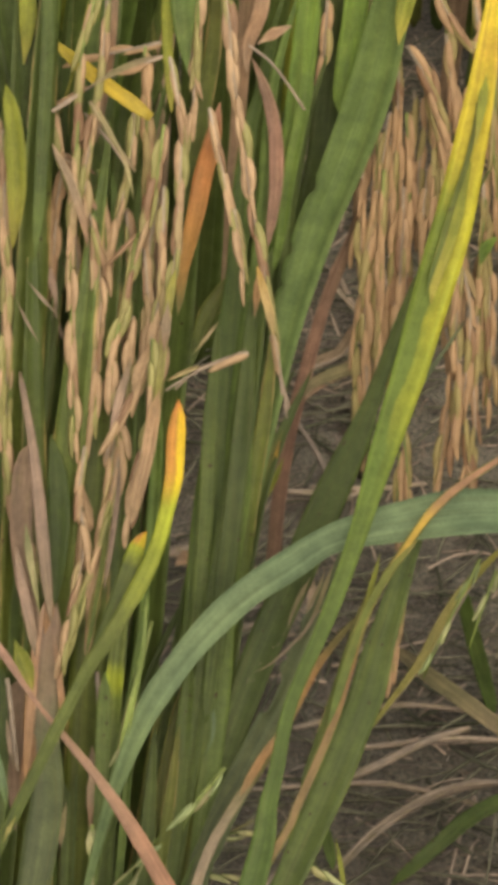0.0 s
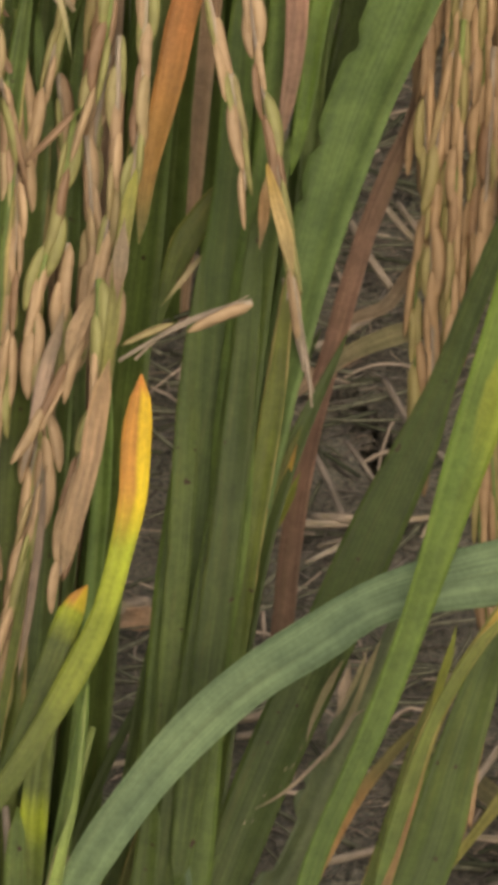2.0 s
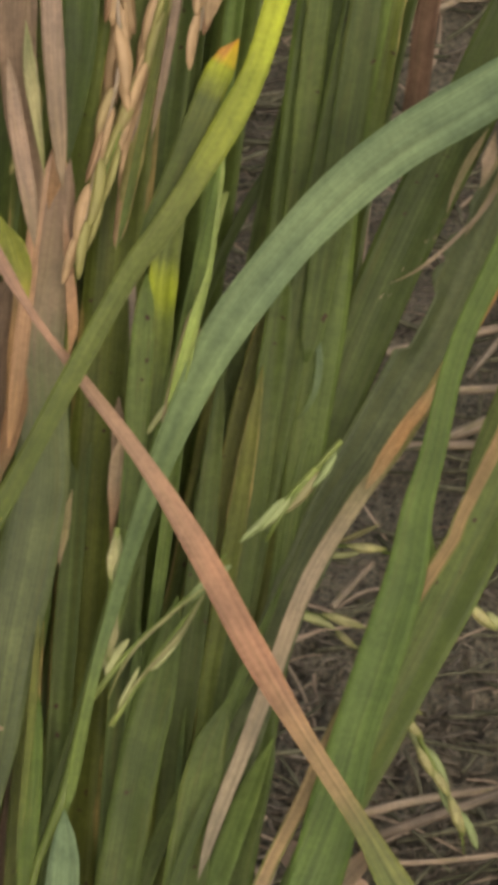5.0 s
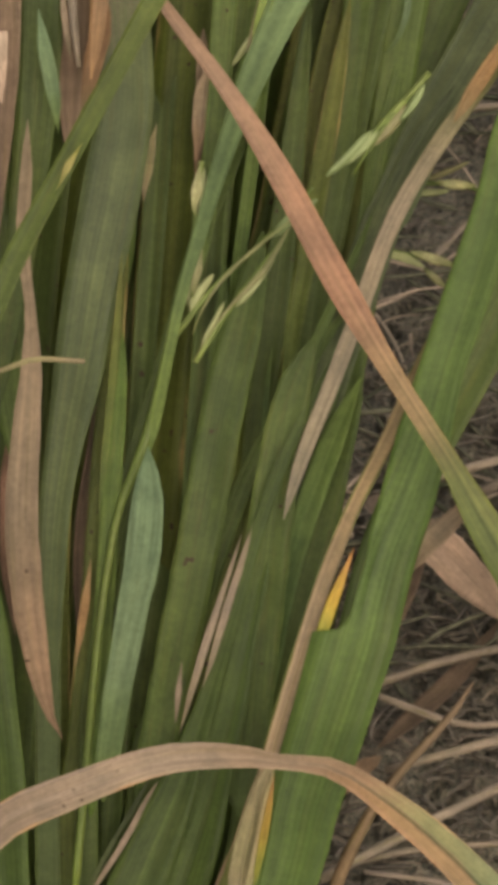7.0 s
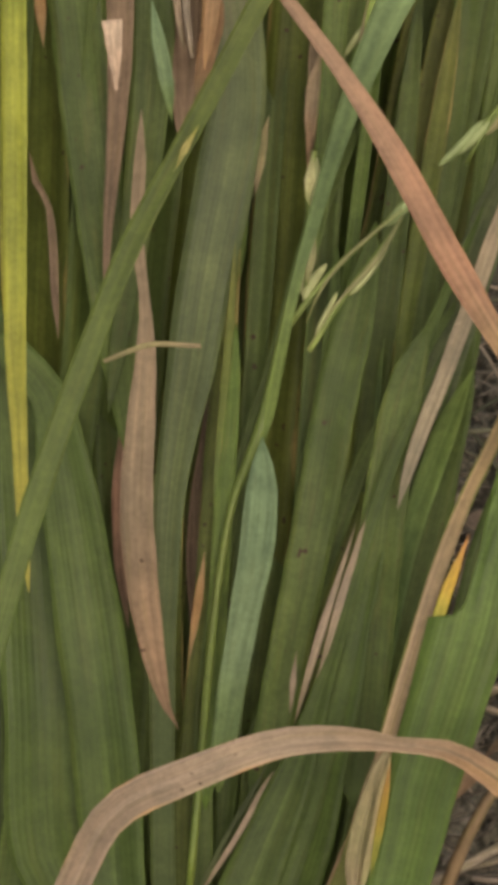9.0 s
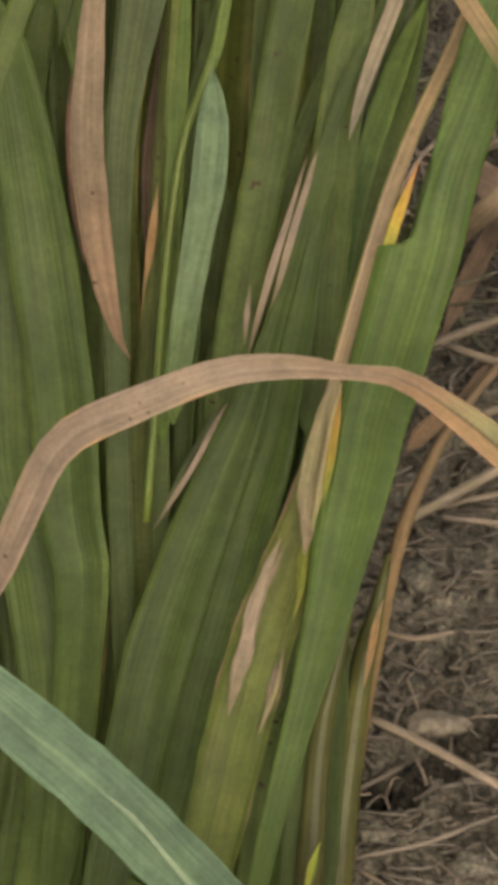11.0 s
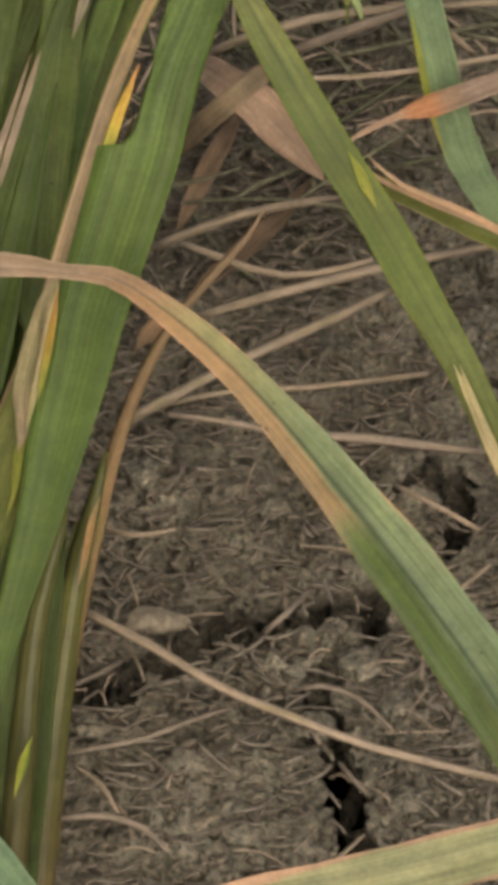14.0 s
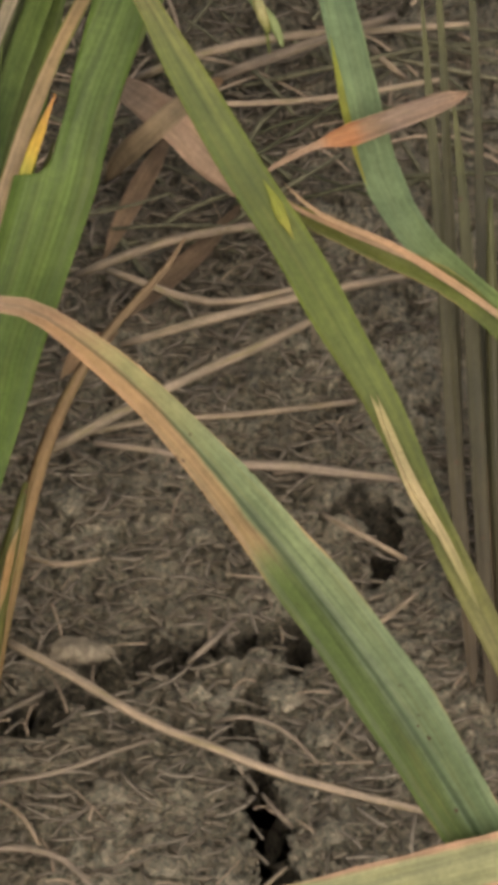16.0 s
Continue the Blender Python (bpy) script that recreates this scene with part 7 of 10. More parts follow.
panicle_branch(behind, grain_gold, [(0.0657, 0.812, 0.2283, 0.0007), (0.0656, 0.8073, 0.2194, 0.0007), (0.0647, 0.8026, 0.2104, 0.0007), (0.0656, 0.7976, 0.2016, 0.0007), (0.0643, 0.7928, 0.1927, 0.0007)], seed=79)
panicle_branch(behind, grain_gold, [(0.04, 0.8223, 0.2474, 0.0007), (0.0394, 0.8176, 0.2378, 0.0007), (0.0385, 0.8128, 0.2284, 0.0007), (0.0386, 0.8079, 0.219, 0.0007), (0.0388, 0.8029, 0.2096, 0.0007)], seed=80)
panicle_branch(behind, grain_gold, [(0.0682, 0.8266, 0.265, 0.0007), (0.0683, 0.8228, 0.257, 0.0007), (0.0685, 0.8189, 0.2489, 0.0007), (0.0682, 0.815, 0.2408, 0.0007), (0.0683, 0.8109, 0.2328, 0.0007)], seed=81)
panicle_branch(front, grain_ripe, [(-0.0254, 0.7754, 0.2374, 0.0007), (-0.027, 0.7722, 0.2315, 0.0007), (-0.0283, 0.7689, 0.2254, 0.0007), (-0.0299, 0.7656, 0.2194, 0.0007), (-0.0303, 0.7622, 0.2134, 0.0007)], seed=90)
panicle_branch(front, grain_ripe, [(-0.026, 0.7918, 0.2771, 0.0007), (-0.0279, 0.7874, 0.268, 0.0007), (-0.0293, 0.7829, 0.2589, 0.0007), (-0.0312, 0.7784, 0.25, 0.0007), (-0.033, 0.7736, 0.241, 0.0007)], seed=91)
panicle_branch(front, grain_ripe, [(-0.0213, 0.7767, 0.2395, 0.0007), (-0.0208, 0.7731, 0.2327, 0.0007), (-0.0212, 0.7693, 0.2258, 0.0007), (-0.0225, 0.7655, 0.2189, 0.0007), (-0.0224, 0.7617, 0.2121, 0.0007)], seed=92)
panicle_branch(front, grain_gold, [(-0.005, 0.7936, 0.2736, 0.0007), (-0.0052, 0.7893, 0.2646, 0.0007), (-0.0053, 0.7849, 0.2558, 0.0007), (-0.0058, 0.7804, 0.2469, 0.0007), (-0.006, 0.7758, 0.238, 0.0007)], seed=93)
panicle_branch(front, grain_gold, [(-0.0227, 0.7834, 0.254, 0.0007), (-0.0246, 0.7787, 0.2449, 0.0007), (-0.0257, 0.7739, 0.2358, 0.0007), (-0.027, 0.769, 0.2268, 0.0007), (-0.0292, 0.764, 0.2179, 0.0007)], seed=94)
panicle_branch(front, grain_ripe, [(-0.0034, 0.7772, 0.2465, 0.0007), (-0.0054, 0.7727, 0.2379, 0.0007), (-0.0063, 0.7681, 0.2293, 0.0007), (-0.0074, 0.7634, 0.2207, 0.0007), (-0.0087, 0.7586, 0.2122, 0.0007)], seed=95)
panicle_branch(front, grain_ripe, [(-0.028, 0.7915, 0.2633, 0.0007), (-0.0283, 0.7877, 0.2556, 0.0007), (-0.0279, 0.7838, 0.2479, 0.0007), (-0.0276, 0.78, 0.2403, 0.0007), (-0.0278, 0.7759, 0.2327, 0.0007)], seed=96)
panicle_branch(front, grain_ripe, [(-0.0076, 0.7868, 0.264, 0.0007), (-0.0084, 0.7828, 0.2559, 0.0007), (-0.0104, 0.7788, 0.2479, 0.0007), (-0.0126, 0.7746, 0.24, 0.0007), (-0.0149, 0.7704, 0.2321, 0.0007)], seed=97)
panicle_branch(front, grain_ripe, [(-0.0103, 0.7794, 0.2425, 0.0007), (-0.0099, 0.7763, 0.2366, 0.0007), (-0.011, 0.7732, 0.2308, 0.0007), (-0.0114, 0.77, 0.2249, 0.0007), (-0.0113, 0.7668, 0.2191, 0.0007)], seed=98)
panicle_branch(behind, grain_green, [(0.0623, 0.7577, 0.1647, 0.0007), (0.0578, 0.7534, 0.1575, 0.0007), (0.0533, 0.7492, 0.1502, 0.0007), (0.0494, 0.745, 0.143, 0.0007)], gap=0.006, splay=10, size=0.8, seed=7)
panicle_branch(behind, grain_green, [(0.0658, 0.7561, 0.1627, 0.0007), (0.0619, 0.7512, 0.1545, 0.0007), (0.0593, 0.7475, 0.1483, 0.0007)], gap=0.007, splay=10, size=0.8, seed=8)

# inner blades between the outer ones
blade(front, mid_green, [(0.0256, 0.8196, 0.2742, 0.0006), (0.0183, 0.807, 0.2546, 0.0017), (0.0149, 0.794, 0.23, 0.0023), (0.0129, 0.7866, 0.2162, 0.0035), (0.011, 0.7795, 0.2034, 0.0045), (0.009, 0.7723, 0.1908, 0.0046), (0.0076, 0.7644, 0.1776, 0.0046), (0.005, 0.7573, 0.1661, 0.0046), (0.0033, 0.7491, 0.1532, 0.0047), (0.0018, 0.7413, 0.1407, 0.0044), (-0.0002, 0.7332, 0.1283, 0.0041), (-0.0024, 0.725, 0.1162, 0.0035), (-0.013, 0.6829, 0.0581, 0.003), (-0.0235, 0.6409, 0, 0.0024)])
blade(front, deep_green, [(0.0337, 0.815, 0.2689, 0.0006), (0.0236, 0.8025, 0.2497, 0.0014), (0.0172, 0.7895, 0.2258, 0.0019), (0.0126, 0.7801, 0.2083, 0.0035), (0.0102, 0.7728, 0.1955, 0.0041), (0.0077, 0.7654, 0.183, 0.0038), (0.0046, 0.7578, 0.1705, 0.0035), (-0.0078, 0.7201, 0.1137, 0.0031), (-0.0202, 0.6825, 0.0568, 0.0028), (-0.0326, 0.6448, 0, 0.0024)])
blade(front, deep_green, [(0.0241, 0.7819, 0.1994, 0.0006), (0.0137, 0.768, 0.1811, 0.0026), (0.007, 0.7536, 0.158, 0.0035), (0.0042, 0.7475, 0.1482, 0.0053), (0.0013, 0.7411, 0.138, 0.0065), (-0.0015, 0.7335, 0.1265, 0.007), (-0.0044, 0.725, 0.1139, 0.0071), (-0.0073, 0.7172, 0.1027, 0.0071), (-0.0109, 0.7082, 0.0903, 0.0071), (-0.0145, 0.6992, 0.0785, 0.0065), (-0.0183, 0.6905, 0.0673, 0.0058), (-0.0211, 0.6803, 0.0518, 0.0058), (-0.028, 0.6405, 0, 0.0041)])
blade(front, olive_green, [(0.0169, 0.7721, 0.1895, 0.0006), (0.0067, 0.758, 0.1713, 0.0018), (0.0002, 0.7434, 0.1483, 0.0023), (-0.0026, 0.7369, 0.1382, 0.0041), (-0.0055, 0.7293, 0.1267, 0.0047), (-0.0083, 0.7208, 0.1142, 0.0049), (-0.0112, 0.7127, 0.1027, 0.0049), (-0.0141, 0.7038, 0.0905, 0.0047), (-0.0229, 0.6985, 0.0837, 0.0046), (-0.0257, 0.6896, 0.0723, 0.0046), (-0.0286, 0.681, 0.0603, 0.0043), (-0.0322, 0.6713, 0.0446, 0.0041), (-0.0351, 0.6388, 0, 0.0028)])
blade(front, deep_green, [(0.0104, 0.7702, 0.1847, 0.0006), (0.0012, 0.7558, 0.1665, 0.0026), (-0.0042, 0.7408, 0.1434, 0.0035), (-0.007, 0.7329, 0.1313, 0.0047), (-0.0099, 0.7247, 0.1191, 0.0053), (-0.0135, 0.7158, 0.1063, 0.0053), (-0.0171, 0.7074, 0.0946, 0.0053), (-0.0207, 0.6984, 0.0827, 0.0053), (-0.0243, 0.6923, 0.0748, 0.0052), (-0.0279, 0.6819, 0.0607, 0.0049), (-0.0317, 0.6585, 0.0303, 0.0042), (-0.0356, 0.6352, 0, 0.0034)])
blade(front, mid_green, [(0.0133, 0.7695, 0.1808, 0.0006), (0.0043, 0.755, 0.1626, 0.0039), (-0.0009, 0.74, 0.1395, 0.0052), (-0.003, 0.7339, 0.1302, 0.0058), (-0.0058, 0.7255, 0.1176, 0.006), (-0.0086, 0.7176, 0.1063, 0.006), (-0.0122, 0.7078, 0.0927, 0.006), (-0.015, 0.6996, 0.0818, 0.006), (-0.0172, 0.6902, 0.0696, 0.0058), (-0.0193, 0.6819, 0.0575, 0.0055), (-0.0207, 0.6743, 0.0452, 0.0052), (-0.0252, 0.6406, 0, 0.0037)])
blade(front, olive_green, [(0.0016, 0.7528, 0.1553, 0.0006), (-0.0076, 0.7375, 0.1376, 0.0022), (-0.0129, 0.7217, 0.1151, 0.0029), (-0.0151, 0.7154, 0.1062, 0.0046), (-0.0179, 0.7073, 0.095, 0.0053), (-0.0208, 0.6997, 0.0847, 0.0053), (-0.0236, 0.6914, 0.074, 0.0052), (-0.0265, 0.6834, 0.0634, 0.0049), (-0.0286, 0.677, 0.0531, 0.0046), (-0.0334, 0.6395, 0, 0.0033)])
blade(front, deep_green, [(0.0075, 0.7455, 0.1438, 0.0006), (-0.0004, 0.7299, 0.1261, 0.0014), (-0.0043, 0.7137, 0.1036, 0.0019), (-0.0057, 0.7079, 0.0956, 0.0035), (-0.0086, 0.7008, 0.086, 0.0043), (-0.0114, 0.6948, 0.0781, 0.0045), (-0.0143, 0.6875, 0.0688, 0.0043), (-0.0164, 0.6813, 0.0597, 0.0038), (-0.0279, 0.6374, 0, 0.0026)])
blade(front, deep_green, [(-0.0136, 0.7631, 0.1684, 0.0006), (-0.0203, 0.748, 0.1502, 0.0026), (-0.0231, 0.7324, 0.1271, 0.0035), (-0.0245, 0.7245, 0.1154, 0.0046), (-0.0259, 0.7169, 0.1047, 0.0049), (-0.028, 0.7085, 0.0932, 0.0049), (-0.0302, 0.6993, 0.0808, 0.0049), (-0.0323, 0.6907, 0.0698, 0.0046), (-0.0338, 0.6818, 0.057, 0.0044), (-0.0352, 0.6729, 0.0427, 0.0041), (-0.0333, 0.6406, 0, 0.0029)])
blade(front, mid_green, [(-0.0223, 0.7652, 0.173, 0.0006), (-0.0277, 0.7502, 0.1546, 0.0026), (-0.0291, 0.7346, 0.1313, 0.0035), (-0.0298, 0.7272, 0.1203, 0.004), (-0.0313, 0.7195, 0.1092, 0.004), (-0.0334, 0.7112, 0.0977, 0.0041), (-0.0355, 0.7024, 0.0858, 0.0038), (-0.0377, 0.6932, 0.0739, 0.0035), (-0.0389, 0.6639, 0.0369, 0.003), (-0.0402, 0.6346, 0, 0.0024)])
blade(front, shaded_green, [(0.0106, 0.7635, 0.1715, 0.0006), (-0.0043, 0.7497, 0.1549, 0.0014), (-0.0155, 0.7354, 0.1336, 0.0019), (-0.0184, 0.7318, 0.1283, 0.0019), (-0.0209, 0.7279, 0.1225, 0.0023), (-0.0234, 0.7235, 0.1161, 0.0019), (-0.0263, 0.7197, 0.1107, 0.0019), (-0.0284, 0.7156, 0.105, 0.0019), (-0.0306, 0.7104, 0.098, 0.0019), (-0.0334, 0.7052, 0.0909, 0.0019), (-0.0356, 0.7004, 0.0847, 0.0019), (-0.0374, 0.6942, 0.0766, 0.0019), (-0.0384, 0.6879, 0.0686, 0.002), (-0.0395, 0.6813, 0.0589, 0.002), (-0.0373, 0.6374, 0, 0.0014)])
blade(front, deep_green, [(-0.0276, 0.7479, 0.1477, 0.0006), (-0.0335, 0.7322, 0.1298, 0.0015), (-0.0355, 0.716, 0.107, 0.0019), (-0.036, 0.7119, 0.1014, 0.002), (-0.0369, 0.7074, 0.0953, 0.002), (-0.0376, 0.7019, 0.0878, 0.0019), (-0.0383, 0.6974, 0.0819, 0.002), (-0.0387, 0.6918, 0.0746, 0.0023), (-0.0394, 0.6866, 0.068, 0.0026), (-0.0405, 0.68, 0.0579, 0.0026), (-0.0416, 0.6734, 0.0473, 0.0026), (-0.0375, 0.6392, 0, 0.0018)])
blade(front, olive_green, [(-0.0265, 0.7546, 0.1603, 0.0006), (-0.032, 0.7393, 0.1422, 0.0014), (-0.0336, 0.7234, 0.1192, 0.0019), (-0.034, 0.7192, 0.1131, 0.0019), (-0.0352, 0.7162, 0.1089, 0.0019), (-0.0363, 0.7126, 0.1039, 0.0019), (-0.0405, 0.6741, 0.052, 0.0017), (-0.0448, 0.6356, 0, 0.0014)])
blade(front, mid_green, [(-0.0024, 0.7331, 0.1189, 0.0006), (-0.0127, 0.7169, 0.1022, 0.0052), (-0.0192, 0.7002, 0.0807, 0.007), (-0.023, 0.6904, 0.0682, 0.0087), (-0.0269, 0.6812, 0.0545, 0.0092), (-0.0307, 0.6736, 0.0425, 0.0094), (-0.0346, 0.6649, 0.0292, 0.0091), (-0.0385, 0.6558, 0.016, 0.0085), (-0.0417, 0.6469, 0.0022, 0.008), (-0.0441, 0.6411, -0.0076, 0.0071)])
blade(front, deep_green, [(-0.0048, 0.719, 0.1061, 0.0006), (-0.0183, 0.7043, 0.0896, 0.0017), (-0.0281, 0.689, 0.0683, 0.0023), (-0.0319, 0.6832, 0.0601, 0.0035), (-0.0342, 0.6778, 0.0515, 0.0019), (-0.0358, 0.6753, 0.0474, 0.0019), (-0.0419, 0.6398, 0, 0.0013)])
blade(front, deep_green, [(-0.023, 0.7104, 0.1045, 0.0006), (-0.0312, 0.6964, 0.0859, 0.0026), (-0.0356, 0.6818, 0.0623, 0.0035), (-0.0381, 0.6739, 0.0495, 0.0049), (-0.0412, 0.6658, 0.0369, 0.0053), (-0.0443, 0.6579, 0.0252, 0.0053), (-0.0475, 0.6486, 0.0119, 0.0053), (-0.05, 0.6397, -0.0031, 0.0049)])
blade(front, olive_green, [(-0.0382, 0.7097, 0.1054, 0.0006), (-0.0427, 0.6957, 0.0863, 0.0017), (-0.0432, 0.6811, 0.0624, 0.0023), (-0.0434, 0.6734, 0.0498, 0.0035), (-0.044, 0.6662, 0.0384, 0.0036), (-0.0457, 0.6576, 0.0254, 0.0035), (-0.0478, 0.6482, 0.0118, 0.0032)])
blade(front, olive_green, [(-0.0063, 0.6966, 0.0737, 0.0006), (-0.013, 0.6818, 0.0553, 0.0018), (-0.0157, 0.6665, 0.032, 0.0023), (-0.0167, 0.6609, 0.0236, 0.0038), (-0.0182, 0.6547, 0.0144, 0.0044), (-0.0194, 0.6487, 0.0051, 0.0049), (-0.0203, 0.6427, -0.0053, 0.0049)])
blade(front, deep_green, [(-0.0107, 0.6877, 0.0564, 0.0006), (-0.019, 0.6725, 0.0385, 0.0014), (-0.0235, 0.6568, 0.0158, 0.0019), (-0.0251, 0.6512, 0.0077, 0.0029), (-0.027, 0.6471, 0.0007, 0.0032), (-0.0283, 0.6426, -0.0071, 0.003)])
blade(left, mid_green, [(-0.1144, 0.7152, 0.1135, 0.0006), (-0.0924, 0.7125, 0.1105, 0.0017), (-0.0655, 0.7097, 0.1032, 0.0023), (-0.0627, 0.7094, 0.1024, 0.0035), (-0.0573, 0.7063, 0.0974, 0.004), (-0.0555, 0.7022, 0.0916, 0.0052), (-0.0538, 0.6955, 0.0826, 0.0064), (-0.0516, 0.6871, 0.0714, 0.0069), (-0.0498, 0.6789, 0.0593, 0.007), (-0.0488, 0.6704, 0.0453, 0.0064), (-0.0482, 0.6638, 0.035, 0.0053), (-0.0542, 0.641, 0, 0.0037)])
blade(left, shaded_green, [(-0.1112, 0.7041, 0.0909, 0.0006), (-0.0887, 0.7083, 0.0976, 0.0017), (-0.0611, 0.7125, 0.1004, 0.0023), (-0.0582, 0.713, 0.1006, 0.0035), (-0.0553, 0.7119, 0.0988, 0.0038), (-0.0528, 0.7091, 0.0947, 0.0041), (-0.051, 0.705, 0.089, 0.0052), (-0.0492, 0.6988, 0.0805, 0.0064), (-0.0471, 0.6902, 0.0691, 0.007), (-0.0453, 0.6818, 0.0567, 0.007), (-0.0442, 0.6734, 0.043, 0.0064), (-0.0437, 0.6663, 0.0319, 0.0053), (-0.0518, 0.6436, 0, 0.0037)])
blade(left, mid_green, [(-0.0724, 0.7417, 0.1384, 0.0006), (-0.0702, 0.7266, 0.121, 0.0026), (-0.0637, 0.7109, 0.0987, 0.0035), (-0.0609, 0.7041, 0.0891, 0.0064), (-0.0594, 0.6961, 0.0783, 0.0076), (-0.0584, 0.6848, 0.0637, 0.0081), (-0.0577, 0.6753, 0.048, 0.0082), (-0.0546, 0.67, 0.0392, 0.007), (-0.0522, 0.6538, 0.0144, 0.0065), (-0.0569, 0.6427, 0, 0.0045)])
blade(left, mid_green, [(-0.0671, 0.7408, 0.1396, 0.0006), (-0.0644, 0.7257, 0.1223, 0.0026), (-0.0575, 0.7101, 0.1001, 0.0035), (-0.0547, 0.7036, 0.0909, 0.0064), (-0.0532, 0.6948, 0.0791, 0.0075), (-0.0522, 0.6836, 0.0645, 0.0081), (-0.0515, 0.6738, 0.0483, 0.0081), (-0.0483, 0.6689, 0.0402, 0.007), (-0.0459, 0.6527, 0.0154, 0.0065), (-0.053, 0.6416, 0, 0.0045)])
blade(left, mid_green, [(-0.0597, 0.773, 0.1885, 0.0006), (-0.0606, 0.7587, 0.1698, 0.0035), (-0.0573, 0.7439, 0.1463, 0.0046), (-0.0556, 0.736, 0.1338, 0.0053), (-0.0538, 0.7283, 0.122, 0.0052), (-0.0524, 0.7198, 0.1095, 0.0046), (-0.0517, 0.7136, 0.1006, 0.0029), (-0.0522, 0.6777, 0.0503, 0.0025), (-0.0527, 0.6418, 0, 0.002)])
blade(left, shaded_green, [(-0.0541, 0.7704, 0.1892, 0.0006), (-0.0549, 0.756, 0.1705, 0.0035), (-0.0515, 0.7412, 0.147, 0.0046), (-0.0497, 0.7335, 0.1349, 0.0053), (-0.048, 0.7259, 0.1232, 0.0052), (-0.0466, 0.7175, 0.1109, 0.0046), (-0.0459, 0.7115, 0.1023, 0.0029), (-0.0474, 0.6756, 0.0511, 0.0025), (-0.0489, 0.6398, 0, 0.002)])
blade(left, mid_green, [(-0.0692, 0.7626, 0.1729, 0.0006), (-0.068, 0.7481, 0.1547, 0.0026), (-0.0626, 0.7332, 0.1316, 0.0035), (-0.0599, 0.7255, 0.1198, 0.0052), (-0.0578, 0.717, 0.1073, 0.0052), (-0.056, 0.7108, 0.0984, 0.0041), (-0.0521, 0.6761, 0.0492, 0.0035), (-0.0481, 0.6413, 0, 0.0028)])
blade(left, mid_green, [(-0.0627, 0.7606, 0.174, 0.0006), (-0.0615, 0.7461, 0.1558, 0.0026), (-0.0561, 0.7311, 0.1328, 0.0035), (-0.0532, 0.7233, 0.1208, 0.0052), (-0.0511, 0.7155, 0.1092, 0.0052), (-0.0493, 0.7087, 0.0995, 0.0041), (-0.0472, 0.674, 0.0498, 0.0034), (-0.0451, 0.6394, 0, 0.0028)])
blade(left, shaded_green, [(-0.0435, 0.7708, 0.1851, 0.0006), (-0.0476, 0.7562, 0.1664, 0.0022), (-0.0477, 0.741, 0.1429, 0.0029), (-0.0478, 0.7337, 0.1317, 0.0032), (-0.0496, 0.7255, 0.1196, 0.0035), (-0.0514, 0.718, 0.1089, 0.0035), (-0.0536, 0.7108, 0.099, 0.0035), (-0.0627, 0.6751, 0.0495, 0.003), (-0.0718, 0.6393, 0, 0.0024)])
blade(left, mid_green, [(-0.0368, 0.7696, 0.1859, 0.0006), (-0.0408, 0.755, 0.1672, 0.0022), (-0.0409, 0.7398, 0.1437, 0.0029), (-0.0409, 0.7322, 0.132, 0.0032), (-0.0428, 0.7244, 0.1204, 0.0035), (-0.0446, 0.7165, 0.1093, 0.0035), (-0.0468, 0.7095, 0.0996, 0.0035), (-0.0575, 0.6739, 0.0498, 0.003), (-0.0681, 0.6383, 0, 0.0024)])
blade(left, mid_green, [(-0.0491, 0.7437, 0.1427, 0.0006), (-0.0512, 0.728, 0.1249, 0.0035), (-0.0492, 0.7116, 0.1023, 0.0046), (-0.0481, 0.703, 0.0903, 0.0058), (-0.0478, 0.6943, 0.0787, 0.0058), (-0.0482, 0.6836, 0.065, 0.0058), (-0.0493, 0.674, 0.0493, 0.0052), (-0.0501, 0.6686, 0.0409, 0.0053), (-0.0588, 0.6416, 0, 0.0037)])
blade(left, shaded_green, [(-0.0439, 0.7451, 0.1414, 0.0006), (-0.0458, 0.7293, 0.1235, 0.0035), (-0.0437, 0.713, 0.1009, 0.0046), (-0.0427, 0.7047, 0.0895, 0.0058), (-0.0423, 0.6956, 0.0773, 0.0058), (-0.0427, 0.6851, 0.0638, 0.0058), (-0.0438, 0.6753, 0.0479, 0.0052), (-0.0447, 0.6698, 0.0393, 0.0053), (-0.0555, 0.6429, 0, 0.0037)])
blade(left, mid_green, [(-0.0547, 0.7385, 0.1368, 0.0006), (-0.0566, 0.7225, 0.1191, 0.0035), (-0.0544, 0.7059, 0.0966, 0.0046), (-0.053, 0.695, 0.0817, 0.0064), (-0.0508, 0.6842, 0.0677, 0.0069), (-0.0494, 0.6744, 0.0518, 0.007), (-0.0481, 0.6646, 0.0362, 0.0058), (-0.0534, 0.6412, 0, 0.0041)])
blade(left, deep_green, [(-0.0489, 0.7388, 0.1359, 0.0006), (-0.0508, 0.7228, 0.1182, 0.0035), (-0.0485, 0.7062, 0.0958, 0.0046), (-0.047, 0.6956, 0.0813, 0.0064), (-0.0448, 0.685, 0.0675, 0.0069), (-0.0434, 0.6752, 0.0518, 0.007), (-0.042, 0.6654, 0.036, 0.0058), (-0.0496, 0.6417, 0, 0.0041)])
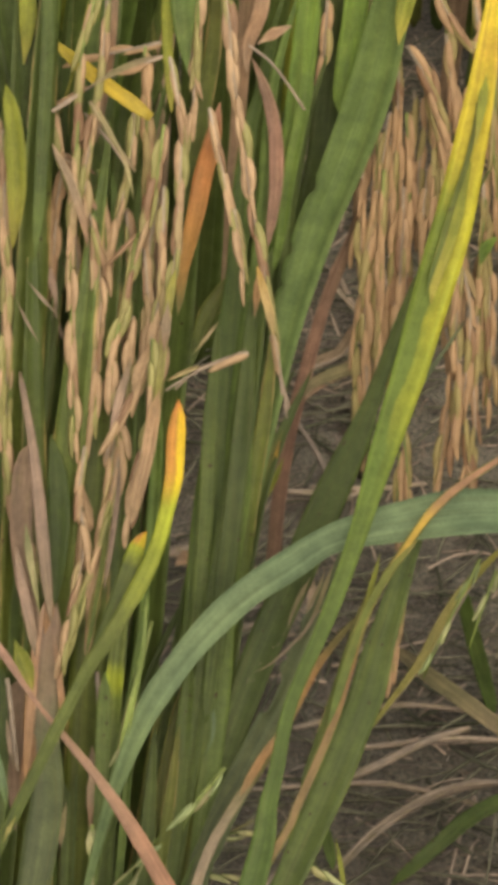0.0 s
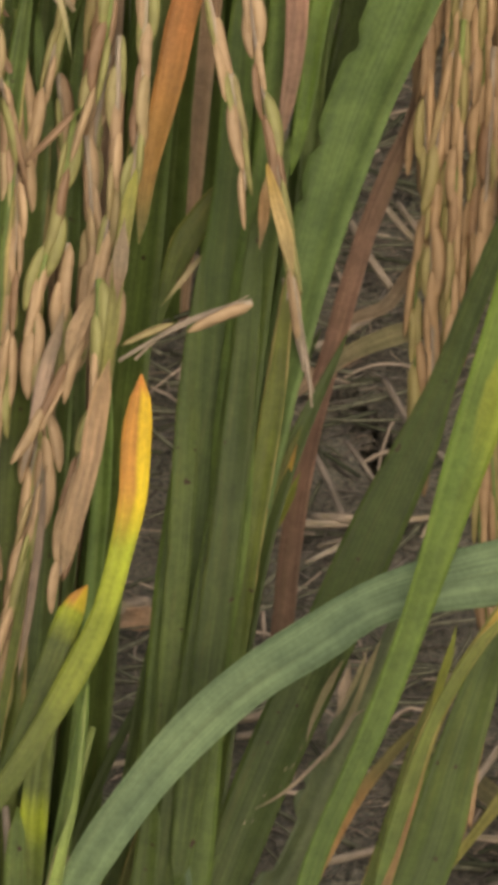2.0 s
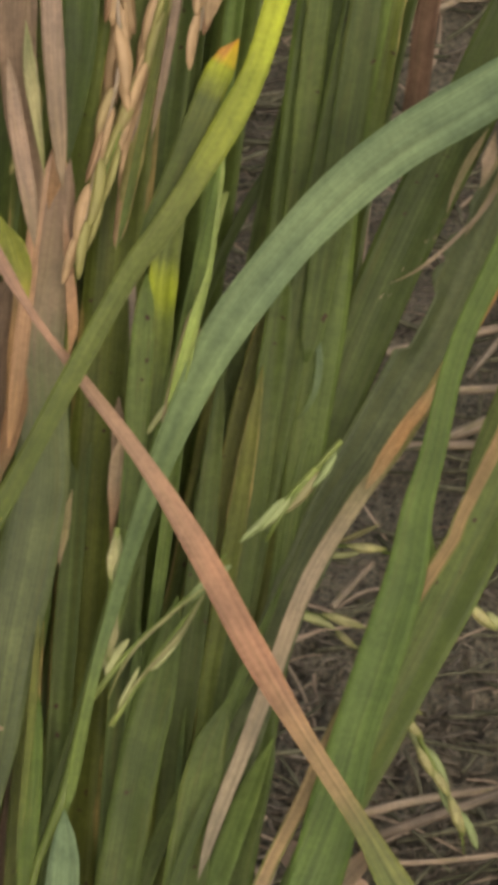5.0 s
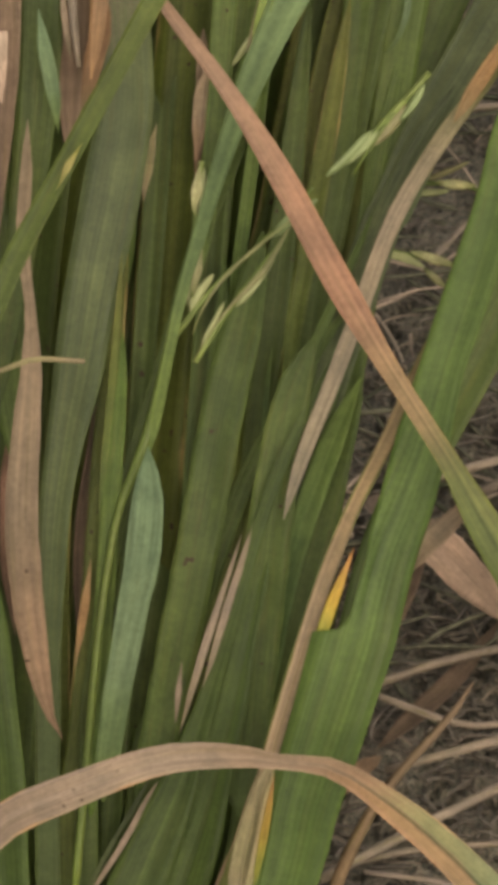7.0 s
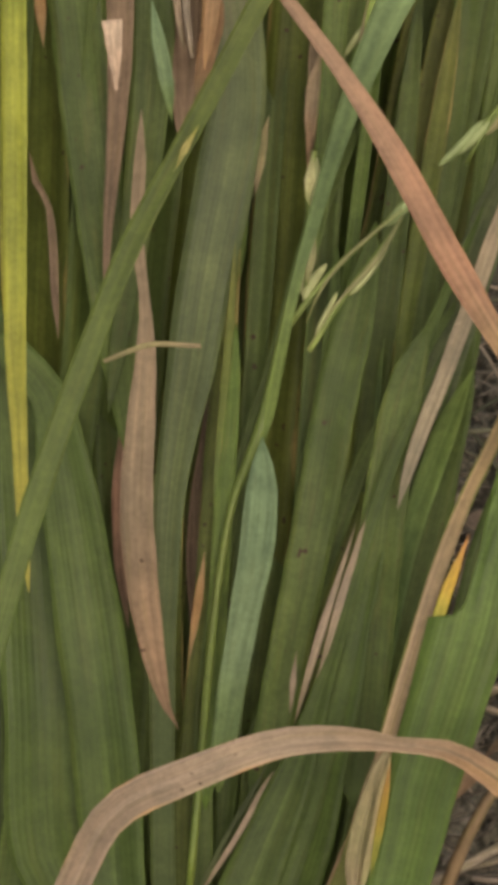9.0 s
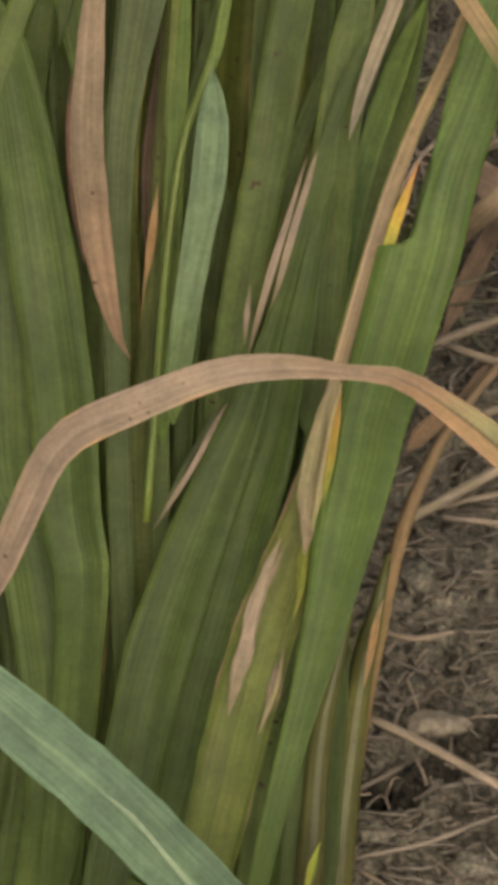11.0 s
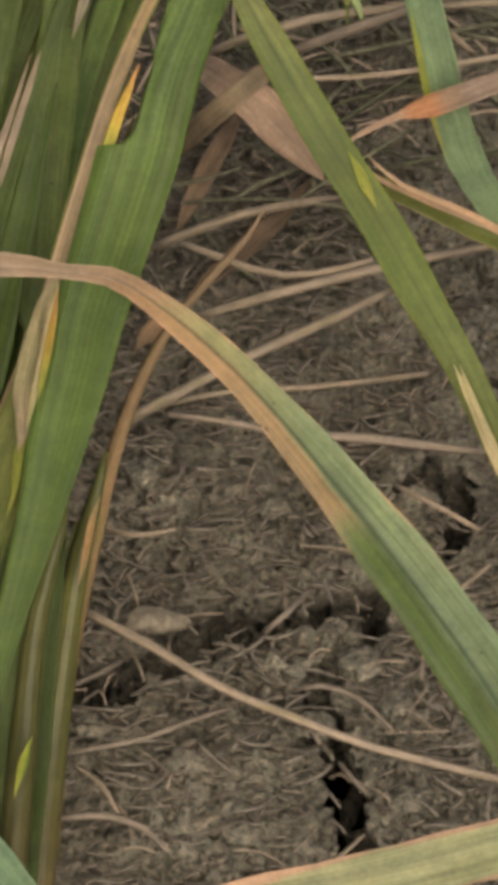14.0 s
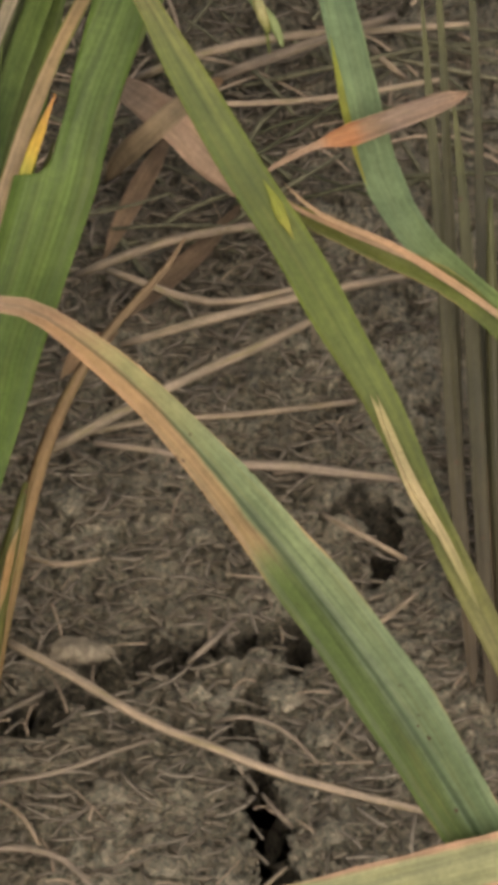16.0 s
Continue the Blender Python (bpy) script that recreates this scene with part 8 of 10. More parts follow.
blade(left, mid_green, [(-0.0459, 0.8413, 0.3303, 0.0006), (-0.0458, 0.8302, 0.31, 0.0036), (-0.0415, 0.8188, 0.2848, 0.0048), (-0.0377, 0.8086, 0.2624, 0.0057), (-0.0339, 0.7983, 0.241, 0.0058), (-0.036, 0.7875, 0.2207, 0.0058), (-0.0391, 0.7752, 0.1989, 0.0053), (-0.0376, 0.7634, 0.1788, 0.0048), (-0.0388, 0.7259, 0.1192, 0.0043), (-0.0399, 0.6884, 0.0596, 0.0039), (-0.041, 0.6508, 0, 0.0034)])
blade(left, mid_green, [(-0.0377, 0.8429, 0.3283, 0.0006), (-0.0373, 0.8318, 0.3081, 0.0036), (-0.0327, 0.8204, 0.2829, 0.0048), (-0.0288, 0.8107, 0.2617, 0.0058), (-0.0249, 0.8001, 0.2398, 0.0058), (-0.027, 0.7887, 0.2181, 0.0058), (-0.0302, 0.7765, 0.1966, 0.0053), (-0.0286, 0.7646, 0.1765, 0.0048), (-0.0308, 0.7271, 0.1177, 0.0043), (-0.0329, 0.6896, 0.0588, 0.0039), (-0.035, 0.6521, 0, 0.0034)])
blade(front, mid_green, [(-0.0042, 0.8127, 0.2561, 0.0006), (-0.0109, 0.7995, 0.2367, 0.0017), (-0.0136, 0.7859, 0.2124, 0.0023), (-0.0147, 0.7799, 0.2018, 0.0031), (-0.0159, 0.7742, 0.1919, 0.0035), (-0.017, 0.7678, 0.1811, 0.0036), (-0.0182, 0.7618, 0.1714, 0.0035), (-0.0195, 0.7545, 0.16, 0.0032), (-0.0208, 0.7465, 0.1473, 0.003), (-0.0221, 0.7389, 0.1353, 0.0028), (-0.0254, 0.7073, 0.0902, 0.0025), (-0.0286, 0.6757, 0.0451, 0.0022), (-0.0319, 0.6442, 0, 0.0019)])
blade(front, mid_green, [(-0.0029, 0.8039, 0.2439, 0.0006), (-0.0078, 0.7903, 0.2246, 0.0014), (-0.0088, 0.7762, 0.2004, 0.0019), (-0.0092, 0.7707, 0.1908, 0.002), (-0.0098, 0.766, 0.183, 0.002), (-0.0107, 0.7617, 0.1759, 0.002), (-0.0118, 0.7563, 0.1673, 0.0019), (-0.0132, 0.7519, 0.1605, 0.0019), (-0.0211, 0.7154, 0.107, 0.0017), (-0.029, 0.6788, 0.0535, 0.0015), (-0.0369, 0.6423, 0, 0.0013)])
blade(front, mid_green, [(-0.018, 0.8124, 0.2569, 0.0006), (-0.0226, 0.7992, 0.2373, 0.0017), (-0.0232, 0.7855, 0.2129, 0.0023), (-0.0234, 0.7794, 0.2021, 0.0029), (-0.0239, 0.7725, 0.1902, 0.0031), (-0.0249, 0.7641, 0.1763, 0.0031), (-0.0262, 0.7555, 0.1625, 0.0029), (-0.0282, 0.7463, 0.1481, 0.0026), (-0.0318, 0.7123, 0.0987, 0.0024), (-0.0354, 0.6782, 0.0494, 0.0021), (-0.0391, 0.6441, 0, 0.0018)])

def fill_leaves(hill, seed, count, x_from, x_to, y_near, lean, tall):
    """The inner leaves of a clump: closely set blades that rise behind the outer ones."""
    rnd = random.Random(seed)
    for i in range(count):
        x = x_from + (x_to - x_from) * (i + rnd.uniform(0.1, 0.9)) / count
        y = y_near + rnd.uniform(0, 0.035)
        top = tall * rnd.uniform(0.75, 1.15)
        dx, dy = lean * rnd.uniform(0.5, 1.5) + rnd.uniform(-0.012, 0.012), rnd.uniform(0.09, 0.15)
        w = rnd.uniform(0.005, 0.0085)
        mat = rnd.choice((deep_green, deep_green, mid_green, mid_green, olive_green, straw_tan if rnd.random() < 0.2 else mid_green))
        blade(hill, mat, [(x, y, 0, w * 0.7), (x + dx * 0.25, y + dy * 0.28, top * 0.3, w), (x + dx * 0.55, y + dy * 0.55, top * 0.6, w),
                          (x + dx * 0.85, y + dy * 0.82, top * 0.85, w * 0.75), (x + dx * 1.1, y + dy * 1.1, top, 0.0006)], seed=i, across=5, turn=rnd.uniform(-35, 35))


fill_leaves(front, 3, 40, -0.066, -0.026, 0.655, 0.022, 0.24)
fill_leaves(left, 4, 34, -0.11, -0.04, 0.665, 0.015, 0.28)
# right-clump leaves beyond the view, added to shade the soil beside them
fill_leaves(right, 5, 26, 0.072, 0.12, 0.62, 0.03, 0.3)

# more leaves, stems and dry streaks among the front and left clumps
tube(behind, olive_straw, "straw", [(-0.0164, 0.7758, 0.2716, 0.0008), (-0.0131, 0.7731, 0.2662, 0.0011), (-0.0103, 0.7710, 0.2619, 0.0011), (-0.0075, 0.7691, 0.2582, 0.0006)])
blade(front, pink_dry, [(-0.0246, 0.7720, 0.2639, 0.0009), (-0.0232, 0.7706, 0.2612, 0.0015), (-0.0211, 0.7685, 0.2570, 0.0018), (-0.0185, 0.7642, 0.2484, 0.0014), (-0.0180, 0.7621, 0.2442, 0.0005)])
blade(front, light_green, [(0.0311, 0.8088, 0.2758, 0.0031), (0.0288, 0.8009, 0.2626, 0.0031), (0.0273, 0.7960, 0.2545, 0.0031), (0.0245, 0.7899, 0.2443, 0.0029), (0.0224, 0.7838, 0.2342, 0.0024), (0.0203, 0.7789, 0.2260, 0.0012)])
blade(front, brown_dry, [(0.0170, 0.7988, 0.2671, 0.0007), (0.0198, 0.7951, 0.2610, 0.0021), (0.0215, 0.7908, 0.2538, 0.0029), (0.0215, 0.7853, 0.2446, 0.0029), (0.0200, 0.7804, 0.2365, 0.0019), (0.0187, 0.7774, 0.2314, 0.0007)])
tube(behind, stem_straw, "straw", [(0.0334, 0.7982, 0.2081, 0.0009), (0.0358, 0.7968, 0.2055, 0.0010), (0.0382, 0.7956, 0.2030, 0.0009)])
blade(behind, pink_dry, [(0.0246, 0.7902, 0.1928, 0.0007), (0.0290, 0.7912, 0.1947, 0.0016), (0.0331, 0.7919, 0.1960, 0.0019), (0.0361, 0.7938, 0.1995, 0.0019), (0.0384, 0.7955, 0.2028, 0.0013)])
tube(front, stem_straw, "straw", [(0.0190, 0.7745, 0.2125, 0.0006), (0.0201, 0.7717, 0.2078, 0.0008), (0.0214, 0.7689, 0.2032, 0.0009), (0.0227, 0.7665, 0.1991, 0.0005)])
blade(front, grey_green, [(0.0035, 0.7321, 0.1508, 0.0002), (0.0043, 0.7302, 0.1477, 0.0007), (0.0046, 0.7284, 0.1446, 0.0009), (0.0039, 0.7265, 0.1415, 0.0007), (0.0024, 0.7252, 0.1393, 0.0006), (0.0010, 0.7247, 0.1385, 0.0004)], name='frayed_edge')
blade(left, apricot, [(-0.0563, 0.7231, 0.1555, 0.0004), (-0.0559, 0.7213, 0.1525, 0.0014), (-0.0554, 0.7188, 0.1483, 0.0014), (-0.0551, 0.7166, 0.1446, 0.0004)], name='dry_streak', fold=0.03)
blade(left, mid_green, [(-0.0548, 0.7274, 0.1637, 0.0028), (-0.0530, 0.7259, 0.1613, 0.0068), (-0.0509, 0.7194, 0.1504, 0.0073), (-0.0497, 0.7132, 0.1401, 0.0071), (-0.0482, 0.7063, 0.1286, 0.0065), (-0.0462, 0.6989, 0.1163, 0.0060), (-0.0446, 0.6931, 0.1065, 0.0043), (-0.0436, 0.6879, 0.0979, 0.0014)])
blade(left, dull_brown, [(-0.0461, 0.7242, 0.1634, 0.0021), (-0.0455, 0.7188, 0.1543, 0.0034), (-0.0454, 0.7137, 0.1459, 0.0031), (-0.0461, 0.7079, 0.1362, 0.0021), (-0.0470, 0.7028, 0.1277, 0.0013), (-0.0475, 0.6977, 0.1191, 0.0004)])
blade(left, deep_green, [(-0.0393, 0.7255, 0.1633, 0.0042), (-0.0411, 0.7197, 0.1537, 0.0056), (-0.0416, 0.7132, 0.1428, 0.0054), (-0.0428, 0.7066, 0.1319, 0.0045), (-0.0442, 0.7008, 0.1221, 0.0034), (-0.0460, 0.6949, 0.1123, 0.0021), (-0.0471, 0.6912, 0.1062, 0.0007)])
blade(left, dull_brown, [(-0.0344, 0.7258, 0.1614, 0.0014), (-0.0369, 0.7229, 0.1566, 0.0056), (-0.0376, 0.7186, 0.1493, 0.0049), (-0.0376, 0.7142, 0.1421, 0.0035), (-0.0377, 0.7106, 0.1360, 0.0017), (-0.0378, 0.7087, 0.1329, 0.0004)])
tube(left, stem_straw, "straw", [(-0.0381, 0.7211, 0.1639, 0.0010), (-0.0375, 0.7175, 0.1579, 0.0012), (-0.0371, 0.7139, 0.1519, 0.0011), (-0.0364, 0.7110, 0.1470, 0.0006)])
blade(front, olive_straw, [(-0.0103, 0.7194, 0.1639, 0.0004), (-0.0118, 0.7174, 0.1606, 0.0017), (-0.0132, 0.7145, 0.1558, 0.0021), (-0.0145, 0.7118, 0.1513, 0.0017), (-0.0161, 0.7093, 0.1470, 0.0006)])
blade(front, deep_green, [(-0.0078, 0.7268, 0.1461, 0.0010), (-0.0097, 0.7176, 0.1308, 0.0029), (-0.0121, 0.7065, 0.1123, 0.0036), (-0.0146, 0.6972, 0.0968, 0.0029), (-0.0168, 0.6897, 0.0843, 0.0009)])
blade(front, mid_green, [(0.0001, 0.7337, 0.1568, 0.0028), (-0.0020, 0.7253, 0.1428, 0.0037), (-0.0042, 0.7172, 0.1293, 0.0036), (-0.0066, 0.7091, 0.1157, 0.0033), (-0.0086, 0.7009, 0.1021, 0.0026), (-0.0097, 0.6957, 0.0934, 0.0007)])
blade(front, olive_green, [(-0.0027, 0.7266, 0.1463, 0.0007), (-0.0048, 0.7200, 0.1352, 0.0024), (-0.0070, 0.7130, 0.1236, 0.0026), (-0.0098, 0.7041, 0.1087, 0.0021), (-0.0118, 0.6959, 0.0951, 0.0006)])
blade(front, teal_green, [(-0.0011, 0.6990, 0.1073, 0.0006), (-0.0044, 0.6951, 0.1008, 0.0029), (-0.0079, 0.6901, 0.0925, 0.0031), (-0.0103, 0.6856, 0.0850, 0.0026), (-0.0124, 0.6793, 0.0744, 0.0020), (-0.0138, 0.6744, 0.0663, 0.0016), (-0.0153, 0.6699, 0.0588, 0.0010)])
blade(front, shaded_green, [(-0.0183, 0.7036, 0.1236, 0.0007), (-0.0191, 0.6977, 0.1138, 0.0021), (-0.0201, 0.6914, 0.1034, 0.0024), (-0.0213, 0.6851, 0.0929, 0.0024), (-0.0226, 0.6792, 0.0830, 0.0020), (-0.0234, 0.6740, 0.0743, 0.0009)])
blade(front, olive_straw, [(-0.0124, 0.6524, 0.0845, 0.0018), (-0.0137, 0.6499, 0.0803, 0.0031), (-0.0150, 0.6466, 0.0748, 0.0034), (-0.0159, 0.6440, 0.0705, 0.0028), (-0.0166, 0.6418, 0.0669, 0.0015), (-0.0169, 0.6409, 0.0653, 0.0003)], name='dry_streak', fold=0.05)
blade(front, amber_strip, [(-0.0120, 0.6488, 0.0857, 0.0003), (-0.0126, 0.6468, 0.0824, 0.0008), (-0.0134, 0.6444, 0.0785, 0.0010), (-0.0143, 0.6419, 0.0742, 0.0006), (-0.0146, 0.6408, 0.0724, 0.0002)], name='dry_streak', fold=0.03)
blade(front, bleached, [(-0.0198, 0.6445, 0.0650, 0.0004), (-0.0217, 0.6423, 0.0613, 0.0014), (-0.0233, 0.6399, 0.0573, 0.0017), (-0.0244, 0.6373, 0.0530, 0.0020), (-0.0258, 0.6347, 0.0487, 0.0016), (-0.0267, 0.6329, 0.0457, 0.0004)], name='dry_streak', fold=0.03, ragged=0.2)
blade(front, bleached, [(-0.0195, 0.6368, 0.0539, 0.0002), (-0.0202, 0.6351, 0.0511, 0.0010), (-0.0212, 0.6332, 0.0480, 0.0008), (-0.0225, 0.6314, 0.0449, 0.0006), (-0.0230, 0.6309, 0.0441, 0.0002)], name='dry_streak', fold=0.03, ragged=0.2)
blade(front, lime_leaf, [(-0.0163, 0.6448, 0.0661, 0.0006), (-0.0170, 0.6430, 0.0630, 0.0014), (-0.0174, 0.6411, 0.0599, 0.0011), (-0.0178, 0.6397, 0.0575, 0.0004)], name='dry_streak', fold=0.03)

# narrow leaves among the standing blades
blade(front, mid_green, [(0.0158, 0.7755, 0.2234, 0.0014), (0.0140, 0.7670, 0.2093, 0.0036), (0.0113, 0.7559, 0.1909, 0.0043), (0.0081, 0.7445, 0.1717, 0.0045), (0.0055, 0.7367, 0.1588, 0.0040), (0.0029, 0.7285, 0.1451, 0.0029)])
blade(front, olive_green, [(0.0204, 0.7763, 0.2160, 0.0009), (0.0175, 0.7663, 0.1993, 0.0030), (0.0143, 0.7570, 0.1839, 0.0030), (0.0119, 0.7492, 0.1709, 0.0026), (0.0097, 0.7421, 0.1591, 0.0014)])
blade(front, deep_green, [(0.0084, 0.7762, 0.2162, 0.0009), (0.0061, 0.7662, 0.1996, 0.0032), (0.0042, 0.7551, 0.1810, 0.0033), (0.0019, 0.7439, 0.1624, 0.0030), (0.0001, 0.7357, 0.1487, 0.0022)])
blade(front, stem_green, [(-0.0080, 0.7265, 0.1811, 0.0003), (-0.0090, 0.7214, 0.1726, 0.0006), (-0.0100, 0.7181, 0.1671, 0.0008), (-0.0115, 0.7156, 0.1629, 0.0014), (-0.0133, 0.7119, 0.1568, 0.0018), (-0.0152, 0.7086, 0.1513, 0.0010)])
blade(behind, lime_leaf, [(0.0209, 0.7742, 0.1811, 0.0003), (0.0194, 0.7726, 0.1781, 0.0012), (0.0175, 0.7709, 0.1749, 0.0013), (0.0158, 0.7692, 0.1716, 0.0004)])

# standing leaves and brown gaps of the front clump
blade(left, brown_dry, [(-0.0358, 0.7832, 0.2138, 0.0010), (-0.0341, 0.7757, 0.2013, 0.0017), (-0.0331, 0.7689, 0.1899, 0.0026), (-0.0321, 0.7608, 0.1764, 0.0036), (-0.0308, 0.7520, 0.1619, 0.0031), (-0.0295, 0.7445, 0.1494, 0.0010)])
blade(front, mid_green, [(-0.0176, 0.7224, 0.1639, 0.0021), (-0.0184, 0.7163, 0.1536, 0.0031), (-0.0192, 0.7097, 0.1428, 0.0028), (-0.0203, 0.7036, 0.1325, 0.0024), (-0.0213, 0.6985, 0.1240, 0.0007)])
blade(front, mid_green, [(-0.0135, 0.7046, 0.1264, 0.0014), (-0.0159, 0.6987, 0.1166, 0.0047), (-0.0184, 0.6932, 0.1074, 0.0055), (-0.0208, 0.6862, 0.0957, 0.0055), (-0.0233, 0.6795, 0.0846, 0.0053), (-0.0260, 0.6724, 0.0728, 0.0050), (-0.0282, 0.6661, 0.0622, 0.0043)])
blade(front, deep_green, [(-0.0068, 0.6944, 0.1183, 0.0010), (-0.0098, 0.6903, 0.1116, 0.0045), (-0.0119, 0.6841, 0.1012, 0.0054), (-0.0134, 0.6775, 0.0901, 0.0057), (-0.0148, 0.6701, 0.0778, 0.0054), (-0.0163, 0.6626, 0.0654, 0.0047)])
blade(front, fresh_green, [(-0.0310, 0.6965, 0.1166, 0.0007), (-0.0316, 0.6920, 0.1092, 0.0021), (-0.0323, 0.6869, 0.1006, 0.0024), (-0.0332, 0.6795, 0.0883, 0.0024), (-0.0343, 0.6702, 0.0728, 0.0024), (-0.0350, 0.6646, 0.0635, 0.0021)])
blade(front, dull_brown, [(-0.0339, 0.7028, 0.1060, 0.0004), (-0.0351, 0.6972, 0.0967, 0.0013), (-0.0364, 0.6916, 0.0874, 0.0019), (-0.0366, 0.6868, 0.0793, 0.0014), (-0.0362, 0.6830, 0.0730, 0.0004)])
blade(front, brown_dry, [(-0.0442, 0.7003, 0.1044, 0.0004), (-0.0458, 0.6943, 0.0945, 0.0017), (-0.0459, 0.6887, 0.0851, 0.0016), (-0.0448, 0.6838, 0.0770, 0.0004)])
blade(front, apricot, [(-0.0350, 0.6823, 0.0912, 0.0004), (-0.0359, 0.6789, 0.0856, 0.0011), (-0.0370, 0.6752, 0.0794, 0.0004)], name='dry_streak', fold=0.03)

# more hanging strands, and stems of the right clump
panicle_branch(behind, grain_gold, [(0.0476, 0.8185, 0.2623, 0.0011), (0.0480, 0.8127, 0.2503, 0.0011), (0.0468, 0.8068, 0.2384, 0.0011), (0.0452, 0.8004, 0.2254, 0.0011)], seed=70)
panicle_branch(behind, grain_gold, [(0.0517, 0.8158, 0.2567, 0.0011), (0.0539, 0.8120, 0.2491, 0.0011), (0.0553, 0.8067, 0.2382, 0.0011), (0.0542, 0.8014, 0.2273, 0.0011)], seed=71)
panicle_branch(behind, grain_gold, [(0.0433, 0.8085, 0.2418, 0.0011), (0.0424, 0.8021, 0.2287, 0.0011), (0.0412, 0.7951, 0.2145, 0.0011), (0.0403, 0.7903, 0.2047, 0.0011)], seed=72)
panicle_branch(behind, grain_gold, [(0.0584, 0.8173, 0.2598, 0.0011), (0.0592, 0.8120, 0.2489, 0.0011), (0.0577, 0.8067, 0.2381, 0.0011)], seed=73)
panicle_branch(behind, grain_gold, [(0.0397, 0.8048, 0.2342, 0.0011), (0.0390, 0.7984, 0.2212, 0.0011), (0.0393, 0.7919, 0.2080, 0.0011)], seed=74)
panicle_branch(behind, grain_gold, [(0.0495, 0.8100, 0.2449, 0.0011), (0.0498, 0.8036, 0.2318, 0.0011), (0.0486, 0.7972, 0.2187, 0.0011)], seed=75)
panicle_branch(front, grain_ripe, [(-0.0348, 0.7774, 0.2643, 0.0011), (-0.0353, 0.7666, 0.2447, 0.0011), (-0.0360, 0.7552, 0.2240, 0.0011), (-0.0366, 0.7420, 0.2001, 0.0011)], seed=80)
panicle_branch(front, grain_ripe, [(-0.0169, 0.7715, 0.2464, 0.0011), (-0.0171, 0.7636, 0.2319, 0.0011), (-0.0172, 0.7561, 0.2184, 0.0011), (-0.0184, 0.7498, 0.2070, 0.0011)], seed=81)
blade(behind, olive_straw, [(-0.0168, 0.7771, 0.2742, 0.0004), (-0.0115, 0.7784, 0.2767, 0.0012), (-0.0067, 0.7792, 0.2785, 0.0013), (-0.0017, 0.7799, 0.2798, 0.0006)])
tube(behind, stem_straw, "straw", [(-0.0244, 0.7750, 0.2699, 0.0008), (-0.0216, 0.7757, 0.2714, 0.0012), (-0.0189, 0.7765, 0.2729, 0.0007)])

# leaf rims and frayed edges, and the foot of the right clump
blade(left, lime_leaf, [(-0.0576, 0.7061, 0.1768, 0.0023), (-0.0578, 0.6977, 0.1627, 0.0029), (-0.0578, 0.6888, 0.1479, 0.0030), (-0.0579, 0.6774, 0.1289, 0.0026), (-0.0575, 0.6710, 0.1182, 0.0019), (-0.0570, 0.6648, 0.1080, 0.0014), (-0.0564, 0.6612, 0.1020, 0.0004)])
blade(right, stem_shaded, [(0.0438, 0.7222, 0.0797, 0.0003), (0.0453, 0.7135, 0.0659, 0.0012), (0.0467, 0.7056, 0.0533, 0.0016), (0.0478, 0.6992, 0.0432, 0.0019), (0.0487, 0.6928, 0.0330, 0.0021), (0.0498, 0.6855, 0.0214, 0.0021), (0.0511, 0.6790, 0.0112, 0.0019), (0.0523, 0.6725, 0.0008, 0.0017)])
blade(right, stem_shaded, [(0.0480, 0.7155, 0.0691, 0.0003), (0.0496, 0.7084, 0.0578, 0.0013), (0.0509, 0.7000, 0.0445, 0.0019), (0.0521, 0.6912, 0.0304, 0.0022), (0.0531, 0.6831, 0.0176, 0.0021), (0.0542, 0.6754, 0.0054, 0.0020), (0.0551, 0.6697, -0.0037, 0.0017)])
tube(right, stem_shaded, "stem", [(0.0533, 0.7076, 0.0565, 0.0007), (0.0539, 0.6992, 0.0432, 0.0018), (0.0546, 0.6896, 0.0279, 0.0021), (0.0555, 0.6815, 0.0151, 0.0019), (0.0566, 0.6701, -0.0030, 0.0017)])
blade(left, dull_brown, [(-0.0570, 0.7129, 0.1310, 0.0003), (-0.0563, 0.7110, 0.1280, 0.0009), (-0.0548, 0.7096, 0.1255, 0.0007), (-0.0542, 0.7074, 0.1219, 0.0011), (-0.0539, 0.7037, 0.1157, 0.0010), (-0.0535, 0.7007, 0.1108, 0.0003)])
blade(left, grey_green, [(-0.0414, 0.7123, 0.1549, 0.0006), (-0.0406, 0.7097, 0.1507, 0.0017), (-0.0395, 0.7069, 0.1459, 0.0017), (-0.0389, 0.7043, 0.1417, 0.0004)])
blade(front, olive_straw, [(0.0292, 0.7391, 0.1767, 0.0002), (0.0282, 0.7376, 0.1742, 0.0007), (0.0266, 0.7359, 0.1714, 0.0006), (0.0247, 0.7342, 0.1687, 0.0002)], name='frayed_edge')

# worn edges, dry streaks and sheaths of the clump
blade(front, olive_straw, [(0.0260, 0.7452, 0.1702, 0.0002), (0.0244, 0.7438, 0.1679, 0.0010), (0.0225, 0.7420, 0.1649, 0.0009), (0.0212, 0.7403, 0.1621, 0.0006), (0.0208, 0.7394, 0.1606, 0.0002)], name='frayed_edge')
blade(front, bleached, [(0.0269, 0.7443, 0.1705, 0.0004), (0.0263, 0.7430, 0.1683, 0.0017), (0.0257, 0.7415, 0.1658, 0.0016), (0.0248, 0.7404, 0.1639, 0.0003)], name='frayed_edge')
blade(front, olive_straw, [(0.0311, 0.7442, 0.1742, 0.0002), (0.0296, 0.7426, 0.1714, 0.0009), (0.0281, 0.7405, 0.1680, 0.0009), (0.0263, 0.7385, 0.1645, 0.0009), (0.0242, 0.7368, 0.1617, 0.0006), (0.0228, 0.7356, 0.1599, 0.0002)], name='frayed_edge')
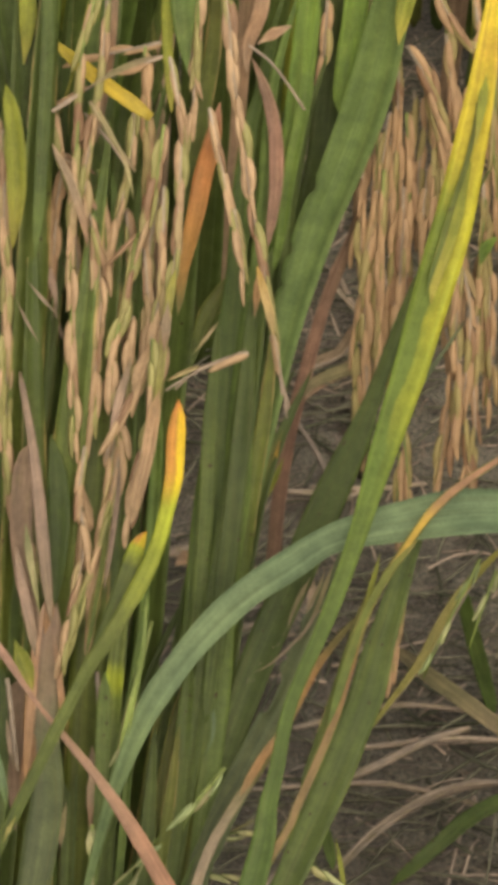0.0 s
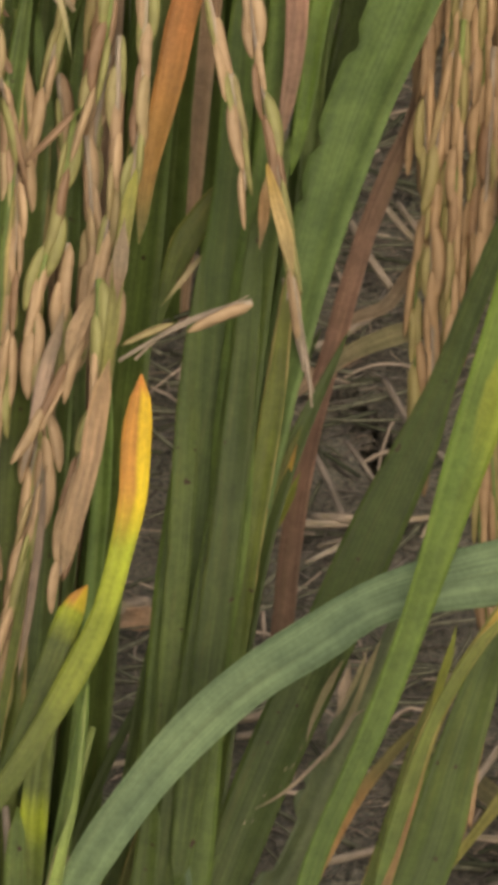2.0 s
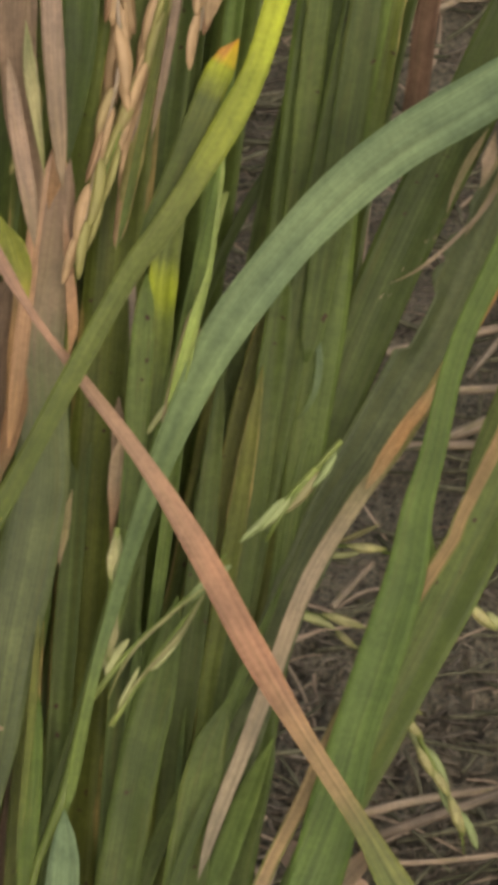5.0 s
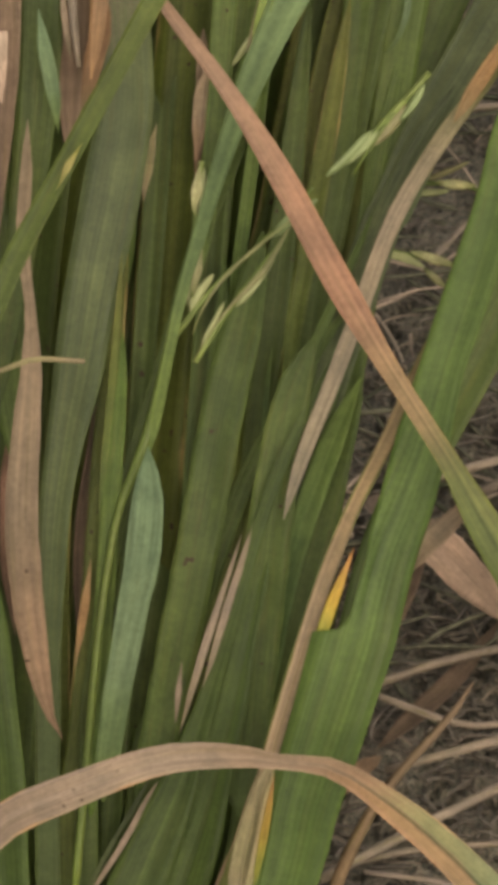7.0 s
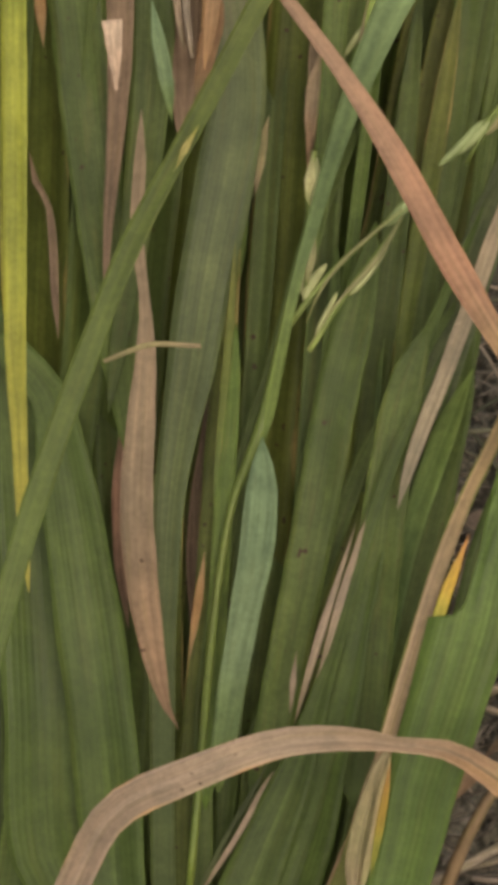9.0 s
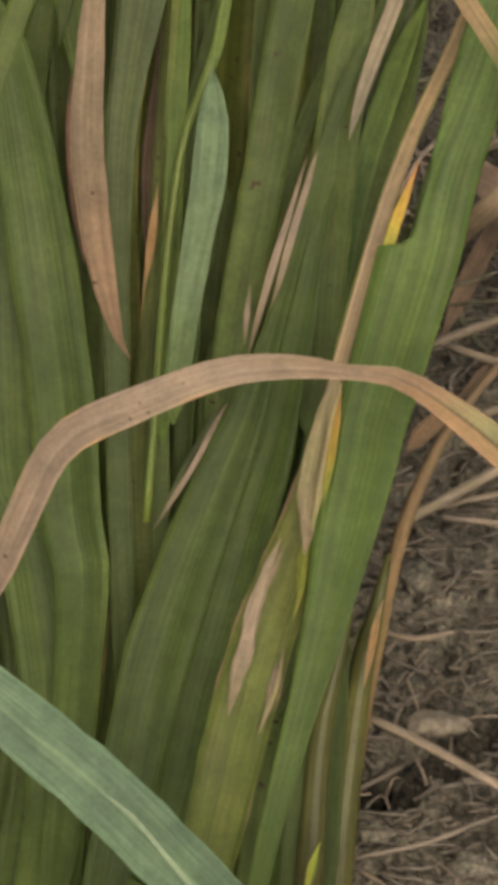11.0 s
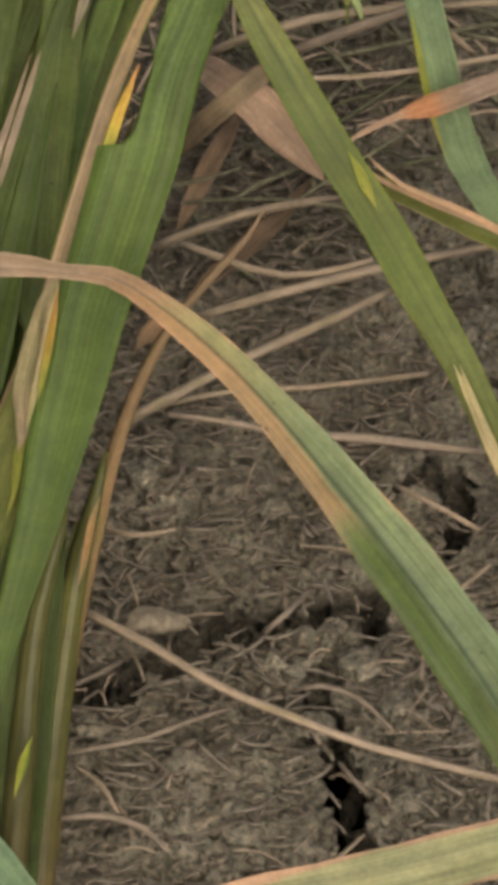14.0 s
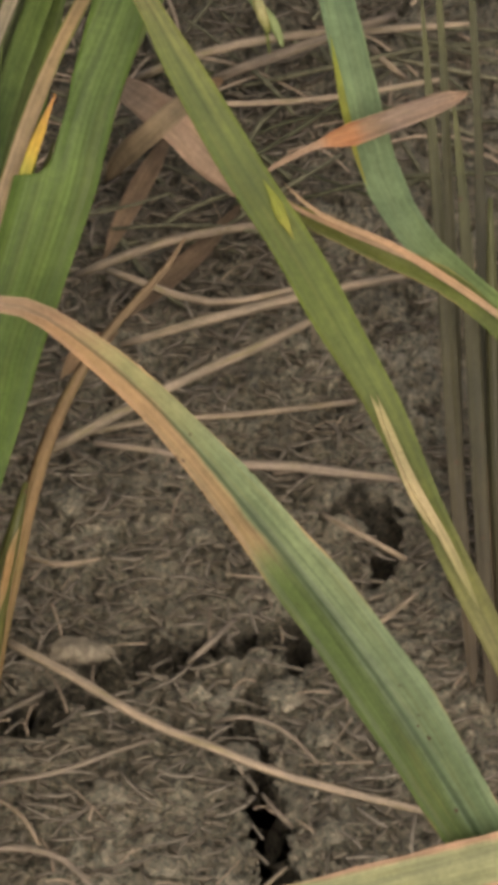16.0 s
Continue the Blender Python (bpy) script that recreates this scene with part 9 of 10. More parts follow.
blade(front, bleached, [(0.0287, 0.7389, 0.1665, 0.0002), (0.0269, 0.7383, 0.1656, 0.0007), (0.0250, 0.7368, 0.1631, 0.0005), (0.0206, 0.7345, 0.1593, 0.0005), (0.0171, 0.7330, 0.1568, 0.0004), (0.0135, 0.7321, 0.1552, 0.0002)], name='frayed_edge')
blade(front, olive_green, [(0.0380, 0.7288, 0.1779, 0.0008), (0.0352, 0.7249, 0.1715, 0.0016), (0.0318, 0.7198, 0.1630, 0.0018), (0.0282, 0.7146, 0.1544, 0.0020), (0.0249, 0.7102, 0.1470, 0.0020), (0.0226, 0.7067, 0.1412, 0.0020)], name='leaf_margin', fold=0.05)
blade(front, apricot, [(0.0193, 0.7135, 0.1547, 0.0003), (0.0173, 0.7118, 0.1519, 0.0016), (0.0147, 0.7100, 0.1489, 0.0018), (0.0123, 0.7081, 0.1458, 0.0018), (0.0099, 0.7061, 0.1424, 0.0014)])
blade(front, amber_strip, [(0.0206, 0.7659, 0.1926, 0.0002), (0.0191, 0.7638, 0.1886, 0.0012), (0.0170, 0.7616, 0.1847, 0.0013), (0.0157, 0.7604, 0.1826, 0.0012), (0.0147, 0.7594, 0.1807, 0.0002)])
blade(front, apricot, [(0.0177, 0.7767, 0.2291, 0.0011), (0.0168, 0.7741, 0.2249, 0.0016), (0.0163, 0.7721, 0.2215, 0.0011), (0.0158, 0.7708, 0.2194, 0.0003)])
blade(front, straw_gold, [(0.0171, 0.7606, 0.2395, 0.0013), (0.0182, 0.7581, 0.2353, 0.0017), (0.0194, 0.7556, 0.2312, 0.0019), (0.0200, 0.7536, 0.2279, 0.0013), (0.0202, 0.7529, 0.2267, 0.0003)])
tube(front, stem_straw, 'stalk', [(0.0202, 0.7539, 0.2265, 0.0003), (0.0210, 0.7510, 0.2217, 0.0004), (0.0219, 0.7478, 0.2163, 0.0005), (0.0223, 0.7449, 0.2115, 0.0003)], sides=6)
blade(front, lime_straw, [(0.0001, 0.7573, 0.2413, 0.0015), (-0.0016, 0.7534, 0.2348, 0.0019), (-0.0030, 0.7487, 0.2270, 0.0018), (-0.0040, 0.7451, 0.2211, 0.0015), (-0.0053, 0.7423, 0.2163, 0.0003)])
blade(front, pink_dry, [(-0.0015, 0.7524, 0.2370, 0.0003), (-0.0020, 0.7503, 0.2335, 0.0019), (-0.0024, 0.7485, 0.2305, 0.0018), (-0.0028, 0.7467, 0.2275, 0.0003)], name='dry_streak', fold=0.03)
blade(front, tan_sheath, [(-0.0038, 0.7417, 0.2222, 0.0004), (-0.0050, 0.7393, 0.2183, 0.0025), (-0.0061, 0.7365, 0.2136, 0.0028), (-0.0070, 0.7340, 0.2094, 0.0026), (-0.0090, 0.7307, 0.2040, 0.0025), (-0.0101, 0.7282, 0.1998, 0.0021), (-0.0106, 0.7273, 0.1983, 0.0006)])
blade(front, tan_sheath, [(-0.0049, 0.7519, 0.2278, 0.0004), (-0.0064, 0.7503, 0.2251, 0.0018), (-0.0085, 0.7481, 0.2215, 0.0024), (-0.0098, 0.7463, 0.2185, 0.0008)])
blade(front, pink_dry, [(-0.0204, 0.7143, 0.1461, 0.0004), (-0.0212, 0.7120, 0.1422, 0.0018), (-0.0216, 0.7098, 0.1386, 0.0017), (-0.0221, 0.7074, 0.1346, 0.0004)])
blade(front, husk_cream, [(-0.0214, 0.7007, 0.1404, 0.0003), (-0.0218, 0.6991, 0.1377, 0.0014), (-0.0221, 0.6979, 0.1356, 0.0011), (-0.0219, 0.6971, 0.1344, 0.0003)])
blade(front, husk_cream, [(-0.0211, 0.6951, 0.1322, 0.0003), (-0.0216, 0.6936, 0.1296, 0.0012), (-0.0221, 0.6921, 0.1272, 0.0010), (-0.0221, 0.6914, 0.1260, 0.0003)])
blade(front, olive_straw, [(-0.0269, 0.7134, 0.1363, 0.0004), (-0.0278, 0.7114, 0.1330, 0.0014), (-0.0283, 0.7096, 0.1299, 0.0011), (-0.0286, 0.7083, 0.1278, 0.0003)], name='dry_streak', fold=0.03)
# not dry: a lime highlight on the leaning leaf, painted as a thin blade
blade(front, lime_straw, [(-0.0353, 0.6756, 0.1626, 0.0002), (-0.0368, 0.6743, 0.1604, 0.0010), (-0.0376, 0.6734, 0.1590, 0.0007), (-0.0383, 0.6727, 0.1578, 0.0002)], name='dry_streak', fold=0.03)
blade(front, rusty_patch, [(-0.0329, 0.7143, 0.1543, 0.0024), (-0.0341, 0.7118, 0.1501, 0.0027), (-0.0352, 0.7092, 0.1459, 0.0018), (-0.0362, 0.7069, 0.1420, 0.0004)], name='dry_streak', fold=0.03)
blade(right, straw_tan, [(0.0235, 0.6615, 0.0972, 0.0002), (0.0270, 0.6600, 0.0946, 0.0005), (0.0298, 0.6593, 0.0934, 0.0006), (0.0340, 0.6583, 0.0918, 0.0006), (0.0382, 0.6574, 0.0903, 0.0006), (0.0417, 0.6566, 0.0889, 0.0006)], name='dry_streak', fold=0.03)

# husks of the green weed spike, worn leaf margins and patches
tube(behind, husk_cream, 'husk', [(0.0145, 0.7081, 0.1078, 0.0003), (0.0157, 0.7076, 0.1069, 0.0012), (0.0168, 0.7071, 0.1060, 0.0012), (0.0177, 0.7067, 0.1052, 0.0007), (0.0183, 0.7065, 0.1048, 0.0002)])
tube(behind, husk_cream, 'husk', [(0.0157, 0.7063, 0.1045, 0.0003), (0.0165, 0.7060, 0.1038, 0.0011), (0.0173, 0.7056, 0.1031, 0.0012), (0.0180, 0.7053, 0.1025, 0.0007), (0.0184, 0.7051, 0.1021, 0.0002)])
tube(behind, husk_cream, 'husk', [(0.0175, 0.7047, 0.1014, 0.0003), (0.0182, 0.7041, 0.1001, 0.0012), (0.0190, 0.7034, 0.0989, 0.0013), (0.0196, 0.7029, 0.0979, 0.0008), (0.0200, 0.7026, 0.0973, 0.0002)])
tube(behind, husk_cream, 'husk', [(0.0197, 0.7032, 0.0985, 0.0003), (0.0203, 0.7027, 0.0975, 0.0012), (0.0211, 0.7022, 0.0965, 0.0013), (0.0217, 0.7017, 0.0956, 0.0008), (0.0220, 0.7014, 0.0951, 0.0002)])
tube(behind, husk_cream, 'husk', [(0.0218, 0.7017, 0.0955, 0.0004), (0.0224, 0.7009, 0.0941, 0.0014), (0.0230, 0.7001, 0.0926, 0.0015), (0.0236, 0.6994, 0.0912, 0.0009), (0.0239, 0.6991, 0.0905, 0.0002)])
tube(behind, husk_cream, 'husk', [(0.0197, 0.7150, 0.1212, 0.0004), (0.0210, 0.7146, 0.1204, 0.0014), (0.0221, 0.7142, 0.1195, 0.0015), (0.0232, 0.7138, 0.1189, 0.0009), (0.0238, 0.7136, 0.1184, 0.0002)])
tube(behind, husk_cream, 'husk', [(0.0236, 0.7134, 0.1181, 0.0004), (0.0249, 0.7129, 0.1170, 0.0014), (0.0260, 0.7123, 0.1160, 0.0015), (0.0271, 0.7119, 0.1152, 0.0009), (0.0277, 0.7117, 0.1147, 0.0002)])
tube(behind, husk_cream, 'husk', [(0.0083, 0.7168, 0.1246, 0.0003), (0.0098, 0.7167, 0.1244, 0.0012), (0.0113, 0.7166, 0.1243, 0.0013), (0.0126, 0.7166, 0.1242, 0.0008), (0.0134, 0.7166, 0.1242, 0.0002)])
tube(behind, husk_cream, 'husk', [(0.0052, 0.7127, 0.1166, 0.0003), (0.0068, 0.7124, 0.1162, 0.0012), (0.0085, 0.7121, 0.1157, 0.0013), (0.0100, 0.7119, 0.1153, 0.0008), (0.0108, 0.7118, 0.1150, 0.0002)])
tube(behind, husk_cream, 'husk', [(0.0069, 0.7117, 0.1147, 0.0003), (0.0077, 0.7113, 0.1141, 0.0010), (0.0086, 0.7109, 0.1134, 0.0010), (0.0093, 0.7107, 0.1128, 0.0006), (0.0098, 0.7105, 0.1125, 0.0002)])
tube(behind, husk_cream, 'husk', [(0.0142, 0.7096, 0.1107, 0.0002), (0.0151, 0.7091, 0.1098, 0.0006), (0.0161, 0.7086, 0.1089, 0.0007), (0.0169, 0.7082, 0.1082, 0.0004), (0.0174, 0.7080, 0.1077, 0.0002)])
tube(behind, stem_green, 'stalk', [(0.0151, 0.7098, 0.1072, 0.0003), (0.0167, 0.7080, 0.1039, 0.0004), (0.0186, 0.7060, 0.0999, 0.0004), (0.0214, 0.7034, 0.0951, 0.0004), (0.0233, 0.7012, 0.0907, 0.0003), (0.0240, 0.6993, 0.0871, 0.0002)], sides=6)
blade(front, peach_margin, [(-0.0272, 0.7342, 0.1824, 0.0002), (-0.0273, 0.7326, 0.1797, 0.0013), (-0.0285, 0.7307, 0.1766, 0.0024), (-0.0294, 0.7289, 0.1735, 0.0024), (-0.0300, 0.7270, 0.1704, 0.0004)], name='leaf_margin', fold=0.04)
blade(front, peach_margin, [(-0.0295, 0.7259, 0.1802, 0.0003), (-0.0309, 0.7232, 0.1758, 0.0015), (-0.0317, 0.7208, 0.1718, 0.0017), (-0.0325, 0.7171, 0.1656, 0.0018), (-0.0336, 0.7123, 0.1576, 0.0020), (-0.0343, 0.7091, 0.1523, 0.0017), (-0.0349, 0.7067, 0.1483, 0.0007)], name='leaf_margin', fold=0.04)
blade(front, peach_margin, [(-0.0281, 0.7275, 0.1714, 0.0002), (-0.0276, 0.7243, 0.1660, 0.0010), (-0.0271, 0.7214, 0.1611, 0.0013), (-0.0269, 0.7192, 0.1575, 0.0013), (-0.0275, 0.7174, 0.1544, 0.0003)], name='leaf_margin', fold=0.04)
blade(right, lime_leaf, [(0.0230, 0.6469, 0.1098, 0.0003), (0.0244, 0.6457, 0.1078, 0.0012), (0.0255, 0.6444, 0.1057, 0.0014), (0.0268, 0.6431, 0.1036, 0.0003)], name='dry_streak', fold=0.03)
blade(right, cream_streak, [(0.0370, 0.6313, 0.0893, 0.0002), (0.0386, 0.6291, 0.0858, 0.0007), (0.0414, 0.6259, 0.0804, 0.0010), (0.0449, 0.6227, 0.0751, 0.0011), (0.0477, 0.6199, 0.0704, 0.0010), (0.0498, 0.6177, 0.0668, 0.0003)], name='dry_streak', fold=0.03)
blade(right, lime_leaf, [(0.0315, 0.6913, 0.0967, 0.0002), (0.0325, 0.6888, 0.0924, 0.0007), (0.0336, 0.6862, 0.0881, 0.0010), (0.0349, 0.6836, 0.0838, 0.0006), (0.0364, 0.6814, 0.0801, 0.0002)], name='leaf_margin', fold=0.03)
blade(behind, lime_straw, [(0.0682, 0.7771, 0.1543, 0.0010), (0.0625, 0.7746, 0.1492, 0.0017), (0.0577, 0.7723, 0.1445, 0.0020), (0.0536, 0.7696, 0.1391, 0.0021), (0.0500, 0.7665, 0.1331, 0.0022), (0.0469, 0.7646, 0.1293, 0.0017), (0.0421, 0.7619, 0.1238, 0.0012), (0.0357, 0.7582, 0.1165, 0.0005)])
blade(front, olive_green, [(0.0490, 0.7255, 0.1934, 0.0005), (0.0433, 0.7226, 0.1885, 0.0016), (0.0378, 0.7181, 0.1811, 0.0018), (0.0340, 0.7133, 0.1731, 0.0022), (0.0308, 0.7085, 0.1651, 0.0018), (0.0288, 0.7055, 0.1601, 0.0005)], name='leaf_margin', fold=0.04)
blade(front, olive_green, [(0.0639, 0.7688, 0.2771, 0.0002), (0.0633, 0.7652, 0.2711, 0.0009), (0.0611, 0.7605, 0.2632, 0.0012), (0.0581, 0.7563, 0.2563, 0.0012), (0.0556, 0.7522, 0.2494, 0.0012), (0.0534, 0.7492, 0.2444, 0.0010), (0.0519, 0.7465, 0.2400, 0.0002)], name='midrib', fold=0.03)
blade(front, lime_leaf, [(0.0625, 0.7626, 0.2646, 0.0003), (0.0600, 0.7587, 0.2582, 0.0023), (0.0591, 0.7560, 0.2537, 0.0023), (0.0564, 0.7525, 0.2477, 0.0030), (0.0541, 0.7495, 0.2428, 0.0028), (0.0528, 0.7465, 0.2378, 0.0005)], name='green_patch', fold=0.03)
blade(front, lime_leaf, [(0.0658, 0.7693, 0.2795, 0.0003), (0.0650, 0.7669, 0.2755, 0.0021), (0.0641, 0.7645, 0.2716, 0.0016), (0.0630, 0.7615, 0.2666, 0.0003)], name='green_patch', fold=0.03)

# thin streaks, twigs and midribs
blade(right, mint_midrib, [(-0.0419, 0.6084, 0.0566, 0.0004), (-0.0379, 0.6068, 0.0539, 0.0006), (-0.0338, 0.6042, 0.0496, 0.0006), (-0.0297, 0.6015, 0.0451, 0.0007), (-0.0260, 0.5989, 0.0408, 0.0007), (-0.0229, 0.5965, 0.0368, 0.0007), (-0.0195, 0.5940, 0.0326, 0.0006)], name='midrib', fold=0.03)
blade(front, olive_straw, [(-0.0139, 0.6497, 0.0841, 0.0003), (-0.0152, 0.6472, 0.0798, 0.0015), (-0.0164, 0.6446, 0.0756, 0.0017), (-0.0168, 0.6424, 0.0719, 0.0015), (-0.0163, 0.6404, 0.0686, 0.0004)], name='dry_streak', fold=0.03)
blade(front, cream_streak, [(-0.0120, 0.6498, 0.0858, 0.0002), (-0.0129, 0.6476, 0.0822, 0.0010), (-0.0138, 0.6451, 0.0779, 0.0010), (-0.0151, 0.6422, 0.0731, 0.0008), (-0.0159, 0.6400, 0.0694, 0.0002)], name='dry_streak', fold=0.03)
blade(front, lime_leaf, [(-0.0159, 0.6430, 0.0663, 0.0002), (-0.0168, 0.6413, 0.0635, 0.0008), (-0.0174, 0.6395, 0.0604, 0.0008), (-0.0184, 0.6377, 0.0574, 0.0002)], name='dry_streak', fold=0.03)
blade(front, olive_straw, [(-0.0197, 0.6350, 0.0541, 0.0002), (-0.0206, 0.6327, 0.0504, 0.0006), (-0.0218, 0.6313, 0.0479, 0.0006), (-0.0228, 0.6298, 0.0455, 0.0002)], name='dry_streak', fold=0.03)
blade(front, lime_leaf, [(-0.0153, 0.6306, 0.0261, 0.0002), (-0.0165, 0.6290, 0.0236, 0.0009), (-0.0171, 0.6277, 0.0213, 0.0007), (-0.0176, 0.6264, 0.0191, 0.0002)], name='dry_streak', fold=0.03)
blade(front, sage_green, [(-0.0271, 0.6674, 0.0687, 0.0002), (-0.0293, 0.6653, 0.0652, 0.0006), (-0.0322, 0.6627, 0.0609, 0.0006), (-0.0348, 0.6601, 0.0565, 0.0006), (-0.0365, 0.6584, 0.0537, 0.0002)], name='leaf_margin', fold=0.03)
blade(front, bleached, [(-0.0386, 0.7175, 0.1560, 0.0007), (-0.0383, 0.7154, 0.1523, 0.0008), (-0.0378, 0.7132, 0.1487, 0.0006), (-0.0373, 0.7121, 0.1469, 0.0002)])
blade(front, teal_green, [(-0.0123, 0.7022, 0.1097, 0.0002), (-0.0129, 0.6999, 0.1060, 0.0006), (-0.0133, 0.6970, 0.1010, 0.0006), (-0.0138, 0.6943, 0.0966, 0.0002)], name='leaf_margin', fold=0.05)
blade(front, olive_green, [(-0.0311, 0.6999, 0.1270, 0.0002), (-0.0315, 0.6966, 0.1215, 0.0007), (-0.0320, 0.6930, 0.1154, 0.0010), (-0.0327, 0.6893, 0.1093, 0.0010), (-0.0334, 0.6856, 0.1031, 0.0007), (-0.0339, 0.6826, 0.0982, 0.0002)], name='leaf_margin', fold=0.05)
tube(front, husk_cream, 'stalk', [(-0.0104, 0.6956, 0.1350, 0.0003), (-0.0139, 0.6941, 0.1326, 0.0004), (-0.0181, 0.6921, 0.1293, 0.0004), (-0.0209, 0.6901, 0.1259, 0.0003), (-0.0223, 0.6883, 0.1229, 0.0002)], sides=6)
tube(front, husk_cream, 'stalk', [(-0.0104, 0.6939, 0.1354, 0.0003), (-0.0132, 0.6914, 0.1312, 0.0008), (-0.0156, 0.6899, 0.1288, 0.0006), (-0.0188, 0.6881, 0.1258, 0.0003), (-0.0222, 0.6853, 0.1210, 0.0002)], sides=6)
blade(front, sage_green, [(0.0104, 0.7202, 0.1373, 0.0010), (0.0068, 0.7172, 0.1324, 0.0017), (0.0033, 0.7139, 0.1268, 0.0019), (0.0002, 0.7102, 0.1207, 0.0017), (-0.0023, 0.7061, 0.1139, 0.0014), (-0.0037, 0.7028, 0.1083, 0.0004)])

# brown stalks, husks and thin leaves among the panicles
blade(front, dull_brown, [(-0.0308, 0.7422, 0.2100, 0.0007), (-0.0326, 0.7399, 0.2062, 0.0038), (-0.0337, 0.7351, 0.1981, 0.0047), (-0.0336, 0.7290, 0.1880, 0.0045), (-0.0321, 0.7235, 0.1788, 0.0033), (-0.0312, 0.7207, 0.1742, 0.0007)])
blade(front, brown_stalk, [(-0.0330, 0.7483, 0.2233, 0.0012), (-0.0311, 0.7416, 0.2121, 0.0018), (-0.0300, 0.7355, 0.2020, 0.0025), (-0.0293, 0.7294, 0.1918, 0.0027), (-0.0286, 0.7239, 0.1827, 0.0019), (-0.0281, 0.7209, 0.1776, 0.0005)])
blade(front, brown_stalk, [(-0.0350, 0.7279, 0.1932, 0.0012), (-0.0337, 0.7230, 0.1850, 0.0021), (-0.0321, 0.7181, 0.1769, 0.0019), (-0.0316, 0.7156, 0.1728, 0.0005)])
blade(front, husk_cream, [(-0.0328, 0.7316, 0.1962, 0.0005), (-0.0323, 0.7285, 0.1912, 0.0017), (-0.0315, 0.7255, 0.1861, 0.0013), (-0.0304, 0.7215, 0.1794, 0.0002)])
blade(left, lime_leaf, [(-0.0360, 0.7185, 0.1760, 0.0006), (-0.0345, 0.7164, 0.1724, 0.0035), (-0.0331, 0.7142, 0.1688, 0.0026), (-0.0324, 0.7128, 0.1664, 0.0005)])
blade(left, mid_green, [(-0.0244, 0.7901, 0.2938, 0.0021), (-0.0248, 0.7835, 0.2828, 0.0028), (-0.0262, 0.7745, 0.2678, 0.0028), (-0.0278, 0.7654, 0.2527, 0.0024), (-0.0291, 0.7600, 0.2437, 0.0005)])
blade(left, lime_leaf, [(-0.0292, 0.7997, 0.2883, 0.0031), (-0.0292, 0.7954, 0.2812, 0.0036), (-0.0298, 0.7924, 0.2762, 0.0021), (-0.0305, 0.7900, 0.2721, 0.0005)])
blade(front, cream_streak, [(-0.0156, 0.7766, 0.2713, 0.0002), (-0.0123, 0.7731, 0.2656, 0.0006), (-0.0091, 0.7690, 0.2587, 0.0007), (-0.0080, 0.7656, 0.2529, 0.0002)], name='dry_streak', fold=0.03)
blade(front, bleached, [(-0.0307, 0.7582, 0.2390, 0.0004), (-0.0277, 0.7563, 0.2358, 0.0008), (-0.0246, 0.7543, 0.2326, 0.0002)], name='dry_streak', fold=0.03)
blade(front, bleached, [(-0.0334, 0.7557, 0.2368, 0.0002), (-0.0308, 0.7527, 0.2319, 0.0006), (-0.0286, 0.7506, 0.2284, 0.0002)], name='dry_streak', fold=0.03)
blade(front, brown_stalk, [(-0.0286, 0.7698, 0.2383, 0.0004), (-0.0264, 0.7672, 0.2339, 0.0018), (-0.0254, 0.7647, 0.2298, 0.0009), (-0.0253, 0.7632, 0.2273, 0.0002)])
blade(front, fresh_green, [(0.0036, 0.7956, 0.2894, 0.0054), (0.0033, 0.7914, 0.2824, 0.0050), (0.0035, 0.7878, 0.2763, 0.0026), (0.0038, 0.7850, 0.2717, 0.0004)])
blade(front, cream_streak, [(0.0096, 0.7783, 0.2161, 0.0002), (0.0061, 0.7760, 0.2124, 0.0008), (0.0024, 0.7738, 0.2087, 0.0002)], name='dry_streak', fold=0.03)
blade(front, brown_stalk, [(-0.0162, 0.7422, 0.2025, 0.0005), (-0.0144, 0.7459, 0.2085, 0.0012), (-0.0127, 0.7495, 0.2146, 0.0019), (-0.0107, 0.7525, 0.2196, 0.0012), (-0.0098, 0.7543, 0.2226, 0.0004)])
blade(front, olive_green, [(-0.0150, 0.7382, 0.1951, 0.0004), (-0.0168, 0.7334, 0.1871, 0.0012), (-0.0187, 0.7285, 0.1790, 0.0014), (-0.0204, 0.7242, 0.1719, 0.0012), (-0.0216, 0.7218, 0.1678, 0.0004)])
blade(front, brown_stalk, [(-0.0129, 0.7442, 0.2039, 0.0004), (-0.0138, 0.7393, 0.1957, 0.0011), (-0.0156, 0.7339, 0.1866, 0.0011), (-0.0172, 0.7296, 0.1795, 0.0004)])
blade(front, shaded_green, [(-0.0272, 0.7472, 0.2081, 0.0007), (-0.0261, 0.7423, 0.1999, 0.0043), (-0.0263, 0.7362, 0.1898, 0.0047), (-0.0272, 0.7313, 0.1816, 0.0028), (-0.0276, 0.7283, 0.1765, 0.0005)])

# ---- fallen straws and dry leaves on the soil ----
straw(stem_straw, [(-0.002, 0.7508, 0.0054, 0.0011), (0.0029, 0.7494, 0.0093, 0.0014), (0.0108, 0.7507, 0.0119, 0.0014), (0.018, 0.7562, 0.0093, 0.0013), (0.0249, 0.7624, 0.0054, 0.001)])
straw(stem_straw, [(0.0019, 0.7521, 0.0054, 0.001), (0.0085, 0.7455, 0.008, 0.0011), (0.0149, 0.7425, 0.008, 0.0011), (0.0212, 0.7442, 0.0067, 0.001), (0.0292, 0.7486, 0.0054, 0.0009)])
straw(stem_straw, [(0.0043, 0.736, 0.0054, 0.0011), (0.0164, 0.7325, 0.0132, 0.0014), (0.0321, 0.7371, 0.0145, 0.0014), (0.0452, 0.7503, 0.0067, 0.0011), (0.055, 0.7558, 0.0041, 0.001)])
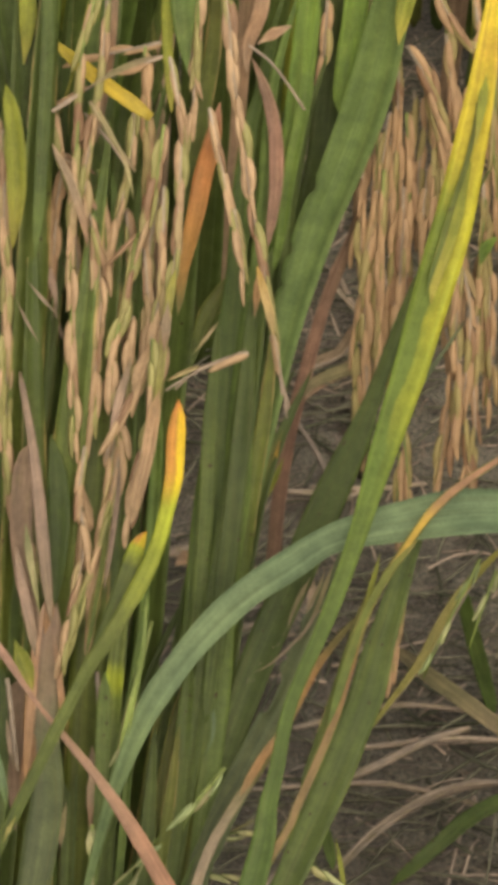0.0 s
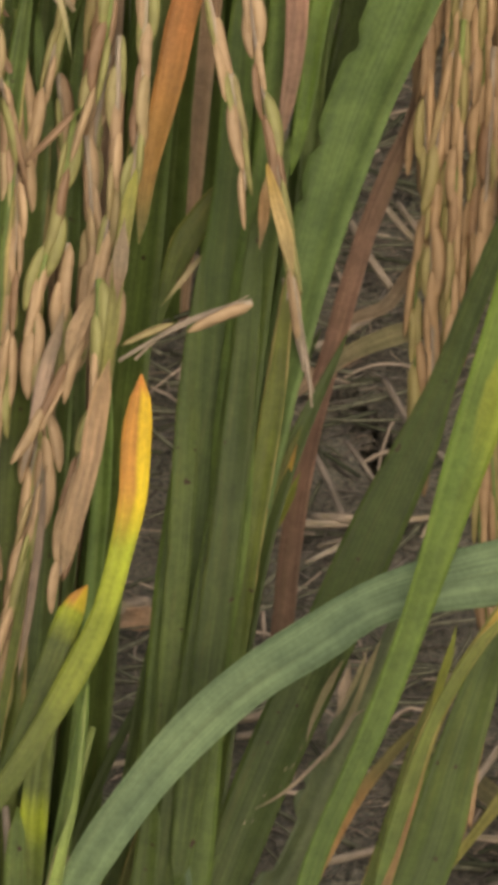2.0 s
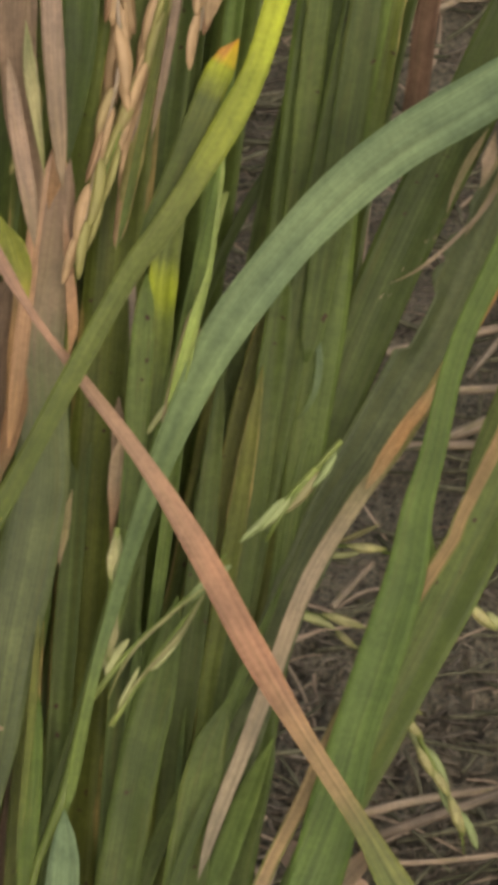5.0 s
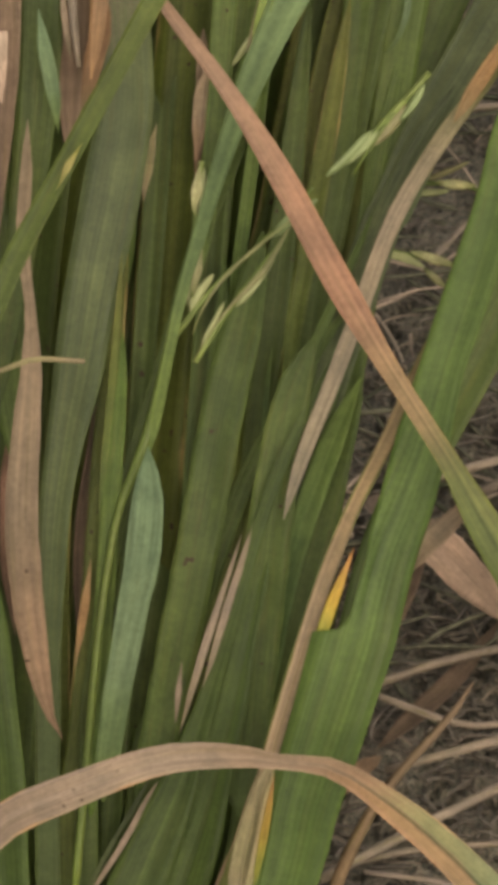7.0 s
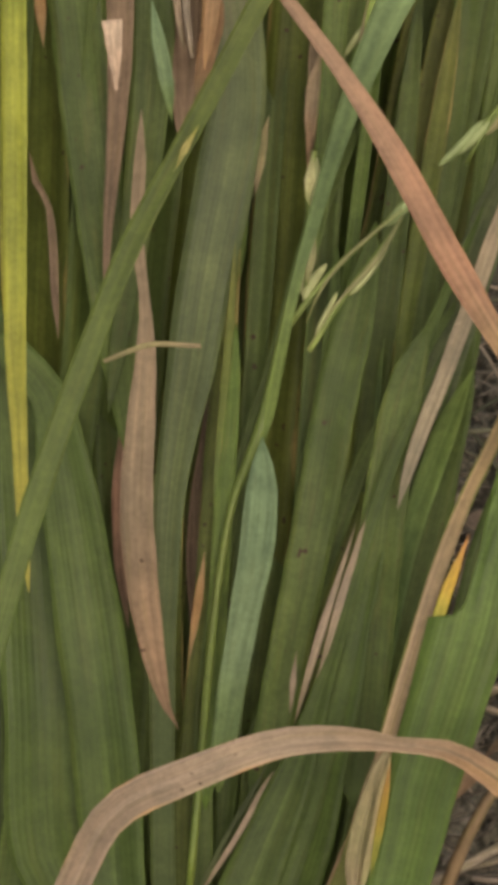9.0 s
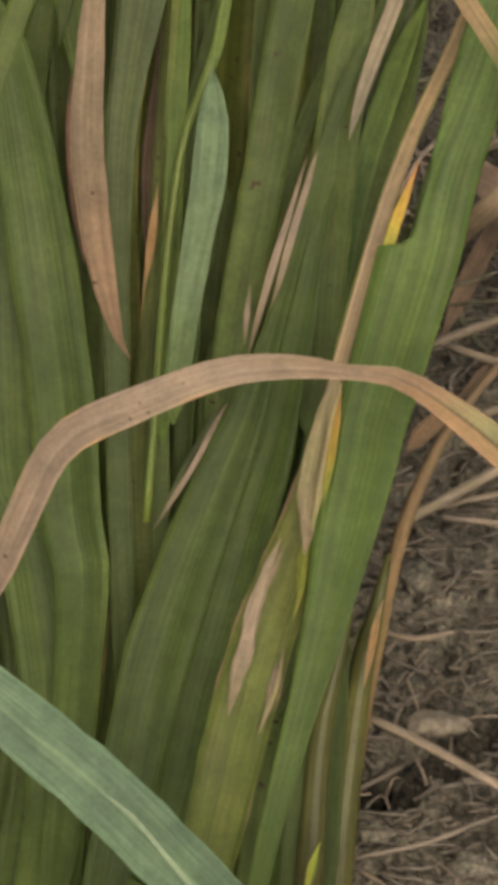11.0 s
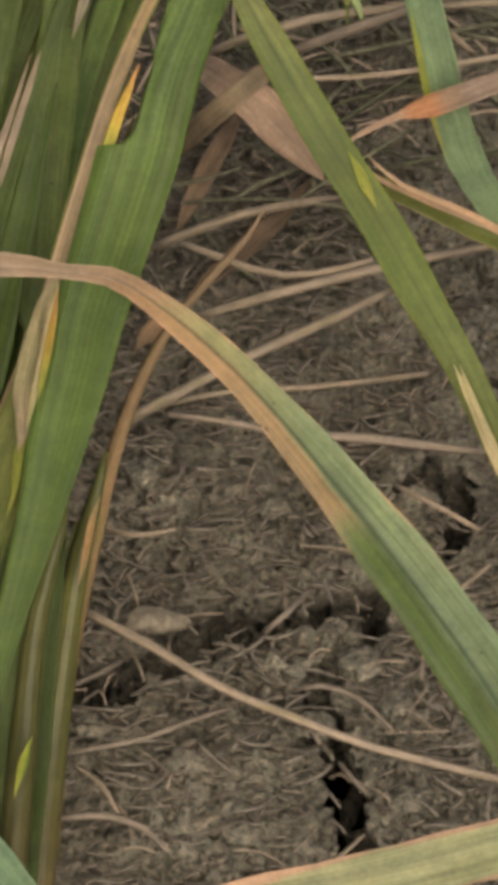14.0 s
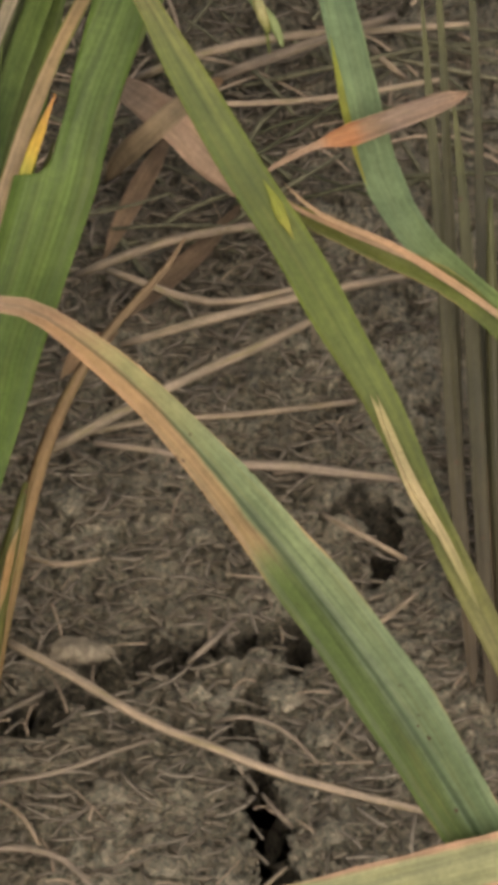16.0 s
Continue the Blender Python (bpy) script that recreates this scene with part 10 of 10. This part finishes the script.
straw(stem_straw, [(-0.0048, 0.7142, 0.0054, 0.0017), (0.001, 0.7146, 0.0093, 0.0015), (0.0118, 0.7174, 0.0145, 0.0015), (0.0242, 0.7276, 0.0132, 0.0014), (0.0317, 0.7407, 0.0067, 0.001)])
straw(stem_straw, [(0.0002, 0.7174, 0.0054, 0.0008), (0.0087, 0.7174, 0.008, 0.0009), (0.0212, 0.7187, 0.008, 0.0009), (0.0369, 0.7261, 0.0041, 0.0008)])
straw(stem_brown, [(0.001, 0.7155, 0.0054, 0.0009), (0.0103, 0.7124, 0.0067, 0.0009), (0.0181, 0.71, 0.0067, 0.0011), (0.0273, 0.7098, 0.0067, 0.0015), (0.0366, 0.7082, 0.0067, 0.0013), (0.0468, 0.7096, 0.0041, 0.0009)])
straw(stem_straw, [(-0.0102, 0.6748, 0.0067, 0.0012), (-0.0014, 0.6657, 0.0093, 0.0013), (0.0091, 0.6557, 0.0106, 0.0013), (0.018, 0.6507, 0.0106, 0.0013), (0.0269, 0.6472, 0.0093, 0.0012), (0.0357, 0.6453, 0.008, 0.0012), (0.0453, 0.6447, 0.0054, 0.001)])
straw(stem_straw, [(0.0057, 0.7948, 0.0054, 0.0013), (0.0122, 0.7911, 0.0119, 0.0014), (0.0245, 0.7929, 0.0145, 0.0014), (0.0411, 0.8018, 0.0093, 0.0012), (0.0548, 0.8099, 0.0041, 0.001)])
straw(stem_brown, [(0.0148, 0.793, 0.0054, 0.0014), (0.0212, 0.7896, 0.0119, 0.0016), (0.0326, 0.7898, 0.0171, 0.0015), (0.0427, 0.8018, 0.0119, 0.0014)])
straw(stem_straw, [(0.0082, 0.7889, 0.0054, 0.0008), (0.0246, 0.7863, 0.008, 0.0009), (0.036, 0.7882, 0.008, 0.0009), (0.0494, 0.7952, 0.0054, 0.0009)])
straw(stem_straw, [(0.0319, 0.7016, 0.0054, 0.0008), (0.0364, 0.6954, 0.008, 0.0008), (0.0434, 0.6941, 0.0041, 0.0008)])
straw(stem_straw, [(-0.0107, 0.648, 0.0041, 0.0005), (-0.0069, 0.643, 0.0054, 0.0006), (-0.0046, 0.6392, 0.0041, 0.0005)])
straw(stem_brown, [(-0.0126, 0.638, 0.0041, 0.0009), (-0.0068, 0.6373, 0.0054, 0.001), (-0.0016, 0.6354, 0.0054, 0.0009), (0.0021, 0.6321, 0.0041, 0.0008)])
straw(stem_brown, [(-0.0115, 0.6501, 0.0041, 0.0006), (-0.0019, 0.6515, 0.0054, 0.0007), (0.004, 0.6548, 0.0054, 0.0007), (0.0099, 0.6589, 0.0041, 0.0005)])
straw(stem_straw, [(0.021, 0.6278, 0.0041, 0.0005), (0.0239, 0.6301, 0.0054, 0.0006), (0.0273, 0.6356, 0.0041, 0.0005)])
straw(stem_brown, [(0.0143, 0.6736, 0.0041, 0.0008), (0.0173, 0.6747, 0.0067, 0.0009), (0.0204, 0.6819, 0.0041, 0.0008)])
straw(stem_brown, [(0.0181, 0.6623, 0.0041, 0.0006), (0.0218, 0.6607, 0.0067, 0.0007), (0.027, 0.6594, 0.0054, 0.0007), (0.0315, 0.6545, 0.0041, 0.0006)])
straw(stem_straw, [(0.0396, 0.8027, 0.0054, 0.0009), (0.0419, 0.7955, 0.008, 0.001), (0.0445, 0.7971, 0.0041, 0.0008)])
straw(stem_straw, [(0.0448, 0.6874, 0.0041, 0.0006), (0.0408, 0.6814, 0.0054, 0.0008), (0.0386, 0.6806, 0.0041, 0.0005)])
dry_leaf(pale_dry, [(0.0024, 0.7933, 0.006, 0.0025), (0.0054, 0.7781, 0.016, 0.0042), (0.0082, 0.7703, 0.02, 0.0048), (0.0123, 0.7684, 0.018, 0.0059), (0.0163, 0.768, 0.013, 0.0056), (0.0196, 0.7687, 0.008, 0.004), (0.0225, 0.7678, 0.004, 0.0011)])
dry_leaf(pink_dry, [(0.0015, 0.7707, 0.006, 0.0008), (0.0039, 0.7636, 0.016, 0.0029), (0.0083, 0.7602, 0.024, 0.0033), (0.013, 0.7667, 0.024, 0.0029), (0.018, 0.7893, 0.01, 0.0013)])
dry_leaf(dull_brown, [(0.003, 0.7427, 0.003, 0.0008), (0.0085, 0.7478, 0.005, 0.0027), (0.0149, 0.7565, 0.005, 0.0027), (0.0213, 0.7703, 0.003, 0.0006)])
dry_leaf(straw_tan, [(-0.0041, 0.7311, 0.003, 0.0006), (-0.0024, 0.7313, 0.006, 0.0024), (0.0007, 0.7332, 0.008, 0.0024), (0.0038, 0.7403, 0.004, 0.001)])
dry_leaf(dull_brown, [(0.0012, 0.7573, 0.002, 0.0006), (0.004, 0.762, 0.006, 0.0027), (0.0075, 0.7725, 0.006, 0.0029), (0.0107, 0.7842, 0.004, 0.0008)], label='dull brownish leaf scrap lying on the soil')
# straws beyond the front clump
straw(stem_straw, [(0.0245, 1.0122, 0.0054, 0.0017), (0.031, 1.0077, 0.008, 0.0018), (0.0383, 1.0105, 0.0054, 0.0015)])
straw(stem_straw, [(0.0252, 1.005, 0.004, 0.0009), (0.03, 1.0042, 0.006, 0.001), (0.0349, 1.0086, 0.004, 0.0009)])
straw(stem_straw, [(0.0423, 1.1156, 0.005, 0.0012), (0.0455, 1.1023, 0.008, 0.0013), (0.0485, 1.1002, 0.005, 0.0011)])
straw(stem_brown, [(0.0307, 1.0365, 0.005, 0.0009), (0.0336, 1.0263, 0.007, 0.001), (0.0367, 1.0223, 0.004, 0.0008)])
straw(stem_straw, [(0.0102, 0.9481, 0.005, 0.0013), (0.0148, 0.945, 0.008, 0.0015), (0.0195, 0.9498, 0.005, 0.0012)])
straw(stem_straw, [(-0.0124, 0.9402, 0.005, 0.0011), (-0.0082, 0.939, 0.007, 0.0012), (-0.0046, 0.9434, 0.005, 0.001)])
straw(stem_straw, [(0.0068, 0.9523, 0.0054, 0.0024), (0.0125, 0.9519, 0.0067, 0.0025), (0.0174, 0.9546, 0.0054, 0.002)])
straw(stem_straw, [(-0.013, 0.9852, 0.0054, 0.0027), (-0.0089, 0.9825, 0.008, 0.0031), (-0.0052, 0.9872, 0.0054, 0.0027)])
straw(stem_straw, [(-0.0157, 0.9486, 0.0041, 0.0015), (-0.0114, 0.9478, 0.0054, 0.0017), (-0.0059, 0.9509, 0.0041, 0.0014)])
straw(stem_straw, [(0.0172, 1.0126, 0.0041, 0.0014), (0.0259, 1.008, 0.0067, 0.0016), (0.0374, 1.0102, 0.0054, 0.0014), (0.0548, 1.0144, 0.0041, 0.0012)])
straw(stem_straw, [(0.019, 0.912, 0.0041, 0.0015), (0.0302, 0.9125, 0.0067, 0.0015), (0.0441, 0.9152, 0.008, 0.0015), (0.0578, 0.9146, 0.0067, 0.0015), (0.0702, 0.914, 0.0041, 0.0011)])
straw(stem_straw, [(0.0298, 0.8899, 0.0041, 0.0019), (0.0408, 0.8922, 0.008, 0.0023), (0.052, 0.9006, 0.008, 0.0022), (0.0617, 0.9081, 0.0054, 0.0017)])
straw(stem_straw, [(0.0065, 0.8877, 0.0041, 0.0014), (0.0243, 0.8857, 0.0067, 0.0015), (0.0407, 0.8854, 0.0067, 0.0016), (0.0555, 0.8814, 0.0054, 0.0015), (0.0649, 0.8782, 0.0041, 0.0011)])
straw(stem_straw, [(0.0292, 0.8558, 0.0041, 0.0015), (0.0375, 0.8618, 0.0093, 0.0017), (0.0486, 0.87, 0.0119, 0.0018), (0.0596, 0.8795, 0.0093, 0.0018), (0.0707, 0.8879, 0.0041, 0.0015)])
straw(stem_straw, [(0.0245, 0.9026, 0.0041, 0.0014), (0.041, 0.9006, 0.0067, 0.0015), (0.0575, 0.9025, 0.0067, 0.0015), (0.0712, 0.9044, 0.0041, 0.0011)])
dry_leaf(olive_straw, [(0.0432, 0.9451, 0.0041, 0.0011), (0.0473, 0.9342, 0.008, 0.0031), (0.0526, 0.9213, 0.0119, 0.0039), (0.0606, 0.911, 0.0119, 0.0041), (0.0713, 0.9054, 0.0054, 0.0036), (0.0792, 0.8966, 0.004, 0.0014)], label='flattened olive and straw-coloured leaf on the mud')
straw(stem_straw, [(0.0355, 0.9066, 0.0041, 0.001), (0.047, 0.9186, 0.0119, 0.0014), (0.0571, 0.9308, 0.0197, 0.0015), (0.0633, 0.9541, 0.0145, 0.0014), (0.0696, 0.9784, 0.0054, 0.001)])
straw(stem_straw, [(-0.0001, 1.1437, 0.0041, 0.0015), (0.0092, 1.149, 0.0067, 0.0017), (0.0185, 1.1592, 0.008, 0.0017), (0.0279, 1.1734, 0.0041, 0.0012)])
straw(stem_straw, [(0.0331, 1.1113, 0.0041, 0.0015), (0.036, 1.0963, 0.0067, 0.0016), (0.0402, 1.0879, 0.0041, 0.0015)])
straw(stem_straw, [(0.0206, 1.0664, 0.0041, 0.0016), (0.0296, 1.0673, 0.0067, 0.0018), (0.0386, 1.0774, 0.0067, 0.0018)])
dry_leaf(straw_tan, [(0.0384, 1.0723, 0.003, 0.0027), (0.0309, 1.0632, 0.005, 0.0033), (0.0249, 1.0584, 0.004, 0.003), (0.0204, 1.0538, 0.002, 0.0018)])
straw(stem_brown, [(0.0204, 1.0455, 0.0041, 0.0012), (0.0261, 1.0261, 0.0067, 0.0015), (0.0302, 1.0119, 0.0041, 0.0012)])
straw(stem_brown, [(0.0382, 1.0576, 0.0041, 0.0012), (0.0437, 1.0354, 0.0067, 0.0015), (0.0508, 1.0285, 0.0041, 0.0012)])
straw(stem_straw, [(0.0228, 0.9999, 0.0041, 0.0011), (0.0315, 1.0032, 0.0067, 0.0014), (0.0403, 1.0139, 0.0041, 0.0012)])
dry_leaf(fresh_green, [(0.0613, 0.9631, 0.008, 0.0034), (0.0635, 0.9413, 0.01, 0.0039), (0.0658, 0.9275, 0.008, 0.0039), (0.0682, 0.9156, 0.003, 0.0028)], label='green rice leaf bent down to the soil')
dry_leaf(mid_green, [(0.0412, 0.8502, 0.003, 0.0021), (0.0508, 0.8538, 0.01, 0.0035), (0.0605, 0.8613, 0.014, 0.004), (0.0703, 0.8747, 0.01, 0.0038)], label='green rice leaf bent down to the soil')
dry_leaf(fresh_green, [(0.0262, 0.8681, 0.01, 0.0008), (0.027, 0.8597, 0.008, 0.0027), (0.0279, 0.856, 0.004, 0.0022)], label='small yellow-green leaf tip above the soil')
straw(stem_straw, [(0.0117, 0.8302, 0.0200, 0.0010), (0.0148, 0.8355, 0.0200, 0.0011), (0.0180, 0.8405, 0.0200, 0.0009)])
dry_leaf(straw_tan, [(-0.0099, 0.9812, 0.0060, 0.0034), (-0.0063, 0.9801, 0.0070, 0.0042), (-0.0025, 0.9818, 0.0060, 0.0036)], cut_off=True)
straw(stem_straw, [(-0.0080, 0.6953, 0.0030, 0.0006), (-0.0032, 0.6914, 0.0050, 0.0008), (0.0021, 0.6937, 0.0040, 0.0005)], "thin brown root lying on the cracked mud")
straw(stem_brown, [(0.0241, 0.6501, 0.0030, 0.0005), (0.0262, 0.6445, 0.0050, 0.0007), (0.0281, 0.6439, 0.0030, 0.0005)], "thin brown root lying on the cracked mud")
straw(stem_brown, [(-0.0110, 0.6640, 0.0030, 0.0007), (-0.0058, 0.6668, 0.0040, 0.0007), (-0.0047, 0.6689, 0.0030, 0.0006)], "thin brown root lying on the cracked mud")
straw(stem_straw, [(0.0278, 0.8563, 0.0030, 0.0012), (0.0362, 0.8585, 0.0120, 0.0013), (0.0437, 0.8596, 0.0180, 0.0013), (0.0526, 0.8642, 0.0200, 0.0015), (0.0608, 0.8697, 0.0180, 0.0015), (0.0697, 0.8778, 0.0120, 0.0015)])


fibre_brown = leaf_material("brown_fibre", [(0, (0.19, 0.15, 0.11)), (1, (0.23, 0.185, 0.135))], midrib=0.0, through_light=0.02, rough=0.8)
fibre_pale = leaf_material("pale_fibre", [(0, (0.3, 0.24, 0.175)), (1, (0.24, 0.19, 0.14))], midrib=0.0, through_light=0.02, rough=0.8)


def thread(rnd, cx, cy, reach, radius, lift):
    """The rows of a short curled root fibre lying near a place."""
    a, bend = rnd.uniform(0, 6.28), rnd.uniform(-0.4, 0.4)
    n = 6
    rows, x, y = [], cx, cy
    for i in range(n):
        rows.append((x, y, lift * math.sin(math.pi * i / (n - 1)) + 0.0007, radius))
        x += reach / n * math.cos(a + bend * i / n)
        y += reach / n * math.sin(a + bend * i / n)
    return rows


def joined_threads(name, material, count, seed, area, reach, radius, lift, label, category):
    rnd = random.Random(seed)
    verts, faces, uvs = [], [], []
    for _ in range(count):
        rows = thread(rnd, rnd.uniform(*area[0]), rnd.uniform(*area[1]), rnd.uniform(*reach), rnd.uniform(*radius), rnd.uniform(0, lift))
        for i, (x, y, z, r) in enumerate(rows):
            nxt = rows[min(i + 1, len(rows) - 1)]
            prv = rows[max(i - 1, 0)]
            t = (Vector(nxt[:3]) - Vector(prv[:3])).normalized()
            s = t.cross(Vector((0, 0, 1))).normalized()
            w = s.cross(t)
            r *= 1 - 0.5 * i / len(rows)
            base = len(verts)
            for k in range(4):
                a = math.pi / 2 * k
                verts.append((Vector((x, y, z)) + s * (r * math.cos(a)) + w * (r * math.sin(a)))[:])
                uvs.append((i / 5, k / 4))
            if i:
                for k in range(4):
                    j = (k + 1) % 4
                    faces.append((base - 4 + k, base - 4 + j, base + j, base + k))
    return tagged(new(name, mesh_of(name, verts, faces, material, uvs)), label, category, kind="stuff")


joined_threads("root_fibres", fibre_brown, 420, 11, ((-0.07, 0.1), (0.6, 1.25)), (0.003, 0.012), (0.00013, 0.00028), 0.001,
               "tangled brown root fibres and stubble scraps on the mud", "root fibres")
joined_threads("straw_scraps", fibre_pale, 380, 12, ((-0.07, 0.1), (0.6, 1.3)), (0.003, 0.011), (0.00012, 0.00025), 0.0015,
               "pale straw scraps scattered over the mud", "straw scraps")

joined_threads("stubble_straws", fibre_pale, 420, 13, ((-0.06, 0.1), (0.78, 1.3)), (0.01, 0.035), (0.00022, 0.0005), 0.004,
               "short pale straws strewn over the mud further back", "straw scraps")


def crumbs(name, material, count, seed, area, reach, radius, lift, curl, label, category):
    """Short curled bits that mat the surface of the mud, joined into one."""
    rng = np.random.default_rng(seed)
    n, k = 4, 4
    cx, cy = rng.uniform(*area[0], count), rng.uniform(*area[1], count)
    a, bend = rng.normal(0.0, 0.75, count), rng.uniform(-curl, curl, count)
    step, r = rng.uniform(*reach, count) / n, rng.uniform(*radius, count)
    z0, tip = rng.uniform(-0.0004, lift, count), rng.uniform(-0.3, 0.3, count)
    keep = np.ones(count, bool)
    for x0, y0, w0, x1, y1, w1 in crack_lines():
        dx, dy = x1 - x0, y1 - y0
        s = np.clip(((cx - x0) * dx + (cy - y0) * dy) / (dx * dx + dy * dy), 0, 1)
        keep &= np.hypot(cx - x0 - s * dx, cy - y0 - s * dy) > (w0 + (w1 - w0) * s) * 0.5 + 0.0005
    keep |= rng.random(count) < 0.015
    cx, cy, a, bend, step, r, z0, tip = (q[keep] for q in (cx, cy, a, bend, step, r, z0, tip))
    count = len(cx)
    verts = np.zeros((count, n + 1, k, 3))
    x, y = cx.copy(), cy.copy()
    for i in range(n + 1):
        h = a + bend * (i / n - 0.5)
        rr = r * (0.75 if i in (0, n) else 1.0)
        for s in range(k):
            g = math.pi / 2 * s + math.pi / 4
            verts[:, i, s, 0] = x - np.sin(h) * rr * math.cos(g)
            verts[:, i, s, 1] = y + np.cos(h) * rr * math.cos(g)
            verts[:, i, s, 2] = z0 + tip * step * i + rr * math.sin(g)
        x, y = x + step * np.cos(h), y + step * np.sin(h)
    faces = []
    for c in range(count):
        o = c * (n + 1) * k
        for i in range(n):
            for s in range(k):
                q = (s + 1) % k
                faces.append((o + i * k + s, o + i * k + q, o + (i + 1) * k + q, o + (i + 1) * k + s))
        faces.append((o + 3, o + 2, o + 1, o))
        e = o + n * k
        faces.append((e, e + 1, e + 2, e + 3))
    return tagged(new(name, mesh_of(name, verts.reshape(-1, 3).tolist(), faces, material)), label, category, kind="stuff")


crumbs("soil_crumbs", crumb_soil, 2600, 21, ((-0.04, 0.06), (0.615, 0.83)), (0.0012, 0.003), (0.0002, 0.0004), 0.0006, 1.2,
       "matted crumbs of dried grey-brown mud", "soil crumbs")
crumbs("root_bits", crumb_grey, 1700, 24, ((-0.04, 0.06), (0.615, 0.83)), (0.002, 0.008), (0.00016, 0.0003), 0.0012, 1.5,
       "rotted root and straw bits matted into the mud", "root bits")
crumbs("stubble_bits", crumb_grey, 7000, 22, ((-0.06, 0.1), (0.83, 1.3)), (0.002, 0.009), (0.00012, 0.0003), 0.0008, 1.2,
       "broken stubble and root bits on the mud further back", "stubble")

crumbs("grass_litter", grass_bits, 1000, 23, ((-0.05, 0.1), (0.76, 1.25)), (0.008, 0.03), (0.00022, 0.00055), 0.006, 1.0,
       "thin dull green and straw-coloured grass litter on the mud", "grass litter")


def clod(x, y, wide, deep, high, seed):
    """A crumbly lump of dried mud with a broken outline."""
    bm = bmesh.new()
    bmesh.ops.create_icosphere(bm, subdivisions=3, radius=1.0)
    rnd = random.Random(seed)
    off = Vector((rnd.uniform(0, 50), rnd.uniform(0, 50), 0))
    for v in bm.verts:
        n = v.co.normalized()
        r = 1 + 0.55 * noise.noise(n * 1.4 + off) + 0.25 * noise.noise(n * 4 + off) + 0.1 * noise.noise(n * 11 + off)
        v.co = Vector((n.x * r * wide, n.y * r * deep, max(n.z * r, -0.4) * high))
    for f in bm.faces:
        f.smooth = True
    me = bpy.data.meshes.new("clod")
    bm.to_mesh(me)
    bm.free()
    me.materials.append(clod_soil if seed == 1 else soil)
    ob = new("clod", me)
    ob.location = (x, y, high * 0.25)
    return tagged(ob, "dry grey-brown clod of mud on the cracked soil", "clod", "clods on the soil")


clod(-0.0006, 0.6790, 0.0042, 0.0022, 0.0020, 1)
clod(-0.0024, 0.7092, 0.0020, 0.0028, 0.0016, 2)
clod(0.0272, 0.6715, 0.0030, 0.0029, 0.0012, 4)
clod(0.0317, 0.6640, 0.0022, 0.0024, 0.0010, 5)
clod(0.0212, 0.6596, 0.0025, 0.0022, 0.0009, 6)
clod(-0.0087, 0.6591, 0.0027, 0.0022, 0.0009, 7)
clod(0.0151, 0.7026, 0.0020, 0.0018, 0.0008, 8)
clod(0.0274, 0.6904, 0.0026, 0.0020, 0.0009, 9)
clod(0.0041, 0.6529, 0.0030, 0.0024, 0.0007, 10)
clod(0.0330, 0.6460, 0.0025, 0.0024, 0.0009, 11)
clod(0.0116, 0.6394, 0.0026, 0.0024, 0.0009, 12)


def far_plant(x, y, seed, lean, tall=0.42):
    """A clump further off: a fan of blades from one base, some of them withered, and a few panicles."""
    rnd = random.Random(seed)
    hill = plant("rice_plant", x, y, "dense green rice clump standing further back", "rice plants further back")
    for i in range(36):
        a = rnd.uniform(0, 6.28)
        out = rnd.uniform(0.02, 0.16)
        high = tall * rnd.uniform(0.6, 1.15)
        bx, by = x + 0.025 * math.cos(a), y + 0.025 * math.sin(a)
        tip = (x + out * math.cos(a) + lean * high, y + out * math.sin(a) + 0.1 * high)
        w = rnd.uniform(0.003, 0.008)
        mat = rnd.choice((deep_green, mid_green, mid_green, olive_green, fresh_green, fresh_green, lime_leaf, straw_tan))
        blade(hill, mat, [(bx, by, 0, w * 0.6), (bx + (tip[0] - bx) * 0.2, by + (tip[1] - by) * 0.2, high * 0.35, w), (bx + (tip[0] - bx) * 0.5, by + (tip[1] - by) * 0.5, high * 0.72, w),
                          (bx + (tip[0] - bx) * 0.8, by + (tip[1] - by) * 0.8, high * 0.95, w * 0.7), (*tip, high * rnd.uniform(0.8, 1.05), 0.0006)], seed=i, across=5)
    return hill


for n, (x, y) in enumerate(((-0.07, 0.98), (-0.015, 1.1), (-0.12, 1.12), (0.05, 1.22), (-0.05, 1.3), (0.12, 1.1), (0.14, 1.32), (0.02, 1.45), (-0.14, 1.42), (0.1, 1.55), (-0.06, 1.6))):
    far_plant(x, y, 50 + n, 0.05)
